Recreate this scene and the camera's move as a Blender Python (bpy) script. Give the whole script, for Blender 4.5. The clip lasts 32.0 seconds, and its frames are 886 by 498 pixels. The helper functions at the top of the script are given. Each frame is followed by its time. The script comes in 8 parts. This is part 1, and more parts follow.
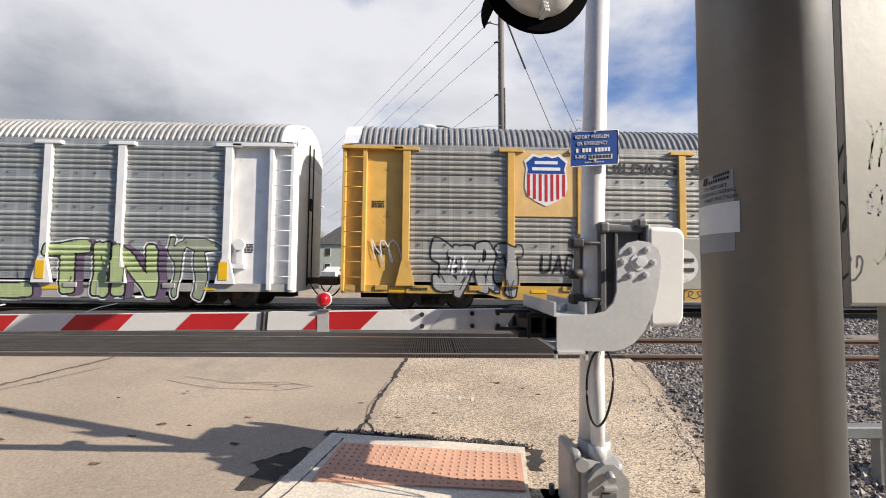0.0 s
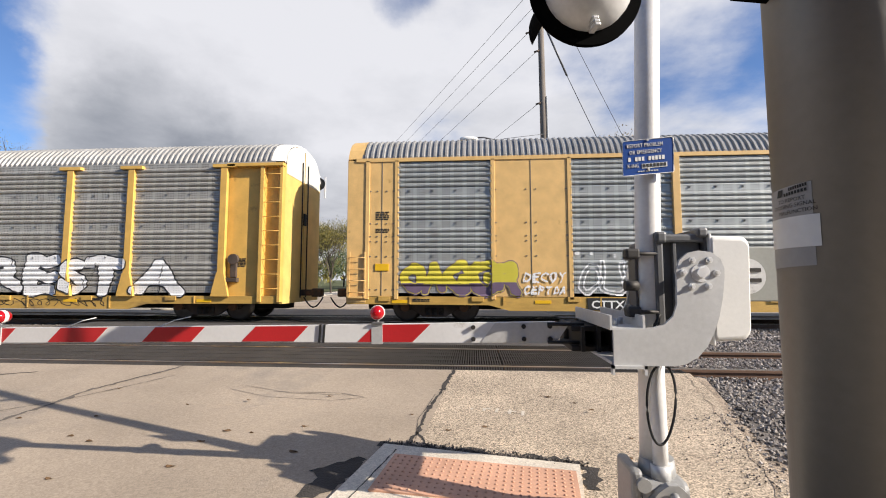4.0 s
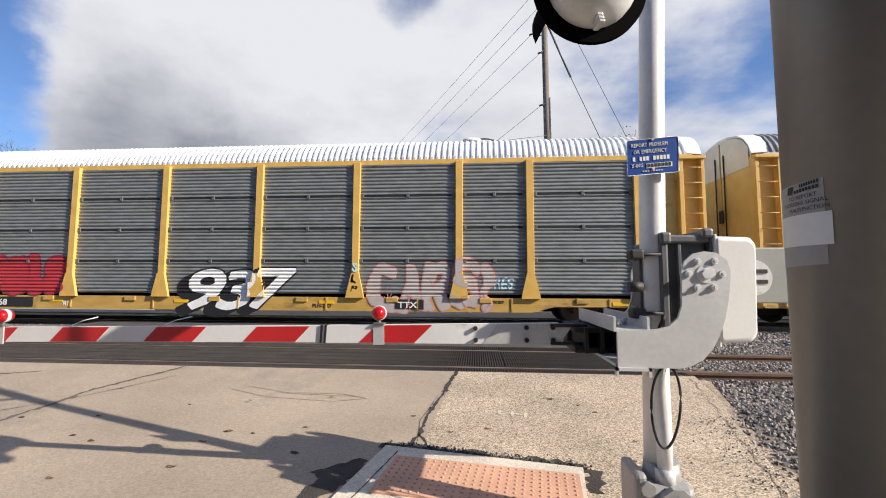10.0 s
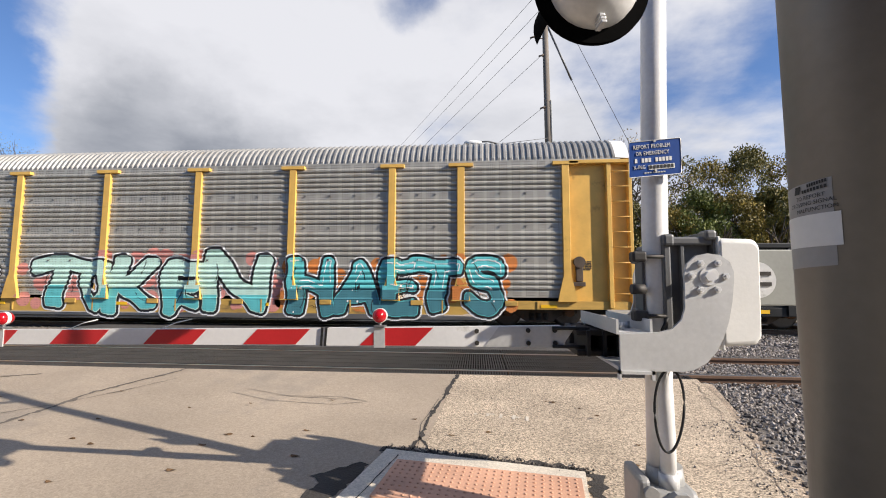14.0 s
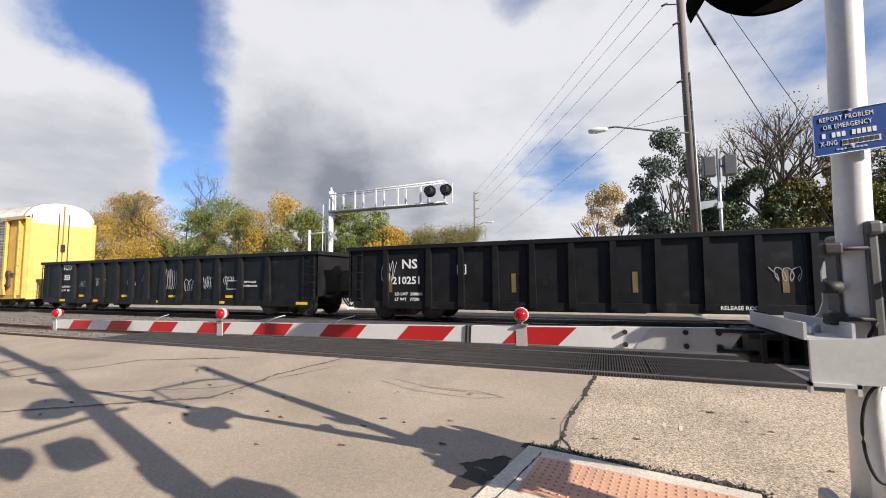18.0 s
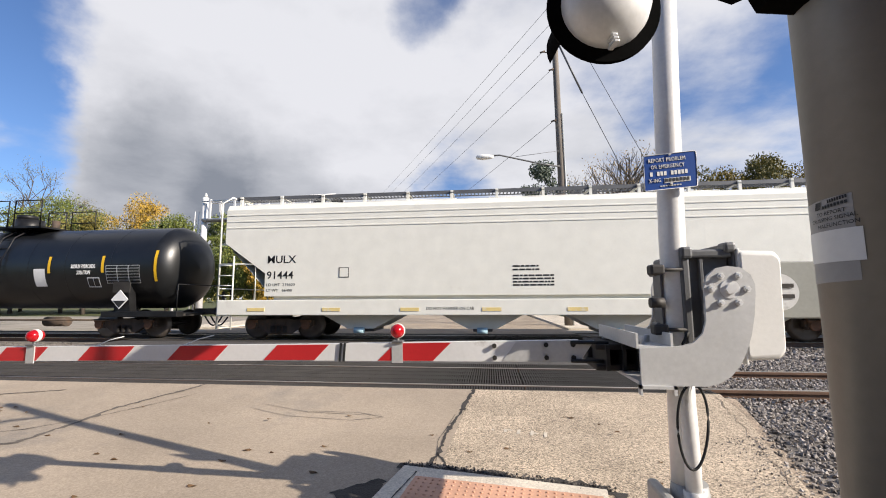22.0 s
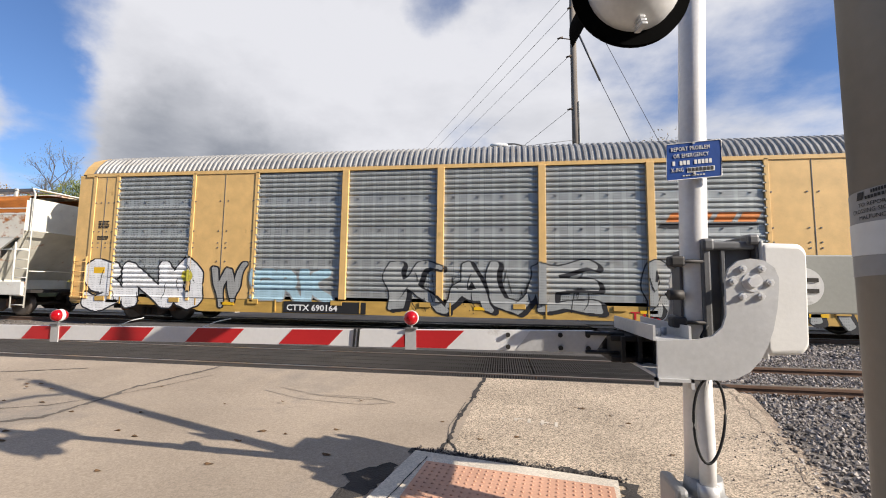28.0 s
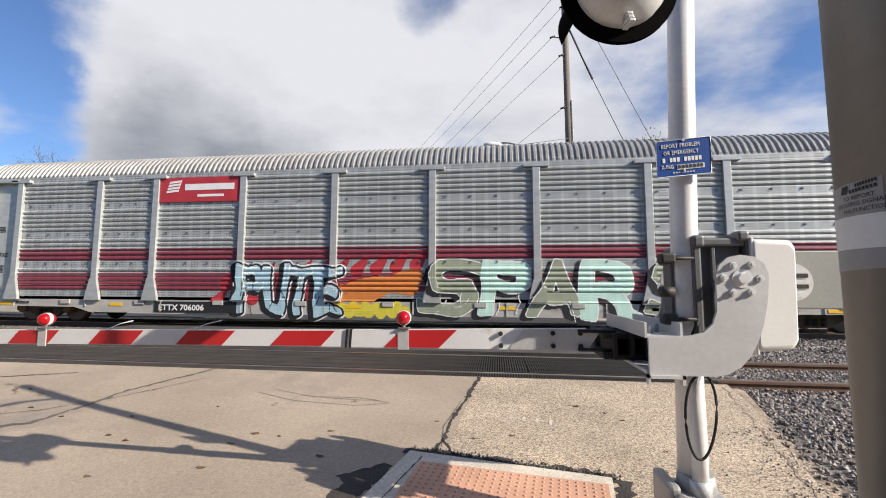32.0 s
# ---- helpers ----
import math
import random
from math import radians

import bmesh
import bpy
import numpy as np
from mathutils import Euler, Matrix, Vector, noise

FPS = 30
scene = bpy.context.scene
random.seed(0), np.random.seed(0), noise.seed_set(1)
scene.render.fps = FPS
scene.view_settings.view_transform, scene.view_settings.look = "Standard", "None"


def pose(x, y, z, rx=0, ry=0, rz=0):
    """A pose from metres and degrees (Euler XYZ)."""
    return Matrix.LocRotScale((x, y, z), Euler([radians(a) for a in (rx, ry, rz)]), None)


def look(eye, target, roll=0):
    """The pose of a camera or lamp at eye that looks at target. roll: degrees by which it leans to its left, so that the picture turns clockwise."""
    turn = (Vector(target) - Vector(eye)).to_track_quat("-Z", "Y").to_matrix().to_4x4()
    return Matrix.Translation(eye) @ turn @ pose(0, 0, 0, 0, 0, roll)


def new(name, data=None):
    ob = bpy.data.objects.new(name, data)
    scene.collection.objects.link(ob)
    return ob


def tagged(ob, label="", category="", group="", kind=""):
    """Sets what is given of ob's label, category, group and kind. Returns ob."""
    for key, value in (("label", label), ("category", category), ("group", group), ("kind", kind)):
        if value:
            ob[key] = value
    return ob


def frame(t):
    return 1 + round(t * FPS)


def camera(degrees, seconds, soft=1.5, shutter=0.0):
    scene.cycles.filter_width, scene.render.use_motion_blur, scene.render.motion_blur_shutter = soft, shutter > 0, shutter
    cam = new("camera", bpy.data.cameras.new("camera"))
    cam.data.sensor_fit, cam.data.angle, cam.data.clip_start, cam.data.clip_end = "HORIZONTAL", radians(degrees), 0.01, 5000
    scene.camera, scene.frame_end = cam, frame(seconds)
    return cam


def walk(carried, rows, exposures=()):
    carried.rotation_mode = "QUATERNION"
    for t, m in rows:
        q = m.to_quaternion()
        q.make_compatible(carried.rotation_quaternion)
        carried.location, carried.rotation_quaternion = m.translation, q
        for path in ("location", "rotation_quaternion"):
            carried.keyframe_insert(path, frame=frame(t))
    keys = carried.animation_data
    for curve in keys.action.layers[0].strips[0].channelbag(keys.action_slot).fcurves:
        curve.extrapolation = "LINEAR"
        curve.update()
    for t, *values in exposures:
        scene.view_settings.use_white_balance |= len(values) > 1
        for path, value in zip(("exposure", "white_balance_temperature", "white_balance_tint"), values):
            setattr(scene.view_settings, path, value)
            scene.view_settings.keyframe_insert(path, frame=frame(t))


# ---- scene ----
import collections

cam = camera(93.8, 32.0, soft=1.0)
PATH = [
    (0, (0.044, 0.049, 1.357), (0.105, 2.045, 1.456), 0.6),
    (0.5, (0.041, 0.042, 1.356), (0.115, 2.038, 1.464), 0.6),
    (1, (0.048, 0.041, 1.359), (0.123, 2.036, 1.471), 0.4),
    (1.5, (0.05, 0.036, 1.361), (0.119, 2.031, 1.477), 0.3),
    (2, (0.049, 0.045, 1.36), (0.106, 2.04, 1.48), 0.1),
    (2.5, (0.041, 0.049, 1.358), (0.077, 2.044, 1.486), 0.1),
    (3, (0.034, 0.041, 1.363), (0.031, 2.036, 1.502), 0.0),
    (3.5, (0.018, 0.027, 1.364), (-0.042, 2.021, 1.512), 0.1),
    (4, (-0.002, 0.016, 1.371), (-0.145, 2.005, 1.521), 0.0),
    (4.5, (-0.028, 0.007, 1.364), (-0.254, 1.989, 1.514), 0.2),
    (6.5, (-0.043, 0.002, 1.368), (-0.35, 1.97, 1.542), 0.9),
    (7, (-0.04, 0.011, 1.363), (-0.326, 1.983, 1.538), 0.9),
    (7.5, (-0.03, 0.011, 1.365), (-0.292, 1.986, 1.541), 0.9),
    (8, (-0.025, 0.011, 1.365), (-0.256, 1.99, 1.542), 0.8),
    (8.5, (-0.019, 0.012, 1.372), (-0.223, 1.993, 1.548), 0.8),
    (9, (-0.01, 0.015, 1.367), (-0.192, 1.999, 1.542), 0.7),
    (9.5, (-0.007, 0.025, 1.367), (-0.169, 2.012, 1.532), 0.5),
    (10, (0.002, 0.035, 1.365), (-0.156, 2.023, 1.522), 0.2),
    (10.5, (0.003, 0.032, 1.365), (-0.157, 2.02, 1.52), 0.1),
    (11, (0.002, 0.034, 1.368), (-0.171, 2.021, 1.521), 0.0),
    (11.5, (-0.005, 0.037, 1.366), (-0.197, 2.022, 1.521), 0.1),
    (12, (-0.011, 0.039, 1.368), (-0.211, 2.023, 1.523), 0.2),
    (12.5, (-0.011, 0.038, 1.362), (-0.213, 2.021, 1.521), 0.4),
    (13, (-0.007, 0.048, 1.368), (-0.199, 2.032, 1.524), 0.3),
    (13.5, (-0.003, 0.048, 1.363), (-0.176, 2.034, 1.525), 0.3),
    (15.5, (0.007, 0.04, 1.367), (-0.147, 2.026, 1.548), 0.1),
    (16, (-0.008, 0.026, 1.372), (-0.255, 2.003, 1.548), 0.2),
    (16.5, (-0.047, 0.019, 1.365), (-0.447, 1.971, 1.534), 0.1),
    (17, (-0.084, -0.006, 1.375), (-0.643, 1.908, 1.533), -0.0),
    (17.5, (-0.1, -0.003, 1.374), (-0.78, 1.872, 1.527), -0.2),
    (18, (-0.096, -0.048, 1.382), (-0.821, 1.81, 1.539), -0.5),
    (18.5, (-0.096, -0.011, 1.372), (-0.777, 1.862, 1.545), -0.5),
    (19, (-0.069, -0.011, 1.378), (-0.628, 1.9, 1.572), -0.5),
    (19.5, (-0.049, 0.01, 1.378), (-0.467, 1.954, 1.59), -0.3),
    (20, (-0.027, 0.022, 1.371), (-0.33, 1.986, 1.597), -0.1),
    (20.5, (-0.012, 0.022, 1.372), (-0.242, 1.995, 1.607), -0.2),
    (21, (-0.019, 0.012, 1.373), (-0.22, 1.988, 1.613), -0.1),
    (21.5, (-0.022, 0.013, 1.374), (-0.229, 1.988, 1.613), -0.2),
    (22, (-0.02, 0.018, 1.371), (-0.243, 1.992, 1.606), -0.3),
    (22.5, (-0.024, 0.026, 1.37), (-0.266, 1.998, 1.598), -0.2),
    (23, (-0.028, 0.03, 1.368), (-0.293, 2.001, 1.588), -0.2),
    (23.5, (-0.036, 0.026, 1.372), (-0.331, 1.993, 1.583), -0.0),
    (24, (-0.047, 0.022, 1.37), (-0.376, 1.985, 1.57), 0.3),
    (24.5, (-0.057, 0.022, 1.369), (-0.417, 1.98, 1.559), 0.4),
    (25, (-0.06, 0.022, 1.369), (-0.438, 1.978, 1.55), 0.6),
    (25.5, (-0.053, 0.027, 1.371), (-0.434, 1.983, 1.547), 0.7),
    (27.5, (-0.046, 0.021, 1.368), (-0.349, 1.99, 1.546), 1.0),
    (28, (-0.042, 0.029, 1.366), (-0.321, 2.001, 1.547), 0.8),
    (28.5, (-0.023, 0.04, 1.367), (-0.277, 2.016, 1.55), 0.7),
    (29, (-0.019, 0.046, 1.369), (-0.244, 2.025, 1.557), 0.6),
    (29.5, (-0.013, 0.046, 1.369), (-0.227, 2.025, 1.562), 0.4),
    (30, (-0.014, 0.046, 1.367), (-0.226, 2.025, 1.56), 0.2),
    (30.5, (-0.02, 0.041, 1.364), (-0.238, 2.02, 1.558), 0.1),
    (31, (-0.02, 0.03, 1.368), (-0.25, 2.008, 1.556), 0.1),
    (31.5, (-0.02, 0.035, 1.371), (-0.262, 2.012, 1.552), 0.0),
    (32, (-0.024, 0.042, 1.365), (-0.279, 2.017, 1.544), 0.2),
]
walk(cam, [(t, look(eye, target, roll)) for t, eye, target, roll in PATH], exposures=[(t, e, 6400, 12.0) for t, e in ((0, 0.72), (21, 0.72), (23, 0.66), (24, 0.6), (25.5, 0.62), (28, 0.69), (32, 0.69))])

# ---- daylight: broken cloud, low autumn sun from behind the right shoulder ----
SUN_DIR = Vector((1.75, -0.60, 1.0)).normalized()
SUN_EL = math.asin(SUN_DIR.z)
SUN_AZ = math.atan2(SUN_DIR.x, SUN_DIR.y)
sun = new("sun", bpy.data.lights.new("sun", "SUN"))
sun.data.energy, sun.data.angle, sun.data.color = 4.9, radians(0.55), (1.0, 0.90, 0.76)
sun.matrix_world = look(SUN_DIR * 80, (0, 0, 0))

world = bpy.data.worlds.new("sky")
scene.world = world
world.use_nodes = True
wn = world.node_tree
wn.nodes.clear()


def wnode(kind, **sets):
    n = wn.nodes.new(kind)
    for k, v in sets.items():
        n.inputs[k].default_value = v
    return n


def wmath(op, a, b=None):
    n = wn.nodes.new("ShaderNodeMath")
    n.operation = op
    for i, v in enumerate((a, b)):
        if v is None:
            continue
        if isinstance(v, (int, float)):
            n.inputs[i].default_value = v
        else:
            wn.links.new(v, n.inputs[i])
    return n.outputs[0]


def wramp(fac, lo, hi):
    n = wn.nodes.new("ShaderNodeMapRange")
    n.interpolation_type = "SMOOTHSTEP"
    n.inputs[1].default_value, n.inputs[2].default_value = lo, hi
    wn.links.new(fac, n.inputs[0])
    return n.outputs[0]


wc = wn.nodes.new("ShaderNodeTexCoord")
sky = wn.nodes.new("ShaderNodeTexSky")
sky.sky_type, sky.sun_disc = "NISHITA", False
sky.sun_elevation, sky.sun_rotation = SUN_EL, SUN_AZ
sky.air_density, sky.dust_density, sky.ozone_density = 1.0, 0.6, 2.0
sep = wn.nodes.new("ShaderNodeSeparateXYZ")
wn.links.new(wc.outputs["Generated"], sep.inputs[0])
# the layer of cloud is flat and high: project the direction on it
up = wmath("MAXIMUM", wmath("ADD", sep.outputs[2], 0.16), 0.03)
flat = wn.nodes.new("ShaderNodeCombineXYZ")
wn.links.new(wmath("DIVIDE", sep.outputs[0], up), flat.inputs[0])
wn.links.new(wmath("DIVIDE", sep.outputs[1], up), flat.inputs[1])


def wnoise(scale, detail, shift, rough=0.55):
    m = wn.nodes.new("ShaderNodeMapping")
    m.inputs["Location"].default_value = shift
    wn.links.new(flat.outputs[0], m.inputs[0])
    n = wnode("ShaderNodeTexNoise", Scale=scale, Detail=detail, Roughness=rough)
    wn.links.new(m.outputs[0], n.inputs["Vector"])
    return n.outputs[0]


tear = wnode("ShaderNodeTexNoise", Scale=2.6, Detail=7, Roughness=0.6)
wn.links.new(wc.outputs["Generated"], tear.inputs["Vector"])
ragged = wn.nodes.new("ShaderNodeVectorMath")
ragged.operation = "MULTIPLY_ADD"
ragged.inputs[1].default_value = (0.24, 0.24, 0.24)
shifted = wn.nodes.new("ShaderNodeVectorMath")
shifted.operation = "ADD"
shifted.inputs[1].default_value = (-0.12, -0.12, -0.12)
wn.links.new(wc.outputs["Generated"], shifted.inputs[0])
wn.links.new(tear.outputs["Color"], ragged.inputs[0])
wn.links.new(shifted.outputs[0], ragged.inputs[2])
torn = wn.nodes.new("ShaderNodeVectorMath")
torn.operation = "NORMALIZE"
wn.links.new(ragged.outputs[0], torn.inputs[0])


def wblob(x, y, z, inner, outer):
    """1 towards a direction, falling to 0: where a bank of cloud or a gap lies."""
    v = Vector((x, y, z)).normalized()
    n = wn.nodes.new("ShaderNodeVectorMath")
    n.operation = "DOT_PRODUCT"
    wn.links.new(torn.outputs[0], n.inputs[0])
    n.inputs[1].default_value = v
    return wramp(n.outputs["Value"], math.cos(radians(outer)), math.cos(radians(inner)))


def wdir(az, el, inner, outer, weight):
    """A bank or gap of cloud at a bearing (degrees right of +y) and height."""
    a, e = radians(az), radians(el)
    return wmath("MULTIPLY", wblob(math.sin(a) * math.cos(e), math.cos(a) * math.cos(e), math.sin(e), inner, outer), weight)


def wsum(*terms):
    out = terms[0]
    for t in terms[1:]:
        out = wmath("ADD", out, t)
    return out


cover = wmath("MULTIPLY", wmath("SUBTRACT", wnoise(0.9, 8, (3.1, 1.7, 0), 0.54), 0.5), 1.5)
puffs = wmath("MULTIPLY", wmath("SUBTRACT", wnoise(2.4, 8, (1.3, 5.2, 0), 0.58), 0.5), 0.95)
gaps = wsum(wdir(-58, 28, 1, 12, 0.85), wdir(-55, 18, 1, 7, 0.58), wdir(-53, 11, 1, 6, 0.4), wdir(28, 20, 2, 13, 0.3), wdir(19, 27, 1, 10, 0.2), wdir(-9, 37, 0.5, 7, 0.55), wdir(16, 15, 0.5, 6, 0.16), wdir(-5, 15, 0.5, 6, 0.26), wdir(45, 30, 3, 16, 0.45))
banks = wsum(wdir(-30, 26, 14, 27, 0.45), wdir(-66, 16, 3, 11, 0.6), wdir(-43, 10, 3, 9, 0.2), wdir(8, 20, 6, 16, 0.12))
amount = wmath("SUBTRACT", wsum(cover, puffs, banks, 0.72), gaps)
thin = wmath("MULTIPLY", wramp(sep.outputs[1], -0.2, 0.25), wmath("SUBTRACT", 1.0, wramp(sep.outputs[2], 0.64, 0.86)))
mask = wmath("MULTIPLY", wramp(amount, 0.12, 0.82), thin)
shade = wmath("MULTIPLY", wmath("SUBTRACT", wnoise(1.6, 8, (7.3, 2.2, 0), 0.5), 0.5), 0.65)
billow = wmath("MULTIPLY", wmath("SUBTRACT", wnoise(4.5, 7, (2.1, 6.4, 0), 0.6), 0.5), 0.4)
dark = wmath("MAXIMUM", wsum(wdir(-41, 14, 2, 12, 0.62), wdir(-30, 11.5, 2, 12, 0.5), wdir(-17, 9, 2, 10, 0.35), wdir(-47, 15, 1, 8, 0.2), wdir(-64, 13, 2, 8, 0.35), wdir(18, 12, 3, 16, 0.2), shade, billow, 0.04), 0.0)
cloud = wn.nodes.new("ShaderNodeMix")
cloud.data_type = "RGBA"
cloud.inputs[6].default_value = (0.83, 0.835, 0.86, 1)
cloud.inputs[7].default_value = (0.27, 0.295, 0.34, 1)
wn.links.new(wmath("MINIMUM", dark, 1.0), cloud.inputs[0])
blue = wn.nodes.new("ShaderNodeMix")
blue.data_type, blue.blend_type = "RGBA", "MULTIPLY"
blue.inputs[0].default_value = 1.0
blue.inputs[7].default_value = (0.098, 0.118, 0.15, 1)
wn.links.new(sky.outputs[0], blue.inputs[6])
both = wn.nodes.new("ShaderNodeMix")
both.data_type = "RGBA"
wn.links.new(mask, both.inputs[0])
wn.links.new(blue.outputs[2], both.inputs[6])
wn.links.new(cloud.outputs[2], both.inputs[7])
bg = wn.nodes.new("ShaderNodeBackground")
bg.inputs[1].default_value = 0.60
wn.links.new(both.outputs[2], bg.inputs[0])
wout = wn.nodes.new("ShaderNodeOutputWorld")
wn.links.new(bg.outputs[0], wout.inputs[0])

# ---- materials ----
def mat(name, base, rough=0.6, metal=0.0, var=0.12, scale=2.5, fine=45.0, bump=0.025, dirt=None, amount=0.0, dscale=1.6, stretch=(1, 1, 1), spec=0.4, random_tone=0.0, edge=None):
    """A worn surface: two scales of tone, a fine relief, and patches of dirt or rust with soft edges."""
    m = bpy.data.materials.new(name)
    m.use_nodes = True
    nt = m.node_tree
    b = nt.nodes["Principled BSDF"]
    b.inputs["Roughness"].default_value, b.inputs["Metallic"].default_value = rough, metal
    b.inputs["Specular IOR Level"].default_value = spec
    tc = nt.nodes.new("ShaderNodeTexCoord")
    mp = nt.nodes.new("ShaderNodeMapping")
    mp.inputs["Scale"].default_value = stretch
    nt.links.new(tc.outputs["Object"], mp.inputs[0])
    big = nt.nodes.new("ShaderNodeTexNoise")
    big.inputs["Scale"].default_value, big.inputs["Detail"].default_value = scale, 5
    small = nt.nodes.new("ShaderNodeTexNoise")
    small.inputs["Scale"].default_value, small.inputs["Detail"].default_value = fine, 3
    for n in (big, small):
        nt.links.new(mp.outputs[0], n.inputs["Vector"])
    add = nt.nodes.new("ShaderNodeMath")
    add.operation = "MULTIPLY_ADD"
    add.inputs[1].default_value = 0.45
    nt.links.new(small.outputs[0], add.inputs[0])
    nt.links.new(big.outputs[0], add.inputs[2])
    rng = nt.nodes.new("ShaderNodeMapRange")
    rng.inputs[1].default_value, rng.inputs[2].default_value = 0.42, 1.03
    rng.inputs[3].default_value, rng.inputs[4].default_value = 1 - 1.6 * var, 1 + 1.6 * var
    nt.links.new(add.outputs[0], rng.inputs[0])
    tone = rng.outputs[0]
    if random_tone:
        oi = nt.nodes.new("ShaderNodeObjectInfo")
        r2 = nt.nodes.new("ShaderNodeMapRange")
        r2.inputs[3].default_value, r2.inputs[4].default_value = 1 - random_tone, 1 + random_tone
        nt.links.new(oi.outputs["Random"], r2.inputs[0])
        mu = nt.nodes.new("ShaderNodeMath")
        mu.operation = "MULTIPLY"
        nt.links.new(tone, mu.inputs[0])
        nt.links.new(r2.outputs[0], mu.inputs[1])
        tone = mu.outputs[0]
    col = nt.nodes.new("ShaderNodeVectorMath")
    col.operation = "SCALE"
    col.inputs[0].default_value = base
    nt.links.new(tone, col.inputs["Scale"])
    out = col.outputs[0]
    if dirt:
        dn = nt.nodes.new("ShaderNodeTexNoise")
        dn.inputs["Scale"].default_value, dn.inputs["Detail"].default_value, dn.inputs["Roughness"].default_value = dscale, 9, 0.68
        nt.links.new(mp.outputs[0], dn.inputs["Vector"])
        dr = nt.nodes.new("ShaderNodeMapRange")
        dr.inputs[1].default_value, dr.inputs[2].default_value = 0.68 - 0.3 * amount, 0.78 - 0.2 * amount if edge is None else 0.68 - 0.3 * amount + edge
        nt.links.new(dn.outputs[0], dr.inputs[0])
        mx = nt.nodes.new("ShaderNodeMix")
        mx.data_type = "RGBA"
        nt.links.new(dr.outputs[0], mx.inputs[0])
        nt.links.new(out, mx.inputs[6])
        mx.inputs[7].default_value = (*dirt, 1)
        out = mx.outputs[2]
    nt.links.new(out, b.inputs["Base Color"])
    if bump:
        bp = nt.nodes.new("ShaderNodeBump")
        bp.inputs["Strength"].default_value, bp.inputs["Distance"].default_value = bump, 0.02
        nt.links.new(small.outputs[0], bp.inputs["Height"])
        nt.links.new(bp.outputs[0], b.inputs["Normal"])
    return m


def glow(name, colour, strength):
    m = bpy.data.materials.new(name)
    m.use_nodes = True
    b = m.node_tree.nodes["Principled BSDF"]
    b.inputs["Base Color"].default_value = (*colour, 1)
    b.inputs["Emission Color"].default_value = (*colour, 1)
    b.inputs["Emission Strength"].default_value = strength
    b.inputs["Roughness"].default_value = 0.15
    return m


BROWN = (0.16, 0.095, 0.05)
RUST = (0.46, 0.15, 0.025)
YELLOW = mat("rack yellow paint", (0.66, 0.40, 0.095), 0.5, dirt=(0.30, 0.17, 0.04), amount=0.25, var=0.1)
YELLOW_PALE = mat("sun-faded yellow paint", (0.70, 0.45, 0.17), 0.55, dirt=(0.36, 0.21, 0.06), amount=0.15, var=0.1)
SILL_GREY = mat("dirty grey sill paint", (0.40, 0.385, 0.35), 0.6, var=0.15, dirt=(0.17, 0.15, 0.12), amount=0.45, dscale=1.3, stretch=(0.6, 1, 2.0))
SILL_YELLOW = mat("dirty yellow sill paint", (0.50, 0.31, 0.075), 0.6, var=0.15, dirt=(0.17, 0.115, 0.055), amount=0.45, dscale=1.3, stretch=(0.6, 1, 2.0))
YELLOW_NEW = mat("bright yellow marking", (0.80, 0.47, 0.015), 0.45, var=0.06)
GALV = mat("galvanised sheet", (0.24, 0.25, 0.24), 0.42, 0.35, var=0.16, dirt=(0.15, 0.145, 0.13), amount=0.3, stretch=(1, 1, 3))
GALV_NEW = mat("bright galvanised sheet", (0.42, 0.435, 0.42), 0.4, 0.3, var=0.12, stretch=(1, 1, 3))
ROOF_GREY = mat("corrugated roof sheet", (0.29, 0.285, 0.27), 0.5, 0.2, var=0.16, dirt=(0.25, 0.22, 0.18), amount=0.3)
ROOF_WHITE = mat("whitish roof sheet", (0.74, 0.74, 0.72), 0.5, 0.1, var=0.1)
WHITE = mat("white paint", (0.76, 0.75, 0.72), 0.5, var=0.08, dirt=(0.45, 0.41, 0.35), amount=0.18)
CREAM = mat("cream hopper paint", (0.80, 0.785, 0.70), 0.42, var=0.04, dirt=(0.68, 0.65, 0.56), amount=0.2, dscale=0.8)
RUSTY = mat("rusted cream paint", (0.70, 0.68, 0.60), 0.6, var=0.08, dirt=RUST, amount=0.2, dscale=2.2, stretch=(0.9, 1, 1.3))
RUST_TOP = mat("solid orange rust", (0.46, 0.15, 0.025), 0.9, var=0.25, dirt=(0.22, 0.06, 0.014), amount=0.45, dscale=2.2, stretch=(0.6, 1, 2.0))
RUST_BAND = mat("rust eaten paint", (0.68, 0.64, 0.54), 0.75, var=0.1, edge=0.09, dirt=(0.36, 0.125, 0.025), amount=0.56, dscale=2.0, stretch=(0.8, 1, 1.1))
BLACK_CAR = mat("black car paint", (0.011, 0.011, 0.0115), 0.45, var=0.35, dirt=(0.04, 0.036, 0.033), amount=0.3, dscale=0.9, spec=0.3)
BLACK_TANK = mat("black tank paint", (0.0085, 0.009, 0.0095), 0.36, var=0.25, dirt=(0.05, 0.042, 0.036), amount=0.1, spec=0.5, bump=0.04)
IRON = mat("grimy cast iron", (0.08, 0.06, 0.046), 0.75, 0.2, var=0.35, dirt=(0.14, 0.075, 0.04), amount=0.5, dscale=4)
ADAPTER = mat("rusty bearing steel", (0.17, 0.085, 0.045), 0.8, 0.1, var=0.35, dirt=(0.07, 0.05, 0.04), amount=0.4, dscale=6)
OCHRE = mat("dirt-dulled reflective strip", (0.17, 0.12, 0.045), 0.6, var=0.25, dirt=(0.05, 0.04, 0.025), amount=0.35, dscale=5)
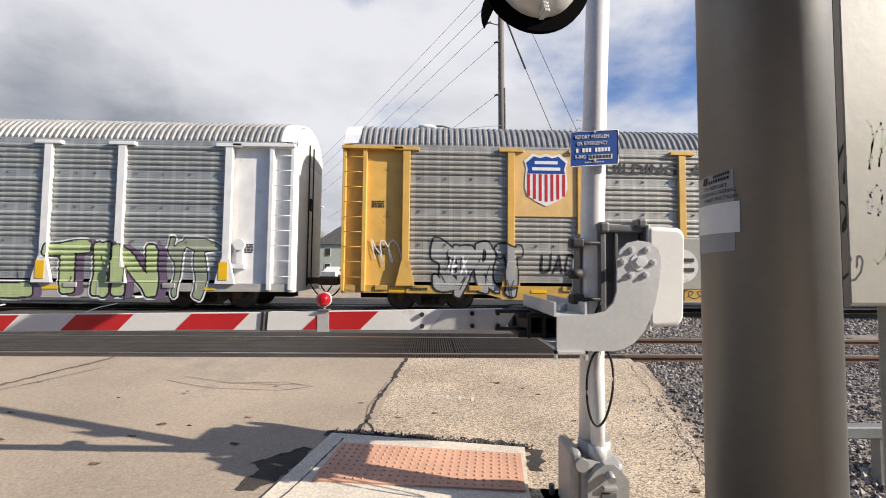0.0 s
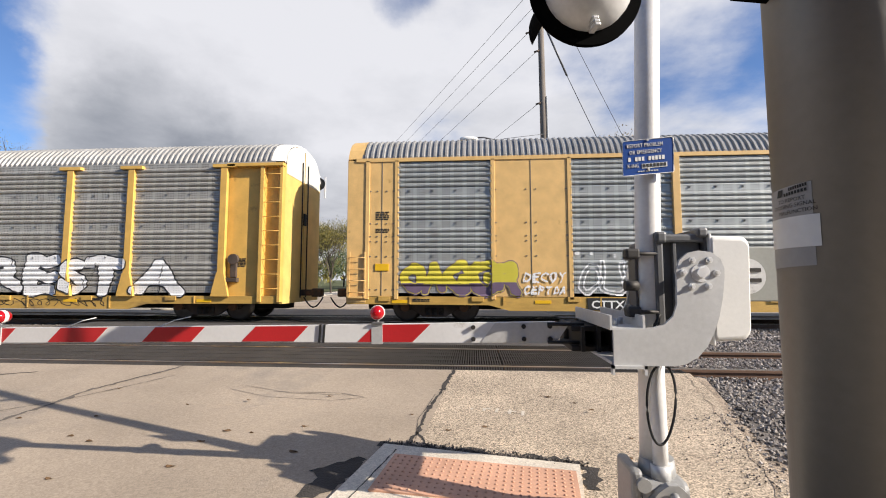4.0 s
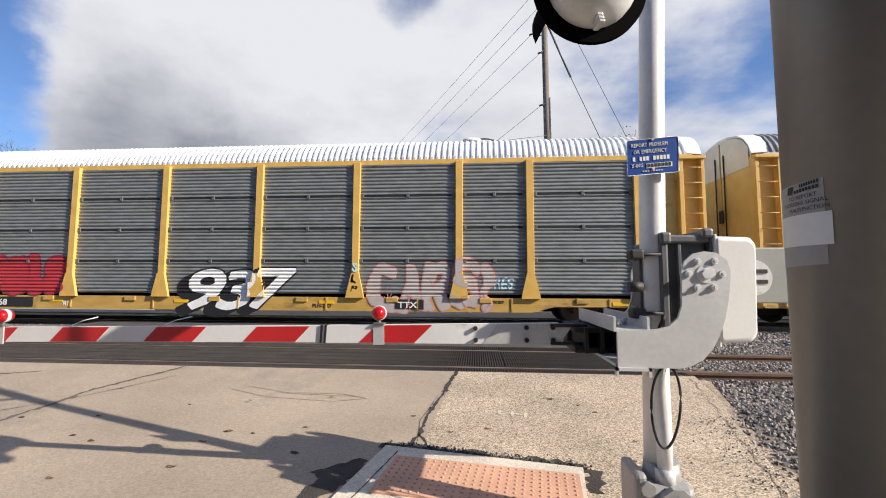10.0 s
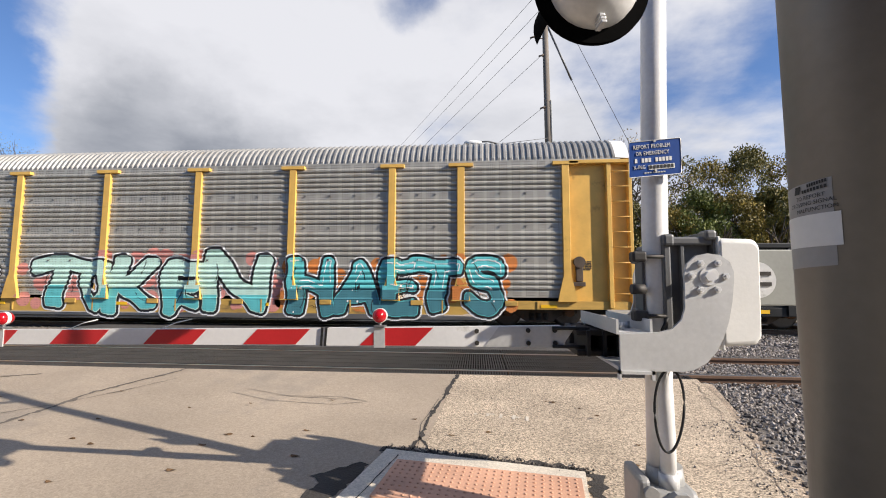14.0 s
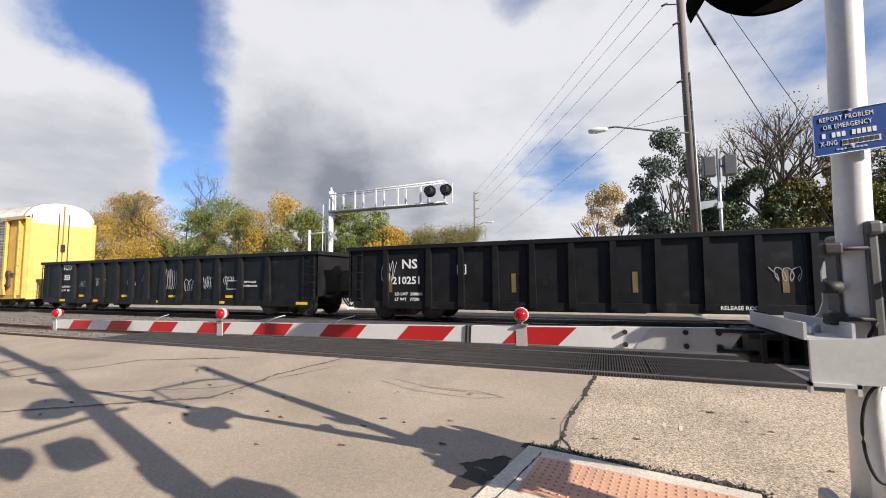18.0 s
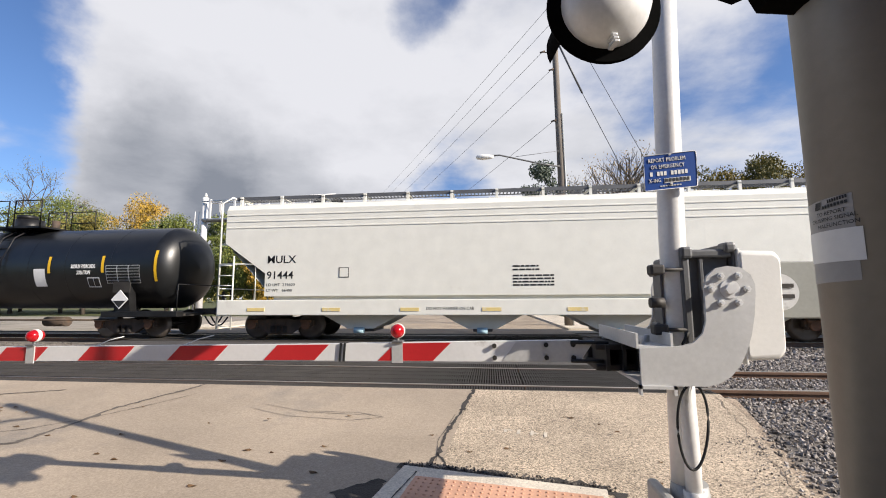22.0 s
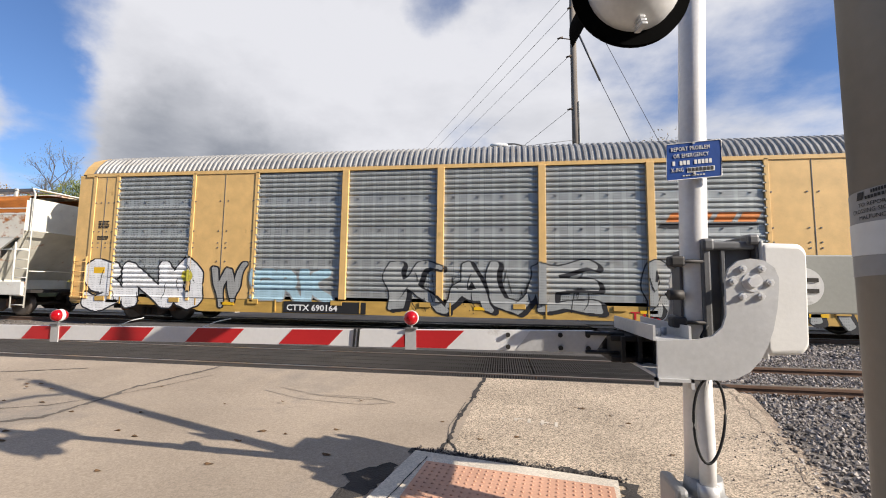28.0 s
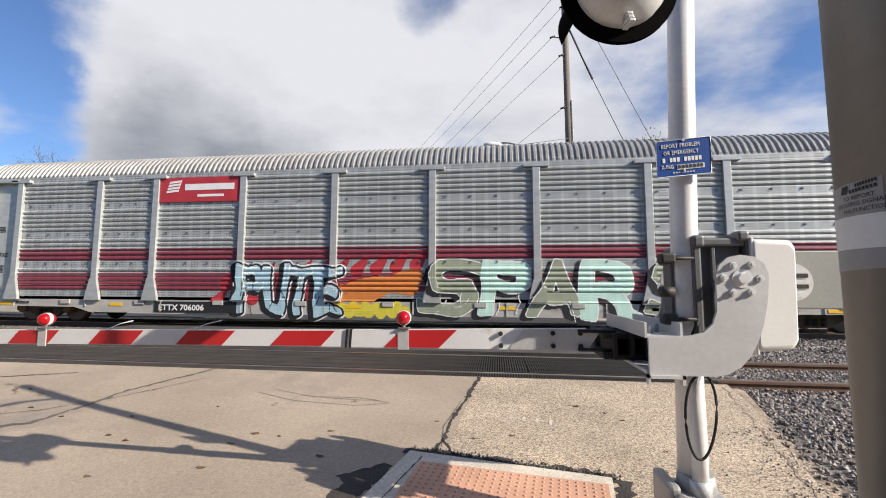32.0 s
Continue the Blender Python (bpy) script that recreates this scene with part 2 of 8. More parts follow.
UNDER = mat("underframe grime", (0.03, 0.027, 0.024), 0.85, var=0.3)
TREAD = mat("wheel steel", (0.14, 0.12, 0.105), 0.45, 0.6, var=0.2)
RAILMAT = mat("rusty rail steel", (0.15, 0.09, 0.06), 0.65, 0.35, var=0.2)
RAILTOP = mat("polished rail head", (0.45, 0.43, 0.41), 0.3, 0.9, var=0.1)
TIE = mat("creosoted timber", (0.085, 0.065, 0.05), 0.85, var=0.3, stretch=(1, 6, 1))
ALU = mat("cast aluminium", (0.56, 0.56, 0.55), 0.42, 0.25, var=0.1, dirt=(0.33, 0.33, 0.31), amount=0.25, dscale=5)
ALU_DARK = mat("dull grey enamel", (0.12, 0.122, 0.125), 0.5, 0.2, var=0.12, dirt=(0.09, 0.09, 0.09), amount=0.2, dscale=5)
BOXWHITE = mat("white fibreglass cover", (0.74, 0.73, 0.69), 0.4, var=0.05, dirt=(0.5, 0.48, 0.43), amount=0.12, dscale=4)
MAST_PAINT = mat("silver mast paint", (0.70, 0.69, 0.67), 0.42, 0.1, var=0.09, dirt=(0.46, 0.44, 0.41), amount=0.2, dscale=3)
POST_PAINT = mat("grey galvanised post", (0.225, 0.22, 0.21), 0.5, 0.72, var=0.07, dirt=(0.26, 0.24, 0.22), amount=0.16, dscale=2.2)
GATE_RED = mat("red reflective sheeting", (0.50, 0.022, 0.025), 0.4, var=0.08, fine=90)
GATE_WHITE = mat("white reflective sheeting", (0.72, 0.715, 0.70), 0.4, var=0.05, dirt=(0.5, 0.47, 0.43), amount=0.12, dscale=5)
RUBBER = mat("black rubber", (0.018, 0.018, 0.018), 0.7, var=0.2)
SIGN_BLUE = mat("blue sign sheeting", (0.011, 0.058, 0.26), 0.4, var=0.05)
BRICK_DIM = mat("dim brick of added walls", (0.13, 0.085, 0.065), 0.85, var=0.2, dirt=(0.12, 0.08, 0.06), amount=0.3)
LOT = mat("pale trodden gravel", (0.30, 0.27, 0.225), 0.95, var=0.25, scale=0.7, fine=30, bump=0.4, dirt=(0.13, 0.13, 0.06), amount=0.4, dscale=0.5)
PAVING = mat("dark low-bounce paving", (0.14, 0.13, 0.115), 0.9, var=0.15, fine=40, bump=0.3)
INK = mat("black lettering", (0.02, 0.02, 0.02), 0.6, var=0.1)
LETTER = mat("white lettering", (0.74, 0.74, 0.72), 0.55, var=0.06)
CONCRETE = mat("smooth worn concrete", (0.375, 0.307, 0.232), 0.85, var=0.17, scale=0.55, fine=28, bump=0.2, dirt=(0.26, 0.228, 0.19), amount=0.5, dscale=0.45)
AGGREGATE = mat("exposed aggregate paving", (0.42, 0.343, 0.253), 0.9, var=0.2, scale=0.8, fine=55, bump=0.5, dirt=(0.33, 0.26, 0.19), amount=0.3, dscale=0.9)
KERB = mat("pale kerb concrete", (0.63, 0.565, 0.46), 0.85, var=0.12, fine=50, bump=0.2)
TACTILE = mat("terracotta tactile plate", (0.58, 0.33, 0.22), 0.8, var=0.12, fine=60)
JOINT = mat("greyed tar joint", (0.115, 0.098, 0.082), 0.9, var=0.35, fine=60, bump=0.5)
TAR = mat("cracked tar joint", (0.045, 0.04, 0.036), 0.9, var=0.35, fine=60, bump=0.5)
ASPHALT = mat("worn dark asphalt", (0.075, 0.07, 0.066), 0.85, var=0.2, fine=60, bump=0.4)
# bed coloured near-black so the gaps between slats look deeper
GRATE_BED = mat("near-black slat bed", (0.012, 0.011, 0.010), 0.9, var=0.3)
GRATE = mat("steel-shod crossing panel", (0.042, 0.038, 0.035), 0.65, 0.15, var=0.22, fine=40)
SOIL = mat("ballast bed", (0.19, 0.168, 0.145), 0.95, var=0.35, scale=1.5, fine=60, bump=0.6)
GRASS = mat("autumn grass", (0.075, 0.085, 0.028), 0.95, var=0.35, scale=0.4, fine=12, bump=0.6)
WOOD = mat("weathered pole timber", (0.175, 0.15, 0.125), 0.85, var=0.25, scale=1.5, fine=30, stretch=(4, 4, 0.35))
BARK = mat("tree bark", (0.085, 0.07, 0.055), 0.9, var=0.3, stretch=(3, 3, 0.6))
FLASH_BLACK = mat("dull black sheet", (0.004, 0.004, 0.004), 0.95, var=0.2, spec=0.02)
RED_LENS = glow("red lens", (0.33, 0.004, 0.008), 0.1)


def speckle(m, scale, low, high, edge=0.0):
    """Small stones of differing tone over a surface, as in exposed aggregate."""
    nt = m.node_tree
    b = nt.nodes["Principled BSDF"]
    src = b.inputs["Base Color"].links[0].from_socket
    tc = nt.nodes.new("ShaderNodeTexCoord")
    vo = nt.nodes.new("ShaderNodeTexVoronoi")
    vo.inputs["Scale"].default_value = scale
    nt.links.new(tc.outputs["Object"], vo.inputs["Vector"])
    sp = nt.nodes.new("ShaderNodeSeparateColor")
    nt.links.new(vo.outputs["Color"], sp.inputs[0])
    rg = nt.nodes.new("ShaderNodeMapRange")
    rg.inputs[3].default_value, rg.inputs[4].default_value = low, high
    nt.links.new(sp.outputs[0], rg.inputs[0])
    sc = nt.nodes.new("ShaderNodeVectorMath")
    sc.operation = "SCALE"
    nt.links.new(src, sc.inputs[0])
    nt.links.new(rg.outputs[0], sc.inputs["Scale"])
    nt.links.new(sc.outputs[0], b.inputs["Base Color"])
    bp = nt.nodes.new("ShaderNodeBump")
    bp.inputs["Strength"].default_value, bp.inputs["Distance"].default_value = 0.6, 0.012
    nt.links.new(sp.outputs[1], bp.inputs["Height"])
    nt.links.new(bp.outputs[0], b.inputs["Normal"])


speckle(AGGREGATE, 100, 0.35, 1.65)
speckle(CONCRETE, 95, 0.86, 1.14)
speckle(KERB, 90, 0.85, 1.15)
speckle(ASPHALT, 60, 0.6, 1.5)


def leaf_mat(name, a, b):
    m = bpy.data.materials.new(name)
    m.use_nodes = True
    nt = m.node_tree
    p = nt.nodes["Principled BSDF"]
    p.inputs["Roughness"].default_value = 0.6
    g = nt.nodes.new("ShaderNodeNewGeometry")
    mx = nt.nodes.new("ShaderNodeMix")
    mx.data_type = "RGBA"
    mx.inputs[6].default_value, mx.inputs[7].default_value = (*a, 1), (*b, 1)
    nt.links.new(g.outputs["Random Per Island"], mx.inputs[0])
    nt.links.new(mx.outputs[2], p.inputs["Base Color"])
    p.inputs["Subsurface Weight"].default_value = 0.0
    return m


LEAF_GREEN = leaf_mat("green leaves", (0.045, 0.075, 0.012), (0.20, 0.215, 0.033))
LEAF_DARK = leaf_mat("dark green leaves", (0.03, 0.055, 0.018), (0.085, 0.11, 0.035))
LEAF_OLIVE = leaf_mat("olive leaves", (0.06, 0.065, 0.014), (0.25, 0.20, 0.035))
LEAF_GOLD = leaf_mat("golden leaves", (0.19, 0.125, 0.014), (0.54, 0.33, 0.035))
LEAF_PALE = leaf_mat("pale straw leaves", (0.34, 0.24, 0.09), (0.62, 0.47, 0.24))
LEAF_BLUE = leaf_mat("blue-green leaves", (0.045, 0.065, 0.045), (0.13, 0.16, 0.11))
LEAF_RUSSET = leaf_mat("yellowing olive leaves", (0.085, 0.075, 0.015), (0.36, 0.26, 0.04))
LEAF_ORANGE = leaf_mat("orange leaves", (0.11, 0.06, 0.012), (0.38, 0.21, 0.03))


# ---- mesh helpers ----
class Shape:
    """Collects faces, then becomes one mesh."""

    def __init__(self):
        self.v, self.f, self.s = [], [], []

    def add(self, verts, faces, smooth=False):
        n = len(self.v)
        self.v += [tuple(p) for p in verts]
        self.f += [tuple(n + i for i in f) for f in faces]
        self.s += [smooth] * len(faces)
        return self

    def box(self, x0, x1, y0, y1, z0, z1, c=0.0):
        if c <= 0:
            v = [(x, y, z) for x in (x0, x1) for y in (y0, y1) for z in (z0, z1)]
            return self.add(v, [(0, 1, 3, 2), (4, 6, 7, 5), (0, 4, 5, 1), (2, 3, 7, 6), (0, 2, 6, 4), (1, 5, 7, 3)])
        bm = bmesh.new()
        bmesh.ops.create_cube(bm, size=1.0)
        for v in bm.verts:
            v.co = ((x0 + x1) / 2 + v.co.x * (x1 - x0), (y0 + y1) / 2 + v.co.y * (y1 - y0), (z0 + z1) / 2 + v.co.z * (z1 - z0))
        bmesh.ops.bevel(bm, geom=bm.edges[:], offset=c, segments=2, affect="EDGES", profile=0.5)
        bm.verts.index_update()
        self.add([v.co[:] for v in bm.verts], [[v.index for v in f.verts] for f in bm.faces])
        bm.free()
        return self

    def tube(self, a, b, r, n=10, r2=None, caps=True, smooth=True):
        a, b = Vector(a), Vector(b)
        r2 = r if r2 is None else r2
        q = (b - a).to_track_quat("Z", "Y")
        ring = [q @ Vector((math.cos(2 * math.pi * i / n), math.sin(2 * math.pi * i / n), 0)) for i in range(n)]
        v = [a + d * r for d in ring] + [b + d * r2 for d in ring]
        self.add(v, [(i, (i + 1) % n, n + (i + 1) % n, n + i) for i in range(n)], smooth)
        if caps:
            k = len(self.v) - 2 * n
            self.f += [tuple(k + n - 1 - i for i in range(n)), tuple(k + n + i for i in range(n))]
            self.s += [False, False]
        return self

    def path(self, pts, r, n=6):
        """A bent tube through points, all of one piece."""
        pts = [Vector(p) for p in pts]
        rings = []
        for i, p in enumerate(pts):
            d = pts[min(i + 1, len(pts) - 1)] - pts[max(i - 1, 0)]
            q = d.to_track_quat("Z", "Y")
            rings.append([p + q @ Vector((r * math.cos(2 * math.pi * k / n), r * math.sin(2 * math.pi * k / n), 0)) for k in range(n)])
        return self.sweep(rings)

    def plate(self, outline, y0, y1):
        """An outline of (x, z) made thick between y0 and y1."""
        n = len(outline)
        v = [(x, y0, z) for x, z in outline] + [(x, y1, z) for x, z in outline]
        return self.add(v, [tuple(range(n)), tuple(range(2 * n - 1, n - 1, -1))] + [(i, n + i, n + (i + 1) % n, (i + 1) % n) for i in range(n)])

    def sweep(self, rings, closed=True, smooth=True, caps=True):
        """Rings of equal length joined one to the next."""
        n = len(rings[0])
        v = [p for ring in rings for p in ring]
        f = []
        for k in range(len(rings) - 1):
            for i in range(n if closed else n - 1):
                j = (i + 1) % n
                f.append((k * n + i, k * n + j, (k + 1) * n + j, (k + 1) * n + i))
        self.add(v, f, smooth)
        if caps and closed:
            o = len(self.v) - len(v)
            self.f += [tuple(o + n - 1 - i for i in range(n)), tuple(o + len(v) - n + i for i in range(n))]
            self.s += [False, False]
        return self

    def mesh(self, name, material):
        me = bpy.data.meshes.new(name)
        me.from_pydata(self.v, [], self.f)
        me.materials.append(material)
        me.polygons.foreach_set("use_smooth", self.s)
        me.update()
        return me


def part(name, shape, material, parent=None, label=""):
    """One mesh object, under its thing or part if it has one."""
    ob = new(name, shape if isinstance(shape, bpy.types.Mesh) else shape.mesh(name, material))
    if parent:
        ob.parent = parent
    return tagged(ob, label)


def thing(name, label, category, group="", at=None, kind=""):
    ob = new(name)
    ob.empty_display_size = 0.2
    if at is not None:
        ob.matrix_basis = at
    return tagged(ob, label, category, group, kind)


def words(text, size, material, parent, at, name="lettering", stretch=1.0, label="", spread=1.0, bold=0.022):
    """Built-in lettering as a thin mesh; at: its left lower corner's pose, read from -y."""
    cu = bpy.data.curves.new(name, "FONT")
    cu.body, cu.size, cu.extrude, cu.space_character, cu.offset = text, size, 0.002, spread, bold * size
    cu.resolution_u = 2
    tmp = bpy.data.objects.new("tmp", cu)
    me = bpy.data.meshes.new_from_object(tmp)
    bpy.data.objects.remove(tmp)
    me.transform(Matrix.Diagonal((stretch, 1, 1, 1)))
    me.materials.clear()
    me.materials.append(material)
    ob = new(name, me)
    ob.parent = parent
    ob.matrix_basis = at @ pose(0, 0, 0, 90, 0, 0)
    return tagged(ob, label)


def bars(x, z, y, rows, width, height, material, parent, name="lettering", gap=0.5, label=""):
    """Writing too small to read: thin bars, row by row."""
    s = Shape()
    rnd = random.Random(int(x * 100) + rows)
    for r in range(rows):
        u = x
        zz = z - r * height * (1 + gap)
        while u < x + width - height:
            w = height * rnd.uniform(1.2, 4.5)
            s.box(u, min(u + w, x + width), y - 0.003, y, zz, zz + height)
            u += w + height * 0.6
    return tagged(part(name, s, material, parent, label), kind="stuff")

# ---- the place: ground, road, tracks ----
def sheet(name, xs_ys, z, material, kind="structure", label="", category=""):
    """A flat piece of ground over an outline of (x, y), or (x, y, z)."""
    s = Shape()
    pts = [p if len(p) == 3 else (*p, z) for p in xs_ys]
    low = [(x, y, zz - 0.12) for x, y, zz in pts]
    n = len(pts)
    s.add(pts + low, [tuple(range(n))] + [(i, n + i, n + (i + 1) % n, (i + 1) % n) for i in range(n)])
    ob = part(name, s, material)
    return tagged(ob, label, category, "", kind)


g = Shape()
g.add([(-3000, -600, -0.14), (3000, -600, -0.14), (3000, 4000, -0.14), (-3000, 4000, -0.14)], [(0, 1, 2, 3)])
tagged(part("ground", g, GRASS), "rough autumn grass ground reaching to the horizon", "ground", kind="structure")
# near road: flat, then ramped up to the track
LIFT = 0.1


def road_strip(name, x0, x1, x0b, x1b, material, label):
    s = Shape()
    ys = [(-14, 0.0), (0.0, 0.0), (4.5, 0.0), (5.2, 0.04), (6.02, LIFT)]
    v = []
    for y, z in ys:
        k = (y + 14) / 20.02
        v += [(x0 + (x0b - x0) * k, y, z), (x1 + (x1b - x1) * k, y, z)]
    s.add(v, [(2 * i, 2 * i + 1, 2 * i + 3, 2 * i + 2) for i in range(len(ys) - 1)])
    return tagged(part(name, s, material), label, "road", kind="structure")


road_strip("road_west", -16, -1.62, -16, -0.30, CONCRETE, "worn pale concrete road slab before the crossing")
s = Shape()
edge = [(1.2, -14, 0), (1.6, 1.5, 0), (2.1, 3.1, 0), (2.55, 4.5, 0), (2.8, 5.2, 0.04), (2.95, 6.02, LIFT)]
left = [(-1.62, -14, 0), (-0.60, 1.5, 0), (-0.49, 3.1, 0), (-0.40, 4.5, 0), (-0.35, 5.2, 0.04), (-0.30, 6.02, LIFT)]
for k in range(5):
    s.add([left[k], edge[k], edge[k + 1], left[k + 1]], [(0, 1, 2, 3)])
tagged(part("road_east", s, AGGREGATE), "coarse exposed aggregate paving beside the track", "road", kind="structure")


def crack(name, pts, width, seed, label="dark tar-filled crack in the paving", z=0.004):
    """A ragged dark joint along points of (x, y)."""
    rnd = random.Random(seed)
    s = Shape()
    run = []
    for (x0, y0), (x1, y1) in zip(pts, pts[1:]):
        n = max(2, int(math.hypot(x1 - x0, y1 - y0) / 0.05))
        for i in range(n):
            run.append((x0 + (x1 - x0) * i / n, y0 + (y1 - y0) * i / n))
    run.append(pts[-1])
    v = []
    for i, (x, y) in enumerate(run):
        a, b = run[max(0, i - 1)], run[min(len(run) - 1, i + 1)]
        d = Vector((b[0] - a[0], b[1] - a[1])).normalized()
        w = width * (0.3 + 0.7 * abs(noise.noise(Vector((x * 6, y * 6, seed))))) * rnd.uniform(0.7, 1.25)
        j = rnd.uniform(-0.16, 0.16) * width
        h = z + (0.0 if y < 4.5 else (0.04 * (y - 4.5) / 0.7 if y < 5.2 else 0.04 + 0.06 * (y - 5.2) / 0.82))
        v += [(x - d.y * (w / 2 + j), y + d.x * (w / 2 + j), h), (x + d.y * (w / 2 - j), y - d.x * (w / 2 - j), h)]
    s.add(v, [(2 * i, 2 * i + 1, 2 * i + 3, 2 * i + 2) for i in range(len(run) - 1)])
    return tagged(part(name, s, SCUFF if name.startswith("scuff") else JOINT if "sawn" in label else TAR), label, "road", kind="structure")


crack("crack_1", [(-0.56, 3.58), (-0.50, 3.9), (-0.50, 4.4), (-0.37, 5.2)], 0.075, 1)
crack("crack_6", [(-0.375, 5.15), (-0.33, 5.6), (-0.27, 6.0)], 0.13, 6)
crack("crack_2", [(-0.51, 3.84), (-0.44, 3.70), (-0.41, 3.60), (-0.34, 3.47)], 0.04, 2)
crack("crack_3", [(-0.80, 3.56), (-0.3, 3.49), (0.3, 3.375), (0.76, 3.29), (0.83, 3.2), (0.80, 2.9)], 0.21, 3)
crack("crack_8", [(-0.50, 3.68), (-0.55, 4.2), (-0.45, 5.0)], 0.016, 8)
crack("crack_4", [(-8.5, 1.0), (-4.62, 3.74), (-4.72, 4.9), (-4.3, 6.0)], 0.13, 4, "tar-filled sawn joint in the concrete road")
crack("crack_7", [(-6.3, 3.35), (-5.0, 4.1), (-4.55, 4.75), (-4.1, 5.55)], 0.035, 7, "thin sawn joint in the concrete road")
crack("crack_5", [(-11.5, 3.0), (-8.54, 3.42), (-7.9, 5.0), (-6.2, 5.6)], 0.09, 5, "tar-filled sawn joint in the concrete road")
SCUFF = mat("faint tyre scuff", (0.25, 0.215, 0.175), 0.85, var=0.2)
for k, pts in enumerate(([(-3.0, 5.05), (-2.4, 4.8), (-1.6, 4.72), (-1.25, 4.85), (-1.6, 4.98), (-2.4, 4.98)], [(-2.9, 5.2), (-2.2, 4.95), (-1.4, 4.9)])):
    crack(f"scuff_{k + 1}", pts, 0.022, 70 + k, "faint scuff on the concrete")["kind"] = "structure"


# the dropped kerb with its tactile plate
# unseen stretch, coloured dark so it bounces less light onto the thick post
tagged(sheet("pavement_back", [(0.62, 1.9), (0.5, -6), (-3.6, -6), (-1.13, 1.9)], 0.02, PAVING), "unseen pavement, darkened to cut bounced light", "pavement", kind="structure")
walkway = sheet("pavement", [(-0.74, 3.52), (0.775, 3.235), (0.66, 2.62), (0.62, 1.9), (-1.13, 1.9), (-0.95, 2.4)], 0.022, KERB, label="pale concrete pavement ramp at the kerb", category="pavement")
plate = sheet("tactile_plate", [(-0.61, 3.30), (0.715, 3.10), (0.635, 2.60), (-0.68, 2.74)], 0.034, TACTILE, "", "terracotta tactile paving plate with raised domes", "tactile plate")
plate["kind"] = "thing"
dome = Shape()
ring = [[(0.0105 * k * math.cos(a * math.pi / 4), 0.0105 * k * math.sin(a * math.pi / 4), zz) for a in range(8)] for k, zz in ((1, 0.0), (0.75, 0.005), (0.3, 0.007))]
dome.sweep(ring)
dome_mesh = dome.mesh("dome", TACTILE)
for i in range(24):
    for j in range(9):
        u, v = (i + 0.7) / 24.4, (j + 0.7) / 9.4
        a = Vector((-0.61, 3.30)).lerp(Vector((0.715, 3.10)), u)
        b = Vector((-0.68, 2.74)).lerp(Vector((0.635, 2.60)), u)
        p = a.lerp(b, v)
        d = part("dome", dome_mesh, None, plate)
        d.location = (p.x, p.y, 0.034)
crack("crack_9", [(-0.62, 3.40), (-0.78, 2.62), (-1.1, 1.9)], 0.02, 9, "dark joint across the pavement ramp", 0.026)

# an old oily stain in the gutter, and a patch of mended concrete
def stain(name, pts, seed, material, label, z=0.003):
    rnd = random.Random(seed)
    out = []
    for (x0, y0), (x1, y1) in zip(pts, pts[1:] + pts[:1]):
        n = max(2, int(math.hypot(x1 - x0, y1 - y0) / 0.04))
        for i in range(n):
            out.append((x0 + (x1 - x0) * i / n + rnd.uniform(-0.02, 0.02), y0 + (y1 - y0) * i / n + rnd.uniform(-0.02, 0.02), z))
    s = Shape().add(out, [tuple(range(len(out)))])
    return tagged(part(name, s, material), label, "road", kind="structure")


stain("stain_1", [(-1.17, 3.05), (-1.05, 3.14), (-0.95, 3.26), (-0.84, 3.30), (-0.82, 3.1), (-0.9, 2.84), (-1.02, 2.66), (-1.12, 2.66), (-1.14, 2.78), (-1.08, 2.9)], 31, TAR, "black oily stain in the gutter beside the kerb")
# crossing panels: shod slats that run with the traffic
def crossing_panel(name, x0, x1, y0, y1, label):
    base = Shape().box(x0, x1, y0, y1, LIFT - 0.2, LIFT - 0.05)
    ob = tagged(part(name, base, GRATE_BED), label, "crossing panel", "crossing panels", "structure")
    sl = Shape()
    x = x0
    while x < x1 - 0.03:
        sl.box(x, x + 0.018, y0 + 0.02, y1 - 0.02, LIFT - 0.06, LIFT)
        x += 0.038
    tagged(part("slat", sl, GRATE, ob), "ribbed tread slats", kind="stuff")
    if y1 - y0 > 0.5:
        for q in (1, 2, 3):
            ye = y0 + (y1 - y0) * q / 4
            part("cross_bar", Shape().box(x0, x1, ye - 0.012, ye + 0.012, LIFT - 0.06, LIFT + 0.001), GRATE, ob)
    for ye in (y0, y1 - 0.02):
        part("edge_bar", Shape().box(x0, x1, ye, ye + 0.02, LIFT - 0.06, LIFT + 0.002), GRATE, ob)
    return ob


for k, (ya, yb) in enumerate(((6.02, 6.25), (6.40, 7.74), (7.90, 8.30), (12.1, 12.72), (12.88, 14.22), (14.38, 15.0))):
    x = -11.6
    while x < 2.9:
        crossing_panel(f"crossing_panel_{k}", x, min(x + 2.4, 2.95), ya, yb, "dark ribbed crossing panel between the rails")
        x += 2.412
sheet("road_between", [(-11.6, 8.31), (2.95, 8.31), (2.95, 12.09), (-11.6, 12.09)], LIFT - 0.005, ASPHALT, label="worn dark asphalt between the two tracks", category="road")
sheet("road_far", [(-11.6, 15.01), (2.95, 15.01), (1.5, 75), (-13.5, 75)], LIFT - 0.005, CONCRETE, label="pale concrete road beyond the crossing", category="road")
sheet("gravel_lot", [(-70, 16.6), (-11.65, 16.6), (-12.5, 31), (-70, 31)], 0.02, LOT, label="pale gravel lot beyond the tracks", category="gravel")
sheet("gravel_lot_2", [(2.97, 16.6), (60, 16.6), (60, 29), (2.9, 29)], 0.02, LOT, label="pale gravel lot beyond the tracks", category="gravel")
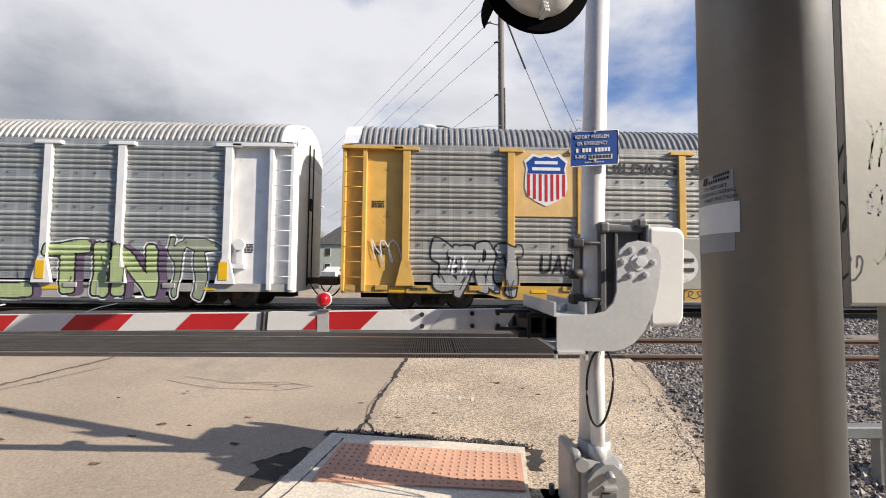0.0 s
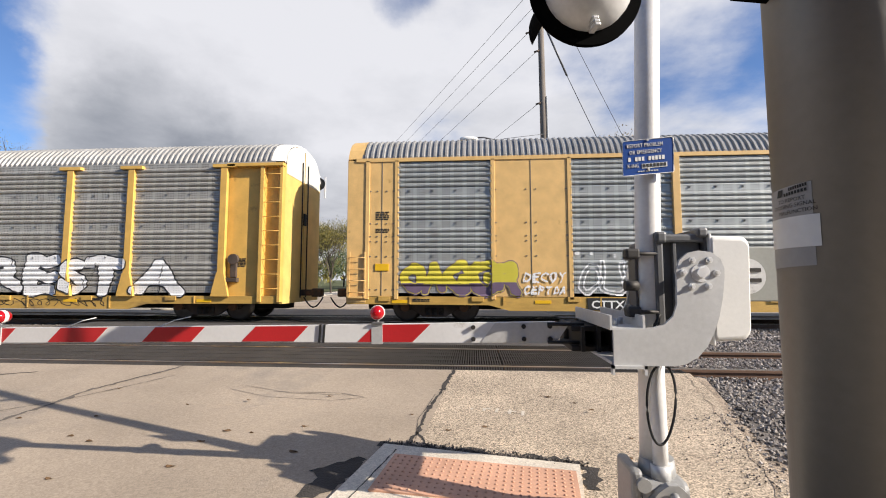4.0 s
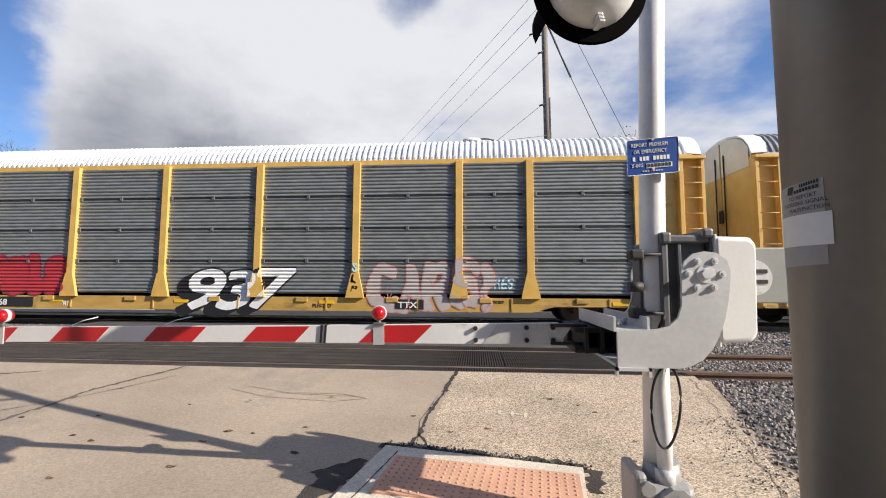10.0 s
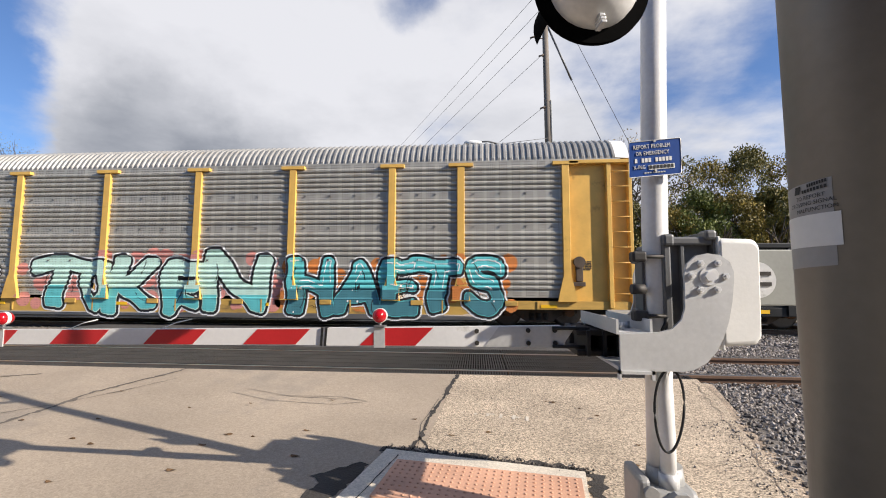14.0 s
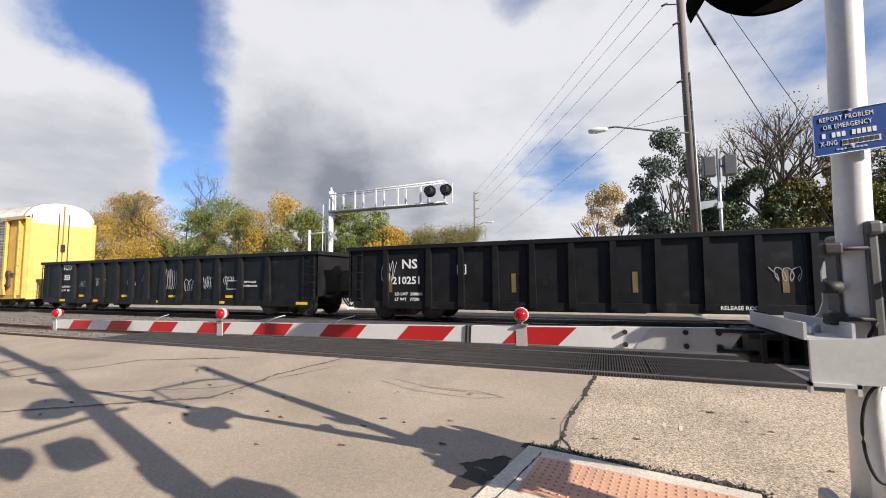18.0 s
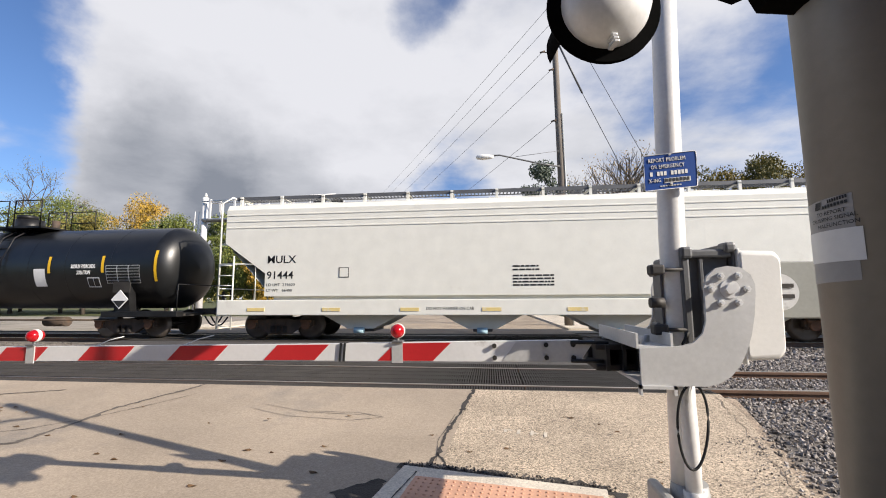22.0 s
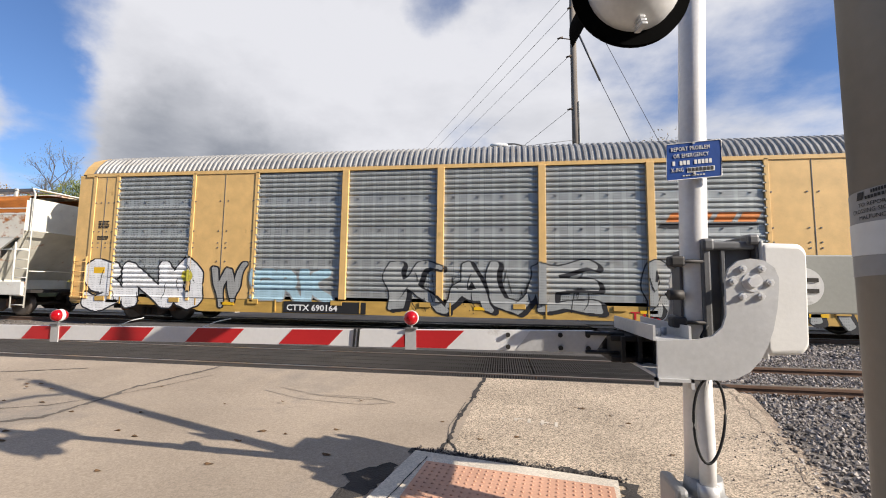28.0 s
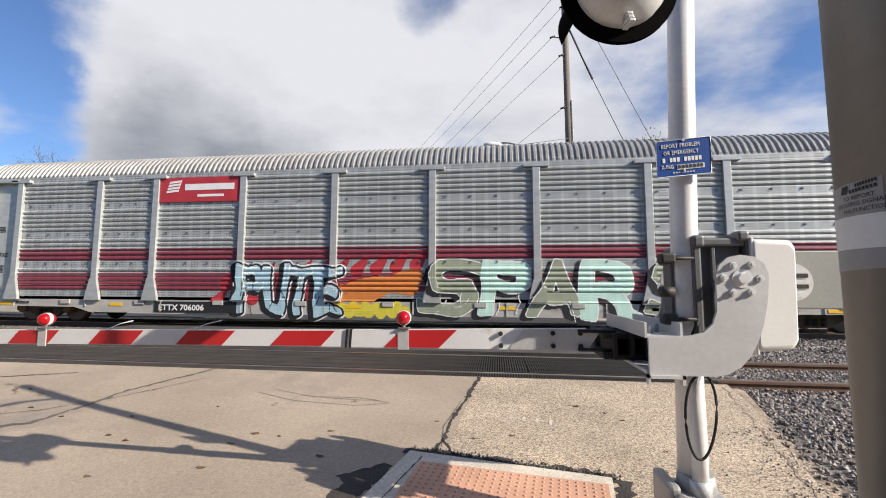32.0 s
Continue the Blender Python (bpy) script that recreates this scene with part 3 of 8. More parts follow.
sheet("pavement_far", [(-14.6, 18.0), (-12.4, 18.0), (-14.2, 75), (-16.4, 75)], 0.09, KERB, label="pale concrete pavement beyond the tracks", category="pavement")
sheet("pavement_far_2", [(3.2, 18.0), (5.0, 18.0), (4.0, 75), (2.2, 75)], 0.09, KERB, label="pale concrete pavement beyond the tracks", category="pavement")


# unseen brick walls added behind the walk to block sky light from the post
for k, (xa, xb, h) in enumerate(((-26, -9.5, 7.0), (-9.2, 3.0, 9.0), (3.3, 13.0, 8.0))):
    tagged(part(f"wall_back_{k + 1}", Shape().box(xa, xb, -9.4, -9.0, -0.2, h), BRICK_DIM), "plain brick wall, unseen, added to block sky light", "wall", kind="structure")


# rails, ties and ballast
def rail(name, y, x0, x1):
    prof = [(-0.07, 0), (0.07, 0), (0.07, 0.012), (0.012, 0.035), (0.010, 0.115), (0.036, 0.125), (0.036, 0.158), (0.028, 0.165), (-0.028, 0.165), (-0.036, 0.158), (-0.036, 0.125), (-0.010, 0.115), (-0.012, 0.035), (-0.07, 0.012)]
    s = Shape()
    s.sweep([[(x, y + a, LIFT - 0.165 + b) for a, b in prof] for x in (x0, x1)], smooth=False)
    ob = tagged(part(name, s, RAILMAT), "rusty brown steel rail with a worn head", "rail", "rails", "structure")
    part("rail_head", Shape().box(x0, x1, y - 0.03, y + 0.03, LIFT - 0.004, LIFT + 0.003), RAILTOP, ob)
    return ob


for k, y in enumerate((6.32, 7.82, 12.80, 14.30)):
    rail(f"rail_{k + 1}", y, -260, 290)
for side, (xa, xb) in enumerate(((2.96, 60), (-90, -11.62))):
    for y0, y1 in ((4.3, 9.6), (9.6, 16.6)):
        s = Shape()
        zt = LIFT - 0.13
        yb = 1.0 if (y0 < 5 and side == 0) else y0
        s.add([(xa, yb, -0.10 if yb < 4 else zt), (xb, yb, -0.1 if yb < 4 else zt), (xb, y1, zt), (xa, y1, zt)], [(0, 1, 2, 3)])
        tagged(part(f"ballast_bed_{2 * side + (y0 > 5) + 1}", s, SOIL), "grey stone track bed", "ballast", kind="structure")
s = Shape().add([(1.15, -14, -0.03), (60, -14, -0.03), (60, 5.0, -0.03), (2.99, 6.0, -0.02), (2.0, 3.1, -0.03), (1.5, 1.5, -0.03)], [(0, 1, 2, 3, 4, 5)])
tagged(part("verge", s, SOIL), "gravel verge beside the road", "verge", kind="structure")
tie = Shape().box(-0.11, 0.11, -1.3, 1.3, -0.17, 0.0, 0.012).mesh("tie", TIE)
for k, yc in enumerate((7.07, 13.55)):
    for i in range(28):
        for xs in (3.25 + 0.52 * i, -11.95 - 0.52 * i):
            t = tagged(part("railway_tie", tie, None), "weathered dark timber railway tie", "railway tie", "railway ties")
            t.matrix_basis = pose(xs, yc + random.uniform(-0.04, 0.04), LIFT - 0.165, 0, 0, random.uniform(-1, 1))


def stones(name, count, area, z, size, seed, material, label):
    rnd = random.Random(seed)
    s = Shape()
    base = [Vector(p).normalized() for p in ((1, 0, 0), (-1, 0, 0), (0, 1, 0), (0, -1, 0), (0, 0, 1), (0, 0, -1))]
    faces = [(0, 2, 4), (2, 1, 4), (1, 3, 4), (3, 0, 4), (2, 0, 5), (1, 2, 5), (3, 1, 5), (0, 3, 5)]
    while count > 0:
        x, y = area(rnd)
        r = size * rnd.uniform(0.5, 1.35)
        q = Euler((rnd.uniform(0, 6), rnd.uniform(0, 6), rnd.uniform(0, 6))).to_matrix()
        s.add([Vector((x, y, z + r * 0.3)) + q @ (d * r * rnd.uniform(0.65, 1.2)) for d in base], faces)
        count -= 1
    return tagged(part(name, s, material), label, "ballast", kind="stuff")


def stone_mat(name, a, b):
    m = leaf_mat(name, a, b)
    m.node_tree.nodes["Principled BSDF"].inputs["Roughness"].default_value = 0.9
    return m


STONE = stone_mat("crushed stone pieces", (0.055, 0.045, 0.038), (0.44, 0.40, 0.36))


def right_bank(rnd):
    while True:
        x, y = rnd.uniform(1.7, 9), rnd.uniform(1.2, 9.8)
        lim = 1.6 + (y - 1.5) * 0.31 if y < 4.5 else 2.53 + (y - 4.5) * 0.28
        if x > lim + rnd.uniform(-0.12, 0.25) and rnd.random() < 1.3 / (1 + 0.18 * (x - 2)):
            return x, y


stones("gravel", 27000, right_bank, -0.02, 0.022, 5, STONE, "loose grey crushed stone along the track")
stones("gravel", 5000, lambda r: (r.uniform(2.96, 14), r.uniform(9.3, 12.4)), -0.03, 0.04, 6, STONE, "loose grey crushed stone between the tracks")
stones("gravel", 4000, lambda r: (r.uniform(-24, -11.7), r.uniform(4.6, 12.4)), -0.05, 0.034, 7, stone_mat("dark crushed stone", (0.03, 0.025, 0.02), (0.2, 0.175, 0.15)), "loose grey crushed stone between the tracks")


# a ragged strip of dirt over the edge of the paving, with loose grit
DIRT = mat("brown dirt", (0.27, 0.215, 0.16), 0.95, var=0.35, scale=3, fine=70, bump=0.7)
speckle(DIRT, 90, 0.4, 1.7)
rim_x = [(1.6 + 0.31 * (y - 1.5) if y < 4.5 else 2.53 + 0.28 * (y - 4.5), y) for y in [1.6 + 0.1 * k for k in range(44)]]
s = Shape()
v = []
for x, y in rim_x:
    h = 0.003 + (0.0 if y < 4.5 else 0.057 * (y - 4.5) if y < 5.2 else 0.04 + 0.073 * (y - 5.2))
    w = 0.17 * (0.35 + 0.9 * abs(noise.noise(Vector((x * 2.3, y * 2.3, 3.0)))) + 0.25 * noise.noise(Vector((x * 9, y * 9, 5.0))))
    v += [(x - w, y, h), (x + 0.16, y, h - 0.03)]
s.add(v, [(2 * k, 2 * k + 1, 2 * k + 3, 2 * k + 2) for k in range(len(rim_x) - 1)])
tagged(part("dirt_edge", s, DIRT), "brown dirt washed over the paving's edge", "dirt", kind="structure")


def edge_grit(rnd):
    y = rnd.uniform(1.6, 5.6)
    return (1.6 + 0.31 * (y - 1.5) if y < 4.5 else 2.53 + 0.28 * (y - 4.5)) - abs(rnd.gauss(0, 0.22)), y


stones("gravel", 500, edge_grit, 0.004, 0.008, 8, STONE, "loose grit scattered on the paving's edge")


def kerb_grit(rnd):
    k = rnd.random()
    return -0.75 + 1.55 * k + rnd.uniform(-0.05, 0.05), 3.57 - 0.29 * k + rnd.gauss(0, 0.045)


stones("gravel", 420, kerb_grit, 0.006, 0.011, 9, stone_mat("crumbled tar", (0.03, 0.027, 0.024), (0.16, 0.14, 0.12)), "crumbled tar along the kerb")
# fallen leaves and small stones on the paving
rnd = random.Random(15)
LEAF_BROWN = mat("dry brown leaf", (0.13, 0.075, 0.035), 0.8, var=0.2)
for k in range(46):
    x, y = rnd.uniform(-6.5, 2.0), rnd.uniform(2.6, 5.0)
    if -0.95 < x < 0.8 and y < 3.5:
        continue
    r = rnd.uniform(0.012, 0.03)
    a = rnd.uniform(0, 6)
    sh = Shape()
    sh.add([(r * 1.4 * math.cos(t + a) * (1 + 0.3 * math.cos(3 * t)), r * math.sin(t + a) * 0.7, 0.006 + 0.006 * math.sin(2 * t)) for t in [2 * math.pi * i / 8 for i in range(8)]], [tuple(range(8))])
    ob = part("fallen_leaf", sh, LEAF_BROWN)
    ob.location = (x, y, 0.002 if y < 4.5 else 0.03)
    tagged(ob, "dry brown leaf lying on the paving", "leaf", "fallen leaves")
# faint sprayed survey marks
rnd = random.Random(16)
sm = Shape()
for k in range(7):
    x, y = -0.30 + 0.13 * k, 4.62 - 0.04 * k
    sm.add([(x, y, 0.005), (x + 0.03, y - 0.005, 0.005), (x + 0.05, y + 0.14, 0.005), (x + 0.02, y + 0.15, 0.005)], [(0, 1, 2, 3)])
    if k % 2:
        sm.add([(x, y + 0.06, 0.0055), (x + 0.09, y + 0.05, 0.0055), (x + 0.09, y + 0.08, 0.0055), (x, y + 0.09, 0.0055)], [(0, 1, 2, 3)])
FAINT = mat("faded chalk mark", (0.56, 0.50, 0.41), 0.9, var=0.2)
tagged(part("survey_mark", sm, FAINT), "faded pale survey marks on the paving", "road marking", kind="structure")

# ---- the train: every car stands with its left end at x = 0, its middle at y = 0, on rails at z = 0 ----
ROW0, ROWH = 0.90, 0.965


def rib_y(z, style="perforated"):
    """How far the rack's side sheet stands out at a height."""
    k = (z - ROW0) / ROWH
    u = k - math.floor(k)
    if style == "fine":
        return 0.0 if u < 0.03 or u > 0.97 else 0.034 * abs(math.sin(math.pi * 9 * u))
    if u < 0.2 or u > 0.97:
        return 0.012
    return 0.050 * abs(math.sin(math.pi * 5.0 * (u - 0.2) / 0.77))


LEVELS = {}
for st in ("perforated", "fine"):
    zs = []
    for r in range(4):
        n = 44 if st == "fine" else 34
        zs += [ROW0 + ROWH * (r + i / n) for i in range(n)]
    LEVELS[st] = zs + [ROW0 + ROWH * 4 - 0.001]


def side_sheet(x0, x1, style):
    zs = LEVELS[style]
    s = Shape()
    v = []
    for z in zs:
        y = -1.53 - rib_y(z, style)
        v += [(x0, y, z), (x1, y, z)]
    s.add(v, [(2 * i, 2 * i + 1, 2 * i + 3, 2 * i + 2) for i in range(len(zs) - 1)])
    return s


def perforated(name, base, warm, dark=0.07, metal=0.3):
    """Galvanised sheet with rows of small dark slots."""
    m = mat(name, base, 0.45 if metal else 0.6, metal, var=0.14 if metal else 0.08, dirt=warm, amount=0.35, stretch=(1, 1, 3))
    nt = m.node_tree
    b = nt.nodes["Principled BSDF"]
    src = b.inputs["Base Color"].links[0].from_socket
    tc = nt.nodes.new("ShaderNodeTexCoord")
    sp = nt.nodes.new("ShaderNodeSeparateXYZ")
    nt.links.new(tc.outputs["Object"], sp.inputs[0])

    def wave(sock, period, duty, shift=0.0):
        a = nt.nodes.new("ShaderNodeMath")
        a.operation = "MULTIPLY_ADD"
        a.inputs[1].default_value, a.inputs[2].default_value = 1 / period, shift
        nt.links.new(sock, a.inputs[0])
        f = nt.nodes.new("ShaderNodeMath")
        f.operation = "FRACT"
        nt.links.new(a.outputs[0], f.inputs[0])
        c = nt.nodes.new("ShaderNodeMath")
        c.operation = "LESS_THAN"
        c.inputs[1].default_value = duty
        nt.links.new(f.outputs[0], c.inputs[0])
        return c.outputs[0]

    def mul(p, q):
        n = nt.nodes.new("ShaderNodeMath")
        n.operation = "MULTIPLY"
        nt.links.new(p, n.inputs[0])
        nt.links.new(q, n.inputs[1])
        return n.outputs[0]

    # slots: columns in clusters, on the flanks of the ribs
    cols = mul(wave(sp.outputs[0], 0.052, 0.42), wave(sp.outputs[0], 0.36, 0.74, 0.1))
    rows = wave(sp.outputs[2], ROWH * 0.77 / 10, 0.42, 0.3)
    mx = nt.nodes.new("ShaderNodeMix")
    mx.data_type = "RGBA"
    mx.blend_type = "MULTIPLY"
    nt.links.new(mul(cols, rows), mx.inputs[0])
    nt.links.new(src, mx.inputs[6])
    mx.inputs[7].default_value = (dark, dark, dark, 1)
    nt.links.new(mx.outputs[2], b.inputs["Base Color"])
    return m


PERF = perforated("perforated galvanised sheet", (0.39, 0.405, 0.385), (0.27, 0.255, 0.225))
PERF_WARM = perforated("weathered perforated sheet", (0.42, 0.40, 0.35), (0.27, 0.235, 0.185))
PERF_LIGHT = perforated("bright perforated sheet", (0.42, 0.435, 0.42), (0.31, 0.30, 0.28))


def paint_on(name, outline, material, parent, y_of, lift, label=""):
    """A painted shape, an outline of (x, z), laid on the ribs of a side."""
    zs = LEVELS["perforated"]
    s = Shape()
    lo, hi = min(p[1] for p in outline), max(p[1] for p in outline)
    steps = [lo] + [z for z in zs if lo < z < hi] + [hi]
    if steps[0] < ROW0 - 0.05:
        n = int((min(ROW0, hi) - lo) / 0.03) + 1
        steps = sorted(steps + [lo + (min(ROW0, hi) - lo) * i / n for i in range(1, n)])

    def cuts(z):
        xs = []
        for (xa, za), (xb, zb) in zip(outline, outline[1:] + outline[:1]):
            if (za <= z) != (zb <= z):
                xs.append(xa + (xb - xa) * (z - za) / (zb - za))
        return sorted(xs)

    known = {}
    for a, b in zip(steps, steps[1:]):
        if b - a < 1e-4:
            continue
        ca, cb = cuts(a + 1e-5 if a == lo else a), cuts(b - 1e-5 if b == hi else b)
        if len(ca) != len(cb):
            m = cuts((a + b) / 2)
            ca = cb = m
        ya, yb = y_of(a) - lift, y_of(b) - lift
        for i in range(0, len(ca) - 1, 2):
            quad = [(ca[i], ya, a), (ca[i + 1], ya, a), (cb[i + 1], yb, b), (cb[i], yb, b)]
            ids = []
            for p in quad:
                key = (round(p[0], 4), round(p[2], 4))
                if key not in known:
                    known[key] = len(s.v)
                    s.v.append(p)
                ids.append(known[key])
            if len(set(ids)) > 2:
                s.f.append(tuple(dict.fromkeys(ids)))
                s.s.append(False)
    if not s.f:
        return None
    return part(name, s, material, parent, label)


SPRAY = {
    "white": (0.80, 0.80, 0.78), "black": (0.018, 0.018, 0.02), "navy": (0.025, 0.075, 0.23), "mint": (0.52, 0.74, 0.64), "aqua": (0.12, 0.50, 0.52), "pink": (0.62, 0.26, 0.22),
    "red": (0.42, 0.035, 0.045), "maroon": (0.21, 0.035, 0.055), "lime": (0.42, 0.50, 0.24), "violet": (0.16, 0.11, 0.17), "acid": (0.62, 0.54, 0.06), "sky": (0.38, 0.55, 0.62),
    "orange": (0.58, 0.20, 0.05), "tan": (0.50, 0.36, 0.22), "grey": (0.34, 0.34, 0.32), "sage": (0.30, 0.33, 0.24), "green": (0.05, 0.30, 0.16), "teal": (0.06, 0.20, 0.24),
    "zinc": (0.33, 0.34, 0.325), "blush": (0.43, 0.385, 0.36), "stone": (0.40, 0.36, 0.30), "brown": (0.36, 0.23, 0.14)}
PAINT = {n: mat(n + " spray paint", c, 0.55, var=0.1, fine=60) for n, c in SPRAY.items()}


def side_y(z):
    return -1.53 - (rib_y(z) if z > ROW0 else 0.03)


def flat_side(y):
    return lambda z: y


RACK_STYLE = {}
FAINT = mat("faded grey lettering", (0.5, 0.49, 0.46), 0.6, var=0.1)
SPRAYED = {n: perforated(n + " sprayed sheet", tuple(m), tuple(0.75 * v for v in m), 0.6, 0.0) for n, m in SPRAY.items()}


def spray_y(style, x, z):
    """The face of a car's side at a place: sheet, post, panel or sill."""
    if z < 0.82:
        return -1.562
    if style in "tf":
        for p in POSTS_A:
            w = 0.105 if z > 1.5 else 0.11 + 0.13 * min(1, (1.5 - z) / 0.55)
            if abs(x - p) < w:
                return -1.657 if z < 1.5 and style == "t" else -1.642
        return -1.53 - rib_y(z, "fine" if style == "f" else "perforated")
    for a, b in PANEL_B:
        if a < x < b:
            return -1.602 if min(x - a, b - x) < 0.09 else -1.584
    for p in (9.46, 12.40, 15.32, 18.24):
        if abs(x - p) < 0.105:
            return -1.642
    if x < 0.62 or x > 27.1:
        return -1.572
    return -1.53 - rib_y(z)


def spray(name, discs, material, parent, lift, y_of=None, edges=(), top=9.0):
    """Paint laid over a side where any of the discs (x, z, radius) or the closed outline covers it, up to a height."""
    style = RACK_STYLE.get(parent.name)
    ends = [z - r for _, z, r in discs] + [z + r for _, z, r in discs] + [e[1] for e in edges]
    lo, hi = min(ends), min(max(ends), top)
    if hi <= lo:
        return None
    steps = [z for z in LEVELS["fine" if style == "f" else "perforated"] if lo <= z <= hi]
    if lo < ROW0:
        n = int((min(ROW0, hi) - lo) / 0.026) + 1
        steps = [lo + (min(ROW0, hi) - lo) * i / n for i in range(n + (1 if hi < ROW0 else 0))] + steps
    marks = []
    if style in ("t", "f"):
        marks = [v for p in POSTS_A for v in (p - 0.24, p - 0.105, p + 0.105, p + 0.24)]
    elif style == "b":
        marks = [v for p in (9.46, 12.40, 15.32, 18.24) for v in (p - 0.105, p + 0.105)] + [v for a, b in PANEL_B for v in (a, a + 0.09, b - 0.09, b)]

    def spans(z):
        got = sorted((x - math.sqrt(r * r - (z - c) ** 2), x + math.sqrt(r * r - (z - c) ** 2)) for x, c, r in discs if abs(z - c) < r)
        xs = sorted(xa + (xb - xa) * (z - za) / (zb - za) for xa, za, xb, zb in edges if (za <= z) != (zb <= z))
        got = sorted(got + list(zip(xs[::2], xs[1::2])))
        out = []
        for a, b in got:
            if out and a <= out[-1][1] + 0.004:
                out[-1][1] = max(out[-1][1], b)
            else:
                out.append([a, b])
        return out

    s = Shape()
    for za, zb in zip(steps, steps[1:]):
        sa, sb = spans(za), spans(zb)
        if len(sa) != len(sb) or not sa:
            sa = sb = spans((za + zb) / 2)
        for (a0, a1), (b0, b1) in zip(sa, sb):
            if b0 > a1 or a0 > b1:
                continue
            inner = [m for m in marks if max(a0, b0) + 0.01 < m < min(a1, b1) - 0.01]
            ea, eb = [a0] + inner + [a1], [b0] + inner + [b1]
            for k in range(len(ea) - 1):
                xm = (ea[k] + ea[k + 1] + eb[k] + eb[k + 1]) / 4
                ya, yb = (spray_y(style, xm, za + 1e-4) - lift, spray_y(style, xm, zb - 1e-4) - lift) if style else (y_of(za) - lift, y_of(zb) - lift)
                i = len(s.v)
                s.v += [(ea[k], ya, za), (ea[k + 1], ya, za), (eb[k + 1], yb, zb), (eb[k], yb, zb)]
                s.f.append((i, i + 1, i + 2, i + 3))
                s.s.append(False)
    return tagged(part(name, s, material, parent), kind="stuff") if s.f else None


LETTERS = {}


def letter_edges(ch):
    """The outline of a letter in a unit square, as short straight pieces."""
    if ch not in LETTERS:
        cu = bpy.data.curves.new("letter", "FONT")
        cu.body, cu.resolution_u = ch, 3
        tmp = bpy.data.objects.new("tmp", cu)
        me = bpy.data.meshes.new_from_object(tmp)
        bpy.data.objects.remove(tmp)
        xs, zs = [v.co.x for v in me.vertices], [v.co.y for v in me.vertices]
        x0, w, z0, h = min(xs), max(xs) - min(xs), min(zs), max(zs) - min(zs)
        count = collections.Counter()
        for p in me.polygons:
            pts = [(round((me.vertices[i].co.x - x0) / w, 4), round((me.vertices[i].co.y - z0) / h, 4)) for i in p.vertices]
            for a, b in zip(pts, pts[1:] + pts[:1]):
                if a != b:
                    count[(min(a, b), max(a, b))] += 1
        out = []
        for (a, b), k in count.items():
            if k % 2:
                n = max(1, math.ceil(math.hypot(b[0] - a[0], b[1] - a[1]) / 0.12))
                pts = [(a[0] + (b[0] - a[0]) * i / n, a[1] + (b[1] - a[1]) * i / n) for i in range(n + 1)]
                out += list(zip(pts, pts[1:]))
        LETTERS[ch] = out
    return LETTERS[ch]


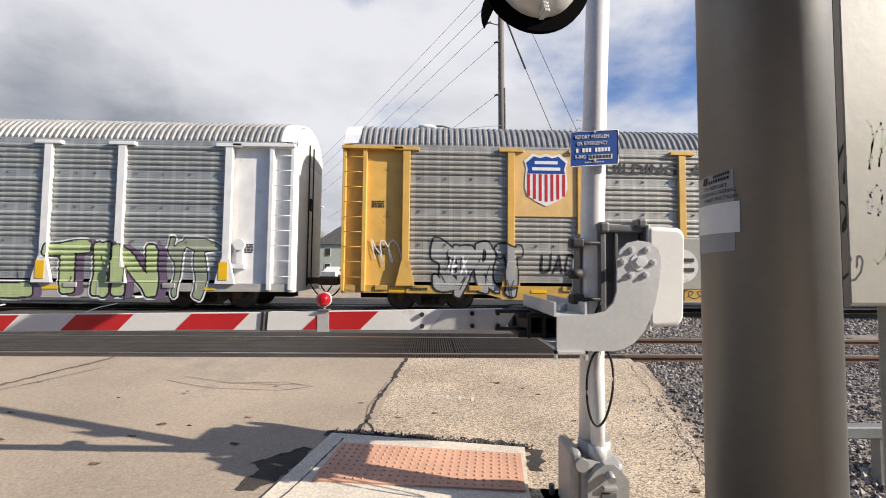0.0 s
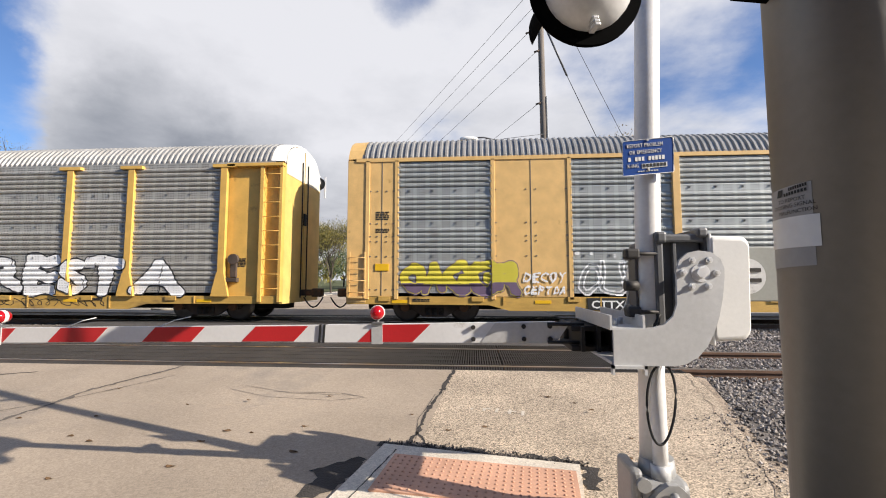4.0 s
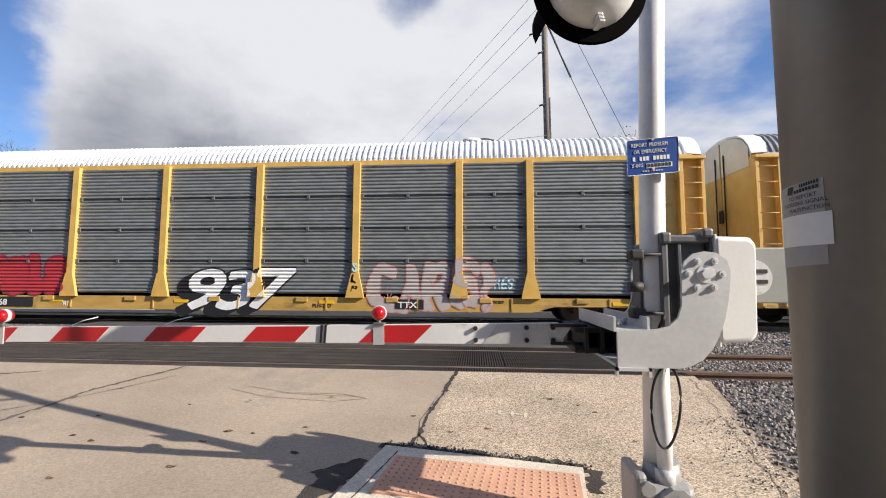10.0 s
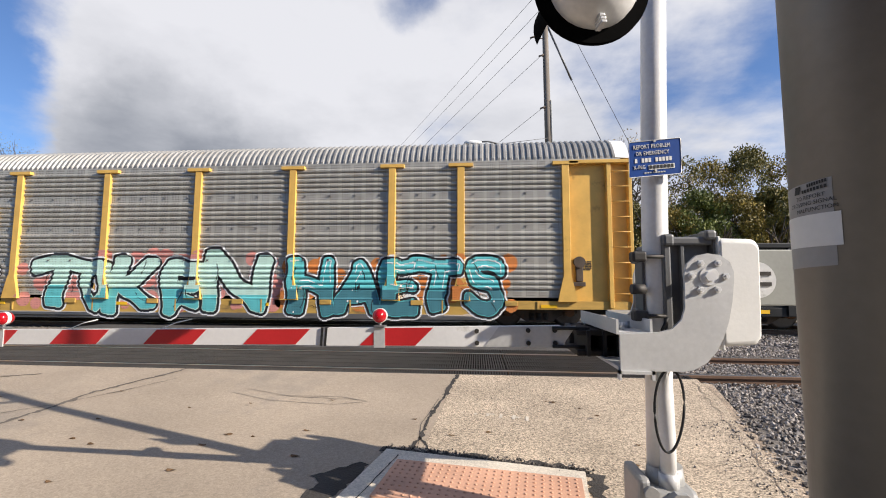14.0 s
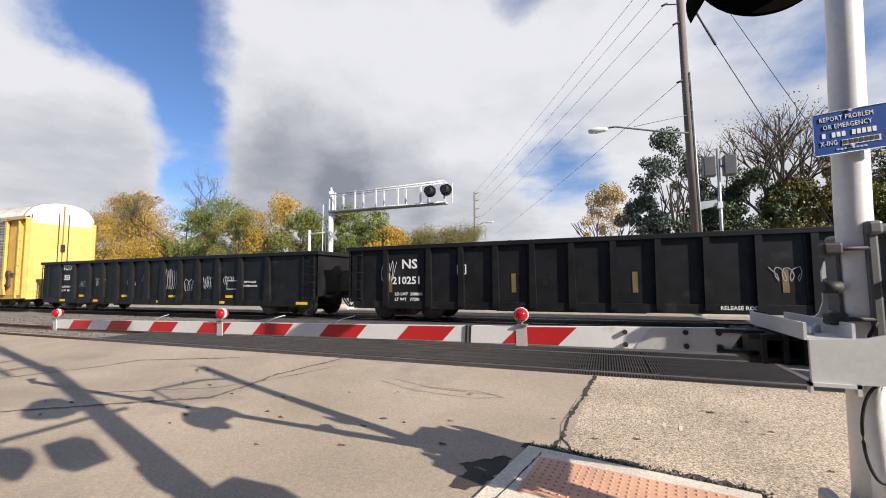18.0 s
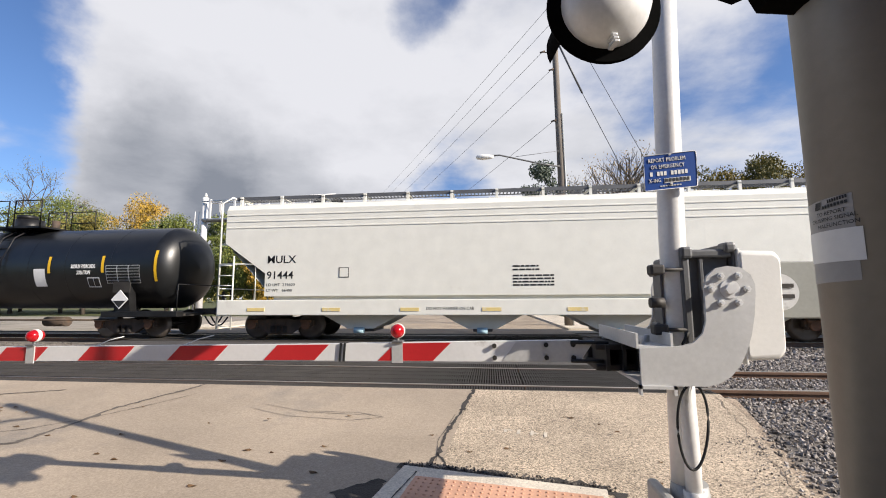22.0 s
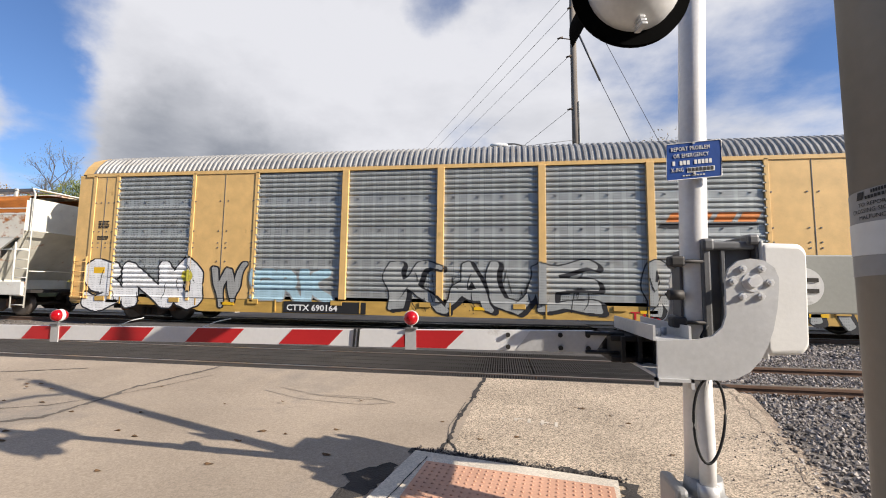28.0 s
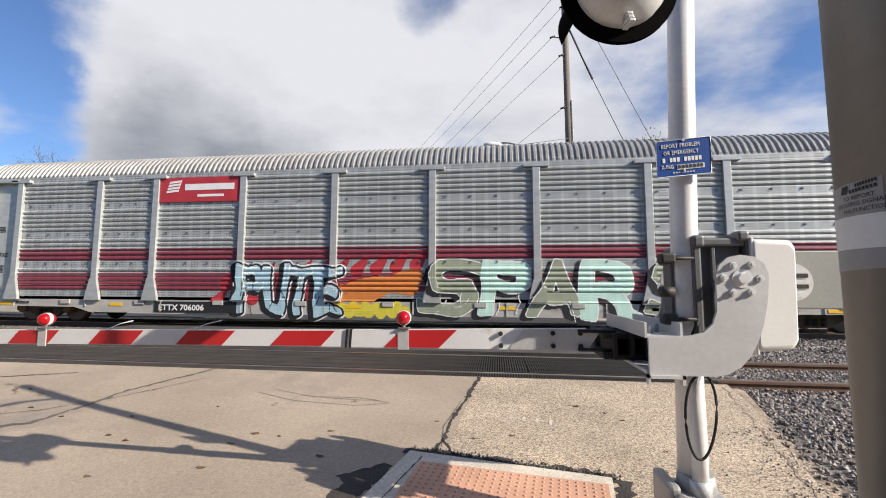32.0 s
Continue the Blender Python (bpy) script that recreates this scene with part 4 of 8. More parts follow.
def piece(parent, letters, z0, z1, fill, line=None, halo=None, drop=None, drop_tone="black", second=None, back=None, shine=None, fat=0.05, edge=0.045, slant=0.0, seed=0, wob=0.06, y_of=None, cuts=0):
    """A sprayed piece of writing: letters (sign, from x, to x, own colour) with outline, cast depth, glints and a cloud behind."""
    rnd = random.Random(seed)
    y_of = y_of or side_y
    coat = SPRAYED if RACK_STYLE.get(parent.name) in ("t", "b") else PAINT
    hgt = z1 - z0
    if back:
        xa, xb = letters[0][1] - 0.25, letters[-1][2] + 0.25
        dots = [(rnd.uniform(xa, xb), z0 + hgt * rnd.uniform(0.12, 1.0), hgt * rnd.uniform(0.06, 0.17)) for _ in range(int((xb - xa) * 13))]
        spray("sprayed_cloud", dots, coat[back], parent, 0.003, y_of)
    for i, (ch, xa, xb, *own) in enumerate(letters):
        d = 0.0007 * (i % 4)
        tone = own[0] if own else fill
        za, zb = z0 + hgt * rnd.uniform(-0.03, 0.03) * (wob > 0), z1 + hgt * rnd.uniform(-0.06, 0.04) * (wob > 0)

        def place(p):
            u, v = p
            q = Vector((u * 1.9 + i * 3.1, v * 1.9, seed * 1.7))
            return (xa + fat + (xb - xa - 2 * fat) * u + slant * (v - 0.5) * hgt + wob * 1.6 * noise.noise(q), za + fat + (zb - za - 2 * fat) * v + wob * 1.6 * noise.noise(q + Vector((9, 4, 2))))

        run = [(*place(a), *place(b)) for a, b in letter_edges(ch)]

        def rim(r, dx=0.0, dz=0.0):
            out = []
            for ax, az, bx, bz in run:
                n = max(1, math.ceil(math.hypot(bx - ax, bz - az) / max(0.02, 0.8 * r)))
                out += [(ax + (bx - ax) * k / n + dx, az + (bz - az) * k / n + dz, r) for k in range(n)]
            return out

        def moved(dx, dz):
            return [(ax + dx, az + dz, bx + dx, bz + dz) for ax, az, bx, bz in run]

        rim_out = fat + (edge if line else 0.0)
        if halo:
            spray("halo", rim(rim_out + 0.045), coat[halo], parent, 0.004 + d, y_of, run)
        if drop:
            dots = [p for k in (0.35, 0.7, 1.0) for p in rim(rim_out, drop[0] * k, drop[1] * k)]
            spray("drop_shade", dots, coat[drop_tone], parent, 0.007 + d, y_of, moved(*drop))
        if line:
            spray("outline", rim(rim_out), coat[line], parent, 0.010 + d, y_of, run if tone else ())
        if tone:
            spray("letter_form", rim(fat), coat[tone], parent, 0.013 + d, y_of, run)
        if second:
            spray("shading", rim(fat * 0.8), coat[second], parent, 0.0165 + d, y_of, run, za + (zb - za) * rnd.uniform(0.3, 0.5))
        if line and cuts:
            # inner cuts that break the strokes up
            for k in range(cuts):
                px, pz, turn = xa + (xb - xa) * rnd.uniform(0.15, 0.85), za + (zb - za) * rnd.uniform(0.2, 0.95), rnd.uniform(-2.2, -0.9)
                curl = rnd.uniform(-0.35, 0.35)
                dots = []
                for q in range(rnd.randint(7, 14)):
                    dots.append((px, pz, 0.016))
                    px, pz, turn = px + 0.045 * math.cos(turn), pz + 0.045 * math.sin(turn), turn + curl * 0.4
                spray("stroke", dots, coat[line], parent, 0.0178 + d, y_of)
        if shine:
            # thin glints along the upper left of the strokes
            lit = [(ax + (bx - ax) * k / 4 - 0.0, az + (bz - az) * k / 4, 0.017) for ax, az, bx, bz in run for k in range(4) if (bz - az) * (ax - (xa + xb) / 2) > -0.02 and az > za + 0.45 * (zb - za)]
            if lit:
                spray("shine", lit, coat[shine], parent, 0.019 + d, y_of)
            for _ in range(3):
                e = rnd.choice(run)
                spray("spot", [(e[0] + rnd.uniform(-0.05, 0.05), e[1] - 0.05, rnd.uniform(0.02, 0.04))], coat[shine], parent, 0.021 + d, y_of)


def tag(parent, text, x0, x1, z0, z1, colour, seed=1, thick=0.008, y_of=None):
    """A quick thin tag in one colour."""
    w = (x1 - x0) / len(text)
    piece(parent, [(c, x0 + w * i, x0 + w * (i + 0.86)) for i, c in enumerate(text) if c != " "], z0, z1, colour, fat=thick, seed=seed, wob=0.035, slant=0.12, y_of=y_of)


def scrawl(parent, x, z, width, height, colour, seed, y_of=side_y, thick=0.03, loops=5):
    """A thin sprayed tag: one looping line."""
    rnd = random.Random(seed)
    pts = []
    n = loops * 7
    p, q = rnd.uniform(0, 6), rnd.uniform(0, 6)
    for i in range(n + 1):
        k = i / n
        pts.append((x + width * (k + 0.5 / loops * math.sin(2 * math.pi * loops * k + p)), z + height * (0.5 + 0.42 * math.sin(2 * math.pi * loops * 0.93 * k + q) + rnd.uniform(-0.08, 0.08))))
    s = Shape()
    for (xa, za), (xb, zb) in zip(pts, pts[1:]):
        d = Vector((xb - xa, zb - za))
        if d.length < 1e-4:
            continue
        d = d.normalized() * thick / 2
        e = (xa - d.x * 0.4, za - d.y * 0.4, xb + d.x * 0.4, zb + d.y * 0.4)
        y = min(y_of(za), y_of(zb)) - 0.02
        s.add([(e[0] - d.y, y, e[1] + d.x), (e[0] + d.y, y, e[1] - d.x), (e[2] + d.y, y, e[3] - d.x), (e[2] - d.y, y, e[3] + d.x)], [(0, 1, 2, 3)])
    return tagged(part("sprayed_tag", s, PAINT[colour], parent), kind="stuff")


def wheelset_mesh():
    s = Shape()
    for y in (-0.75, 0.75):
        k = 1 if y < 0 else -1
        prof = [(-0.07, 0.08), (-0.07, 0.36), (-0.06, 0.425), (0.05, 0.43), (0.06, 0.455), (0.085, 0.455), (0.085, 0.36), (0.04, 0.33), (0.03, 0.14), (0.085, 0.11), (0.085, 0.08)]
        n = 28
        rings = [[(r * math.cos(2 * math.pi * i / n), y + k * a, r * math.sin(2 * math.pi * i / n)) for a, r in prof] for i in range(n + 1)]
        s.sweep(rings, caps=False, closed=False)
    s.tube((0, -1.0, 0), (0, 1.0, 0), 0.08, 12)
    s.tube((0, -1.06, 0), (0, -0.95, 0), 0.10, 12)
    return s.mesh("wheelset", TREAD)


WHEELSET = wheelset_mesh()
frame_s = Shape()
for yy in (-1.02, 1.02):
    o = [(-1.1, 0.62), (-0.98, 0.66), (-0.45, 0.62), (-0.3, 0.66), (0.3, 0.66), (0.45, 0.62), (0.98, 0.66), (1.1, 0.62), (1.1, 0.44), (0.95, 0.38), (0.72, 0.42), (0.34, 0.18), (-0.34, 0.18), (-0.72, 0.42), (-0.95, 0.38), (-1.1, 0.44)]
    frame_s.plate(o, yy - 0.07, yy + 0.07)
    for xx in (-0.88, 0.88):
        frame_s.box(xx - 0.16, xx + 0.16, yy - 0.1, yy + 0.1, 0.36, 0.56, 0.02)
frame_s.box(-0.22, 0.22, -1.1, 1.1, 0.42, 0.66, 0.03)
SIDE_FRAME = frame_s.mesh("bogie_frame", IRON)
cap_s = Shape()
cap_s.tube((0, -0.05, 0.46), (0, 0.05, 0.46), 0.125, 14)
cap_s.box(-0.17, 0.17, -0.04, 0.04, 0.54, 0.62, 0.015)
BEARING = cap_s.mesh("bearing_cap", ADAPTER)
spring = Shape()
for yy in (-1.1, 1.1):
    for xx in (-0.2, 0.0, 0.2):
        for z in range(6):
            spring.tube((xx, yy, 0.24 + 0.035 * z), (xx, yy, 0.262 + 0.035 * z), 0.075, 8)
SPRINGS = spring.mesh("spring", UNDER)
AXLES = []


def truck(car, x, spin=False):
    fr = part("bogie", SIDE_FRAME, None, car, "grimy cast bogie side frames")
    fr.location = (x, 0, 0)
    sp = tagged(part("spring", SPRINGS, None, fr), kind="stuff")
    for dx in (-0.88, 0.88):
        w = part("wheelset", WHEELSET, None, car, "steel wheels on their axle")
        for dy in (-1.13, 1.13):
            part("bearing_cap", BEARING, None, fr, "rusty bearing cap").location = (dx, dy, 0)
        w.location = (x + dx, 0, 0.46)
        if spin:
            AXLES.append((w, x + dx))
    return fr


def coupler(car, length):
    for x, d in ((0, -1), (length, 1)):
        s = Shape()
        a, b = sorted((x - 0.4 * d, x + 0.45 * d))
        s.box(a, b, -0.08, 0.08, 0.76, 0.96, 0.02)
        a, b = sorted((x + 0.35 * d, x + 0.7 * d))
        s.box(a, b, -0.15, 0.15, 0.72, 1.0, 0.05)
        part("coupler", s, IRON, car, "grimy steel coupler")
        h = Shape()
        pts = [(x + d * (0.2 + 0.08 * i), -0.35, 0.72 - 0.32 * math.sin(math.pi * i / 8)) for i in range(9)]
        h.path(pts, 0.025, 6)
        part("air_hose", h, RUBBER, car)


def ladder(car, x0, x1, y, z0, z1, material, rungs, stile=True, name="ladder"):
    s = Shape()
    if stile:
        for x in (x0, x1):
            s.box(x - 0.02, x + 0.02, y - 0.015, y + 0.015, z0, z1)
    lad = part(name, s, material, car) if stile else car
    for i in range(rungs):
        z = z0 + (z1 - z0) * (i + 0.5) / rungs
        part("rung", Shape().path([(x0, y + 0.06, z), (x0, y - 0.04, z), (x1, y - 0.04, z), (x1, y + 0.06, z)], 0.011, 6), material, lad)
    return lad


def roof_mesh(length, material, inset=0.45):
    """An arched roof of cross-corrugated sheet."""
    prof = [(-1.52, 4.87), (-1.50, 4.93), (-1.36, 5.20), (-1.15, 5.45), (-0.85, 5.62), (-0.4, 5.72), (0, 5.75), (0.4, 5.72), (0.85, 5.62), (1.15, 5.45), (1.36, 5.20), (1.50, 4.93), (1.52, 4.87)]
    s = Shape()
    rings = []
    x, p = inset, 0.172
    while x < length - inset:
        for dx, up in ((0, 0), (0.07, 0), (0.09, 0.034), (0.15, 0.034)):
            k = 1 + up / 1.6
            rings.append([(x + dx, y * (1 + (up / 1.5 if abs(y) < 1.51 else 0)), z + (up * 0.8 if z > 4.9 else 0)) for y, z in prof])
        x += p
    s.sweep(rings, closed=False, smooth=False, caps=False)
    return s.mesh("roof", material)


END_PALE = mat("bleached cream end door", (0.80, 0.68, 0.38), 0.5, var=0.08)
END_YELLOW = mat("pale yellow end door", (0.63, 0.44, 0.135), 0.55, var=0.1, dirt=(0.42, 0.28, 0.09), amount=0.2)
END_WHITE = mat("whitened end door paint", (0.62, 0.60, 0.53), 0.55, var=0.08, dirt=(0.5, 0.42, 0.26), amount=0.3, dscale=2.5)


def end_cap(car, x, d, material, door, dark, gable=False):
    """The rounded end of a rack with its pair of folded doors."""
    prof = [(-1.5, 0.5), (-1.5, 4.9), (-1.36, 5.20), (-1.15, 5.45), (-0.85, 5.62), (-0.4, 5.72), (0, 5.75), (0.4, 5.72), (0.85, 5.62), (1.15, 5.45), (1.36, 5.20), (1.5, 4.9), (1.5, 0.5)]
    s = Shape()
    a, b = x - 0.5 * d, x - 0.02 * d
    top = [p for p in prof if p[1] > 4.5]
    s.sweep([[(a, y, z + 0.02) for y, z in top], [(b, y * 0.985, z + 0.0) for y, z in top], [(b + 0.0, y * 0.9, z - 0.12) for y, z in top]], closed=False, smooth=False, caps=False)
    part("end_hood", s, material, car, "rounded end hood of the roof")
    if gable:
        for sgn in (-1, 1):
            half = [(sgn * 0.04, 4.55), (sgn * 1.36, 4.55), (sgn * 1.36, 5.12)] + [(sgn * y, z - 0.08) for y, z in ((1.15, 5.45), (0.85, 5.62), (0.4, 5.72), (0.04, 5.75))]
            gs = Shape()
            n = len(half)
            xa, xb = x - 0.02 * d, x - 0.008 * d
            gs.add([(xa, y, z) for y, z in half] + [(xb, y, z) for y, z in half], [tuple(range(n)), tuple(range(2 * n - 1, n - 1, -1))] + [(i, n + i, n + (i + 1) % n, (i + 1) % n) for i in range(n)])
            part("end_gable", gs, END_WHITE, car, "whitened upper part of the end door")
    for k, (ya, yb) in enumerate(((-1.42, -0.03), (0.03, 1.42))):
        dd = Shape()
        pts = [(ya, 0.62), (yb, 0.62)]
        up = [(y, z) for y, z in prof[1:-1] if ya < y < yb]
        ring = [(ya, 0.62), (yb, 0.62)] + ([(yb, 5.66)] if k == 0 else [(yb, 4.9)]) + sorted(up, key=lambda p: -p[0]) + ([(ya, 4.9)] if k == 0 else [(ya, 5.66)])
        n = len(ring)
        xa, xb = x - 0.14 * d, x - 0.02 * d
        dd.add([(xa, y, z - 0.06) for y, z in ring] + [(xb, y, z - 0.06) for y, z in ring], [tuple(range(n)), tuple(range(2 * n - 1, n - 1, -1))] + [(i, n + i, n + (i + 1) % n, (i + 1) % n) for i in range(n)])
        o = part("end_door", dd, END_YELLOW if door in (YELLOW, YELLOW_PALE) else door, car, "tall end door of the rack")
        bar = Shape().tube((x + 0.02 * d, (ya + yb) / 2 + 0.5 * (1 if k == 0 else -1), 0.7), (x + 0.02 * d, (ya + yb) / 2 + 0.5 * (1 if k == 0 else -1), 5.2), 0.022, 6)
        part("lock_bar", bar, dark, o)


ROOFS = {}


def flatcar(car, length, material, low=0.40):
    """The long low flat car under a rack: sill, pockets, bogies, couplers."""
    material = SILL_YELLOW if material in (YELLOW, YELLOW_PALE) else SILL_GREY
    o = [(0.1, 0.80), (length - 0.1, 0.80), (length - 0.1, 0.58), (length - 4.2, 0.56), (length - 4.8, low), (4.8, low), (4.2, 0.56), (0.1, 0.58)]
    part("side_sill", Shape().plate(o, -1.56, -1.46), material, car, "long side sill of the flat car")
    part("side_sill", Shape().plate(o, 1.46, 1.56), material, car)
    part("deck", Shape().box(0.1, length - 0.1, -1.46, 1.46, 0.66, 0.80), UNDER, car)
    part("centre_sill", Shape().box(0.4, length - 0.4, -0.3, 0.3, 0.35, 0.66), UNDER, car)
    for x in (2.6, length - 2.6):
        truck(car, x)
    coupler(car, length)
    for x in [1.0 + 2.7 * i for i in range(int(length / 2.7))]:
        part("sill_rib", Shape().box(x + 0.9, x + 0.94, -1.585, -1.56, 0.44 if 5 < x < length - 6 else 0.58, 0.80), material, car)
        part("sill_bracket", Shape().box(x, x + 0.35, -1.60, -1.56, 0.66, 0.80, 0.01), material, car)
    for i, x in enumerate((1.4, 5.5, 9.3, 13.4, 17.9, 22.0, 26.3)):
        part("reflector", Shape().box(x, x + 0.45, -1.575, -1.561, 0.61, 0.70), YELLOW_NEW, car, "yellow reflective strip")
    bars(2.0, 0.70, -1.566, 2, 0.5, 0.03, INK, car)
    bars(length - 6.2, 0.70, -1.566, 2, 0.6, 0.03, INK, car)


def post(car, x, material, flare=True, head=True):
    s = Shape()
    s.box(x - 0.105, x + 0.105, -1.64, -1.52, 0.84, 4.80, 0.012)
    if head:
        s.box(x - 0.36, x + 0.36, -1.66, -1.50, 4.70, 4.80, 0.01)
    if flare:
        s.plate([(x - 0.27, 0.79), (x + 0.27, 0.79), (x + 0.24, 0.95), (x + 0.11, 1.5), (x - 0.11, 1.5), (x - 0.24, 0.95)], -1.655, -1.57)
    return part("post", s, material, car)


def bolts(car, x0, x1, rows, material, cols=4):
    s = Shape()
    for r in rows:
        for c in range(cols):
            x = x0 + (x1 - x0) * (c + 0.5) / cols
            s.tube((x, -1.545, r), (x, -1.58, r), 0.022, 6)
            s.box(x - 0.05, x + 0.03, -1.555, -1.545, r + 0.0, r + 0.03)
    return tagged(part("bolt", s, material, car), kind="stuff")


POSTS_A = [1.86, 4.90, 6.95, 9.97, 12.97, 15.98, 18.98, 22.02, 24.05, 27.04]


def rack_t(name_label, length, paint, sheet_mat, roof_mat, style="perforated", end_paint=None, post_paint=None, door=None, panels=(), heads=True, flare=True):
    """A rack car with T-headed posts, ladders at its ends and ribbed side sheets."""
    car = thing("autorack_car", name_label, "railway car", "cars of the train")
    RACK_STYLE[car.name] = "f" if style == "fine" else "t"
    end_paint, post_paint, door = end_paint or paint, post_paint or paint, door or paint
    key = (length, roof_mat.name)
    if key not in ROOFS:
        ROOFS[key] = roof_mesh(length, roof_mat)
    part("roof", ROOFS[key], None, car, "arched corrugated sheet roof")
    flatcar(car, length, paint)
    ps = POSTS_A
    for x in ps:
        post(car, x, post_paint, flare, heads)
    for a, b in zip(ps, ps[1:]):
        part("side_sheet", side_sheet(a + 0.1, b - 0.1, style).mesh("side_sheet", sheet_mat), None, car, "ribbed perforated side sheet")
        if style == "fine":
            for r in range(1, 4):
                part("seam", Shape().box(a + 0.12, b - 0.12, -1.552, -1.535, ROW0 + ROWH * r - 0.018, ROW0 + ROWH * r + 0.018), RUBBER, car)
                for x in (a + 0.16, (a + b) / 2, b - 0.16):
                    part("clasp", Shape().box(x - 0.05, x + 0.05, -1.58, -1.53, ROW0 + ROWH * r - 0.07, ROW0 + ROWH * r + 0.07, 0.015), ALU_DARK, car)
        else:
            bolts(car, a, b, [ROW0 + ROWH * r + 0.10 for r in (1, 2, 3)], ALU_DARK)
    part("top_rail", Shape().box(0.3, length - 0.3, -1.545, -1.48, 4.74, 4.88), sheet_mat if style != "fine" else paint, car)
    part("far_wall", Shape().box(0.3, length - 0.3, 1.5, 1.54, 0.8, 4.88), sheet_mat, car)
    for x, d, p in ((0, -1, ps[0]), (length, 1, ps[-1])):
        # recessed end panel, corner post and ladder
        a, b = sorted((x - 0.62 * d, p))
        part("end_panel", Shape().box(a, b, -1.47, -1.43, 0.80, 4.76), end_paint, car, "plain recessed end panel")
        a, b = sorted((x - 0.72 * d, x - 0.60 * d))
        part("corner_post", Shape().box(a, b, -1.62, -1.43, 0.62, 4.80, 0.012), end_paint, car)
        a, b = sorted((x - 0.12 * d, x - 0.02 * d))
        part("corner_post", Shape().box(a, b, -1.60, -1.40, 0.62, 4.80, 0.012), end_paint, car)
        a, b = sorted((x - 0.62 * d, x - 0.1 * d))
        part("corner_panel", Shape().box(a, b, -1.44, -1.41, 0.62, 4.78), end_paint, car)
        ladder(car, a, b, -1.56, 0.8, 4.7, end_paint, 9, stile=False)
        part("corner_post", Shape().box(a, b, 1.45, 1.62, 0.62, 4.80, 0.012), end_paint, car)
        if d > 0:
            brake = Shape().tube((p + 0.35, -1.50, 1.9), (p + 0.35, -1.60, 1.9), 0.16, 14)
            brake.box(p + 0.25, p + 0.45, -1.56, -1.47, 1.35, 1.85, 0.02).box(p + 0.1, p + 0.5, -1.60, -1.47, 1.22, 1.34, 0.01)
            part("hand_brake", brake, IRON if paint is YELLOW else end_paint, car, "brake gear on the end panel")
        part("door_latch", Shape().box(*sorted((x + 0.005 * d, x + 0.05 * d)), -0.1, 0.1, 3.1, 3.5, 0.01), UNDER, car)
        a, b = sorted((p, x))
        part("header", Shape().box(a + (0.1 if d > 0 else 0), b - (0.1 if d < 0 else 0), -1.66, -1.44, 4.72, 4.82, 0.01), end_paint, car)
        end_cap(car, x, d, roof_mat if roof_mat is ROOF_WHITE else WHITE, door, RUBBER, True)
        bars(p - 0.85 * d if d > 0 else p - 1.0, 3.2, -1.475, 4, 0.36, 0.035, INK, car)
        bars(p + 0.4 * d if d > 0 else p - 0.9, 1.9, -1.475, 6, 0.3, 0.03, INK, car)
    return car


GREY_B = [(1.55, 4.30), (6.55, 9.42), (9.50, 12.36), (12.44, 15.28), (15.36, 18.2), (18.28, 21.15), (23.4, 26.15)]
PANEL_B = [(0.62, 1.55), (4.30, 6.55), (21.15, 23.4), (26.15, 27.1)]


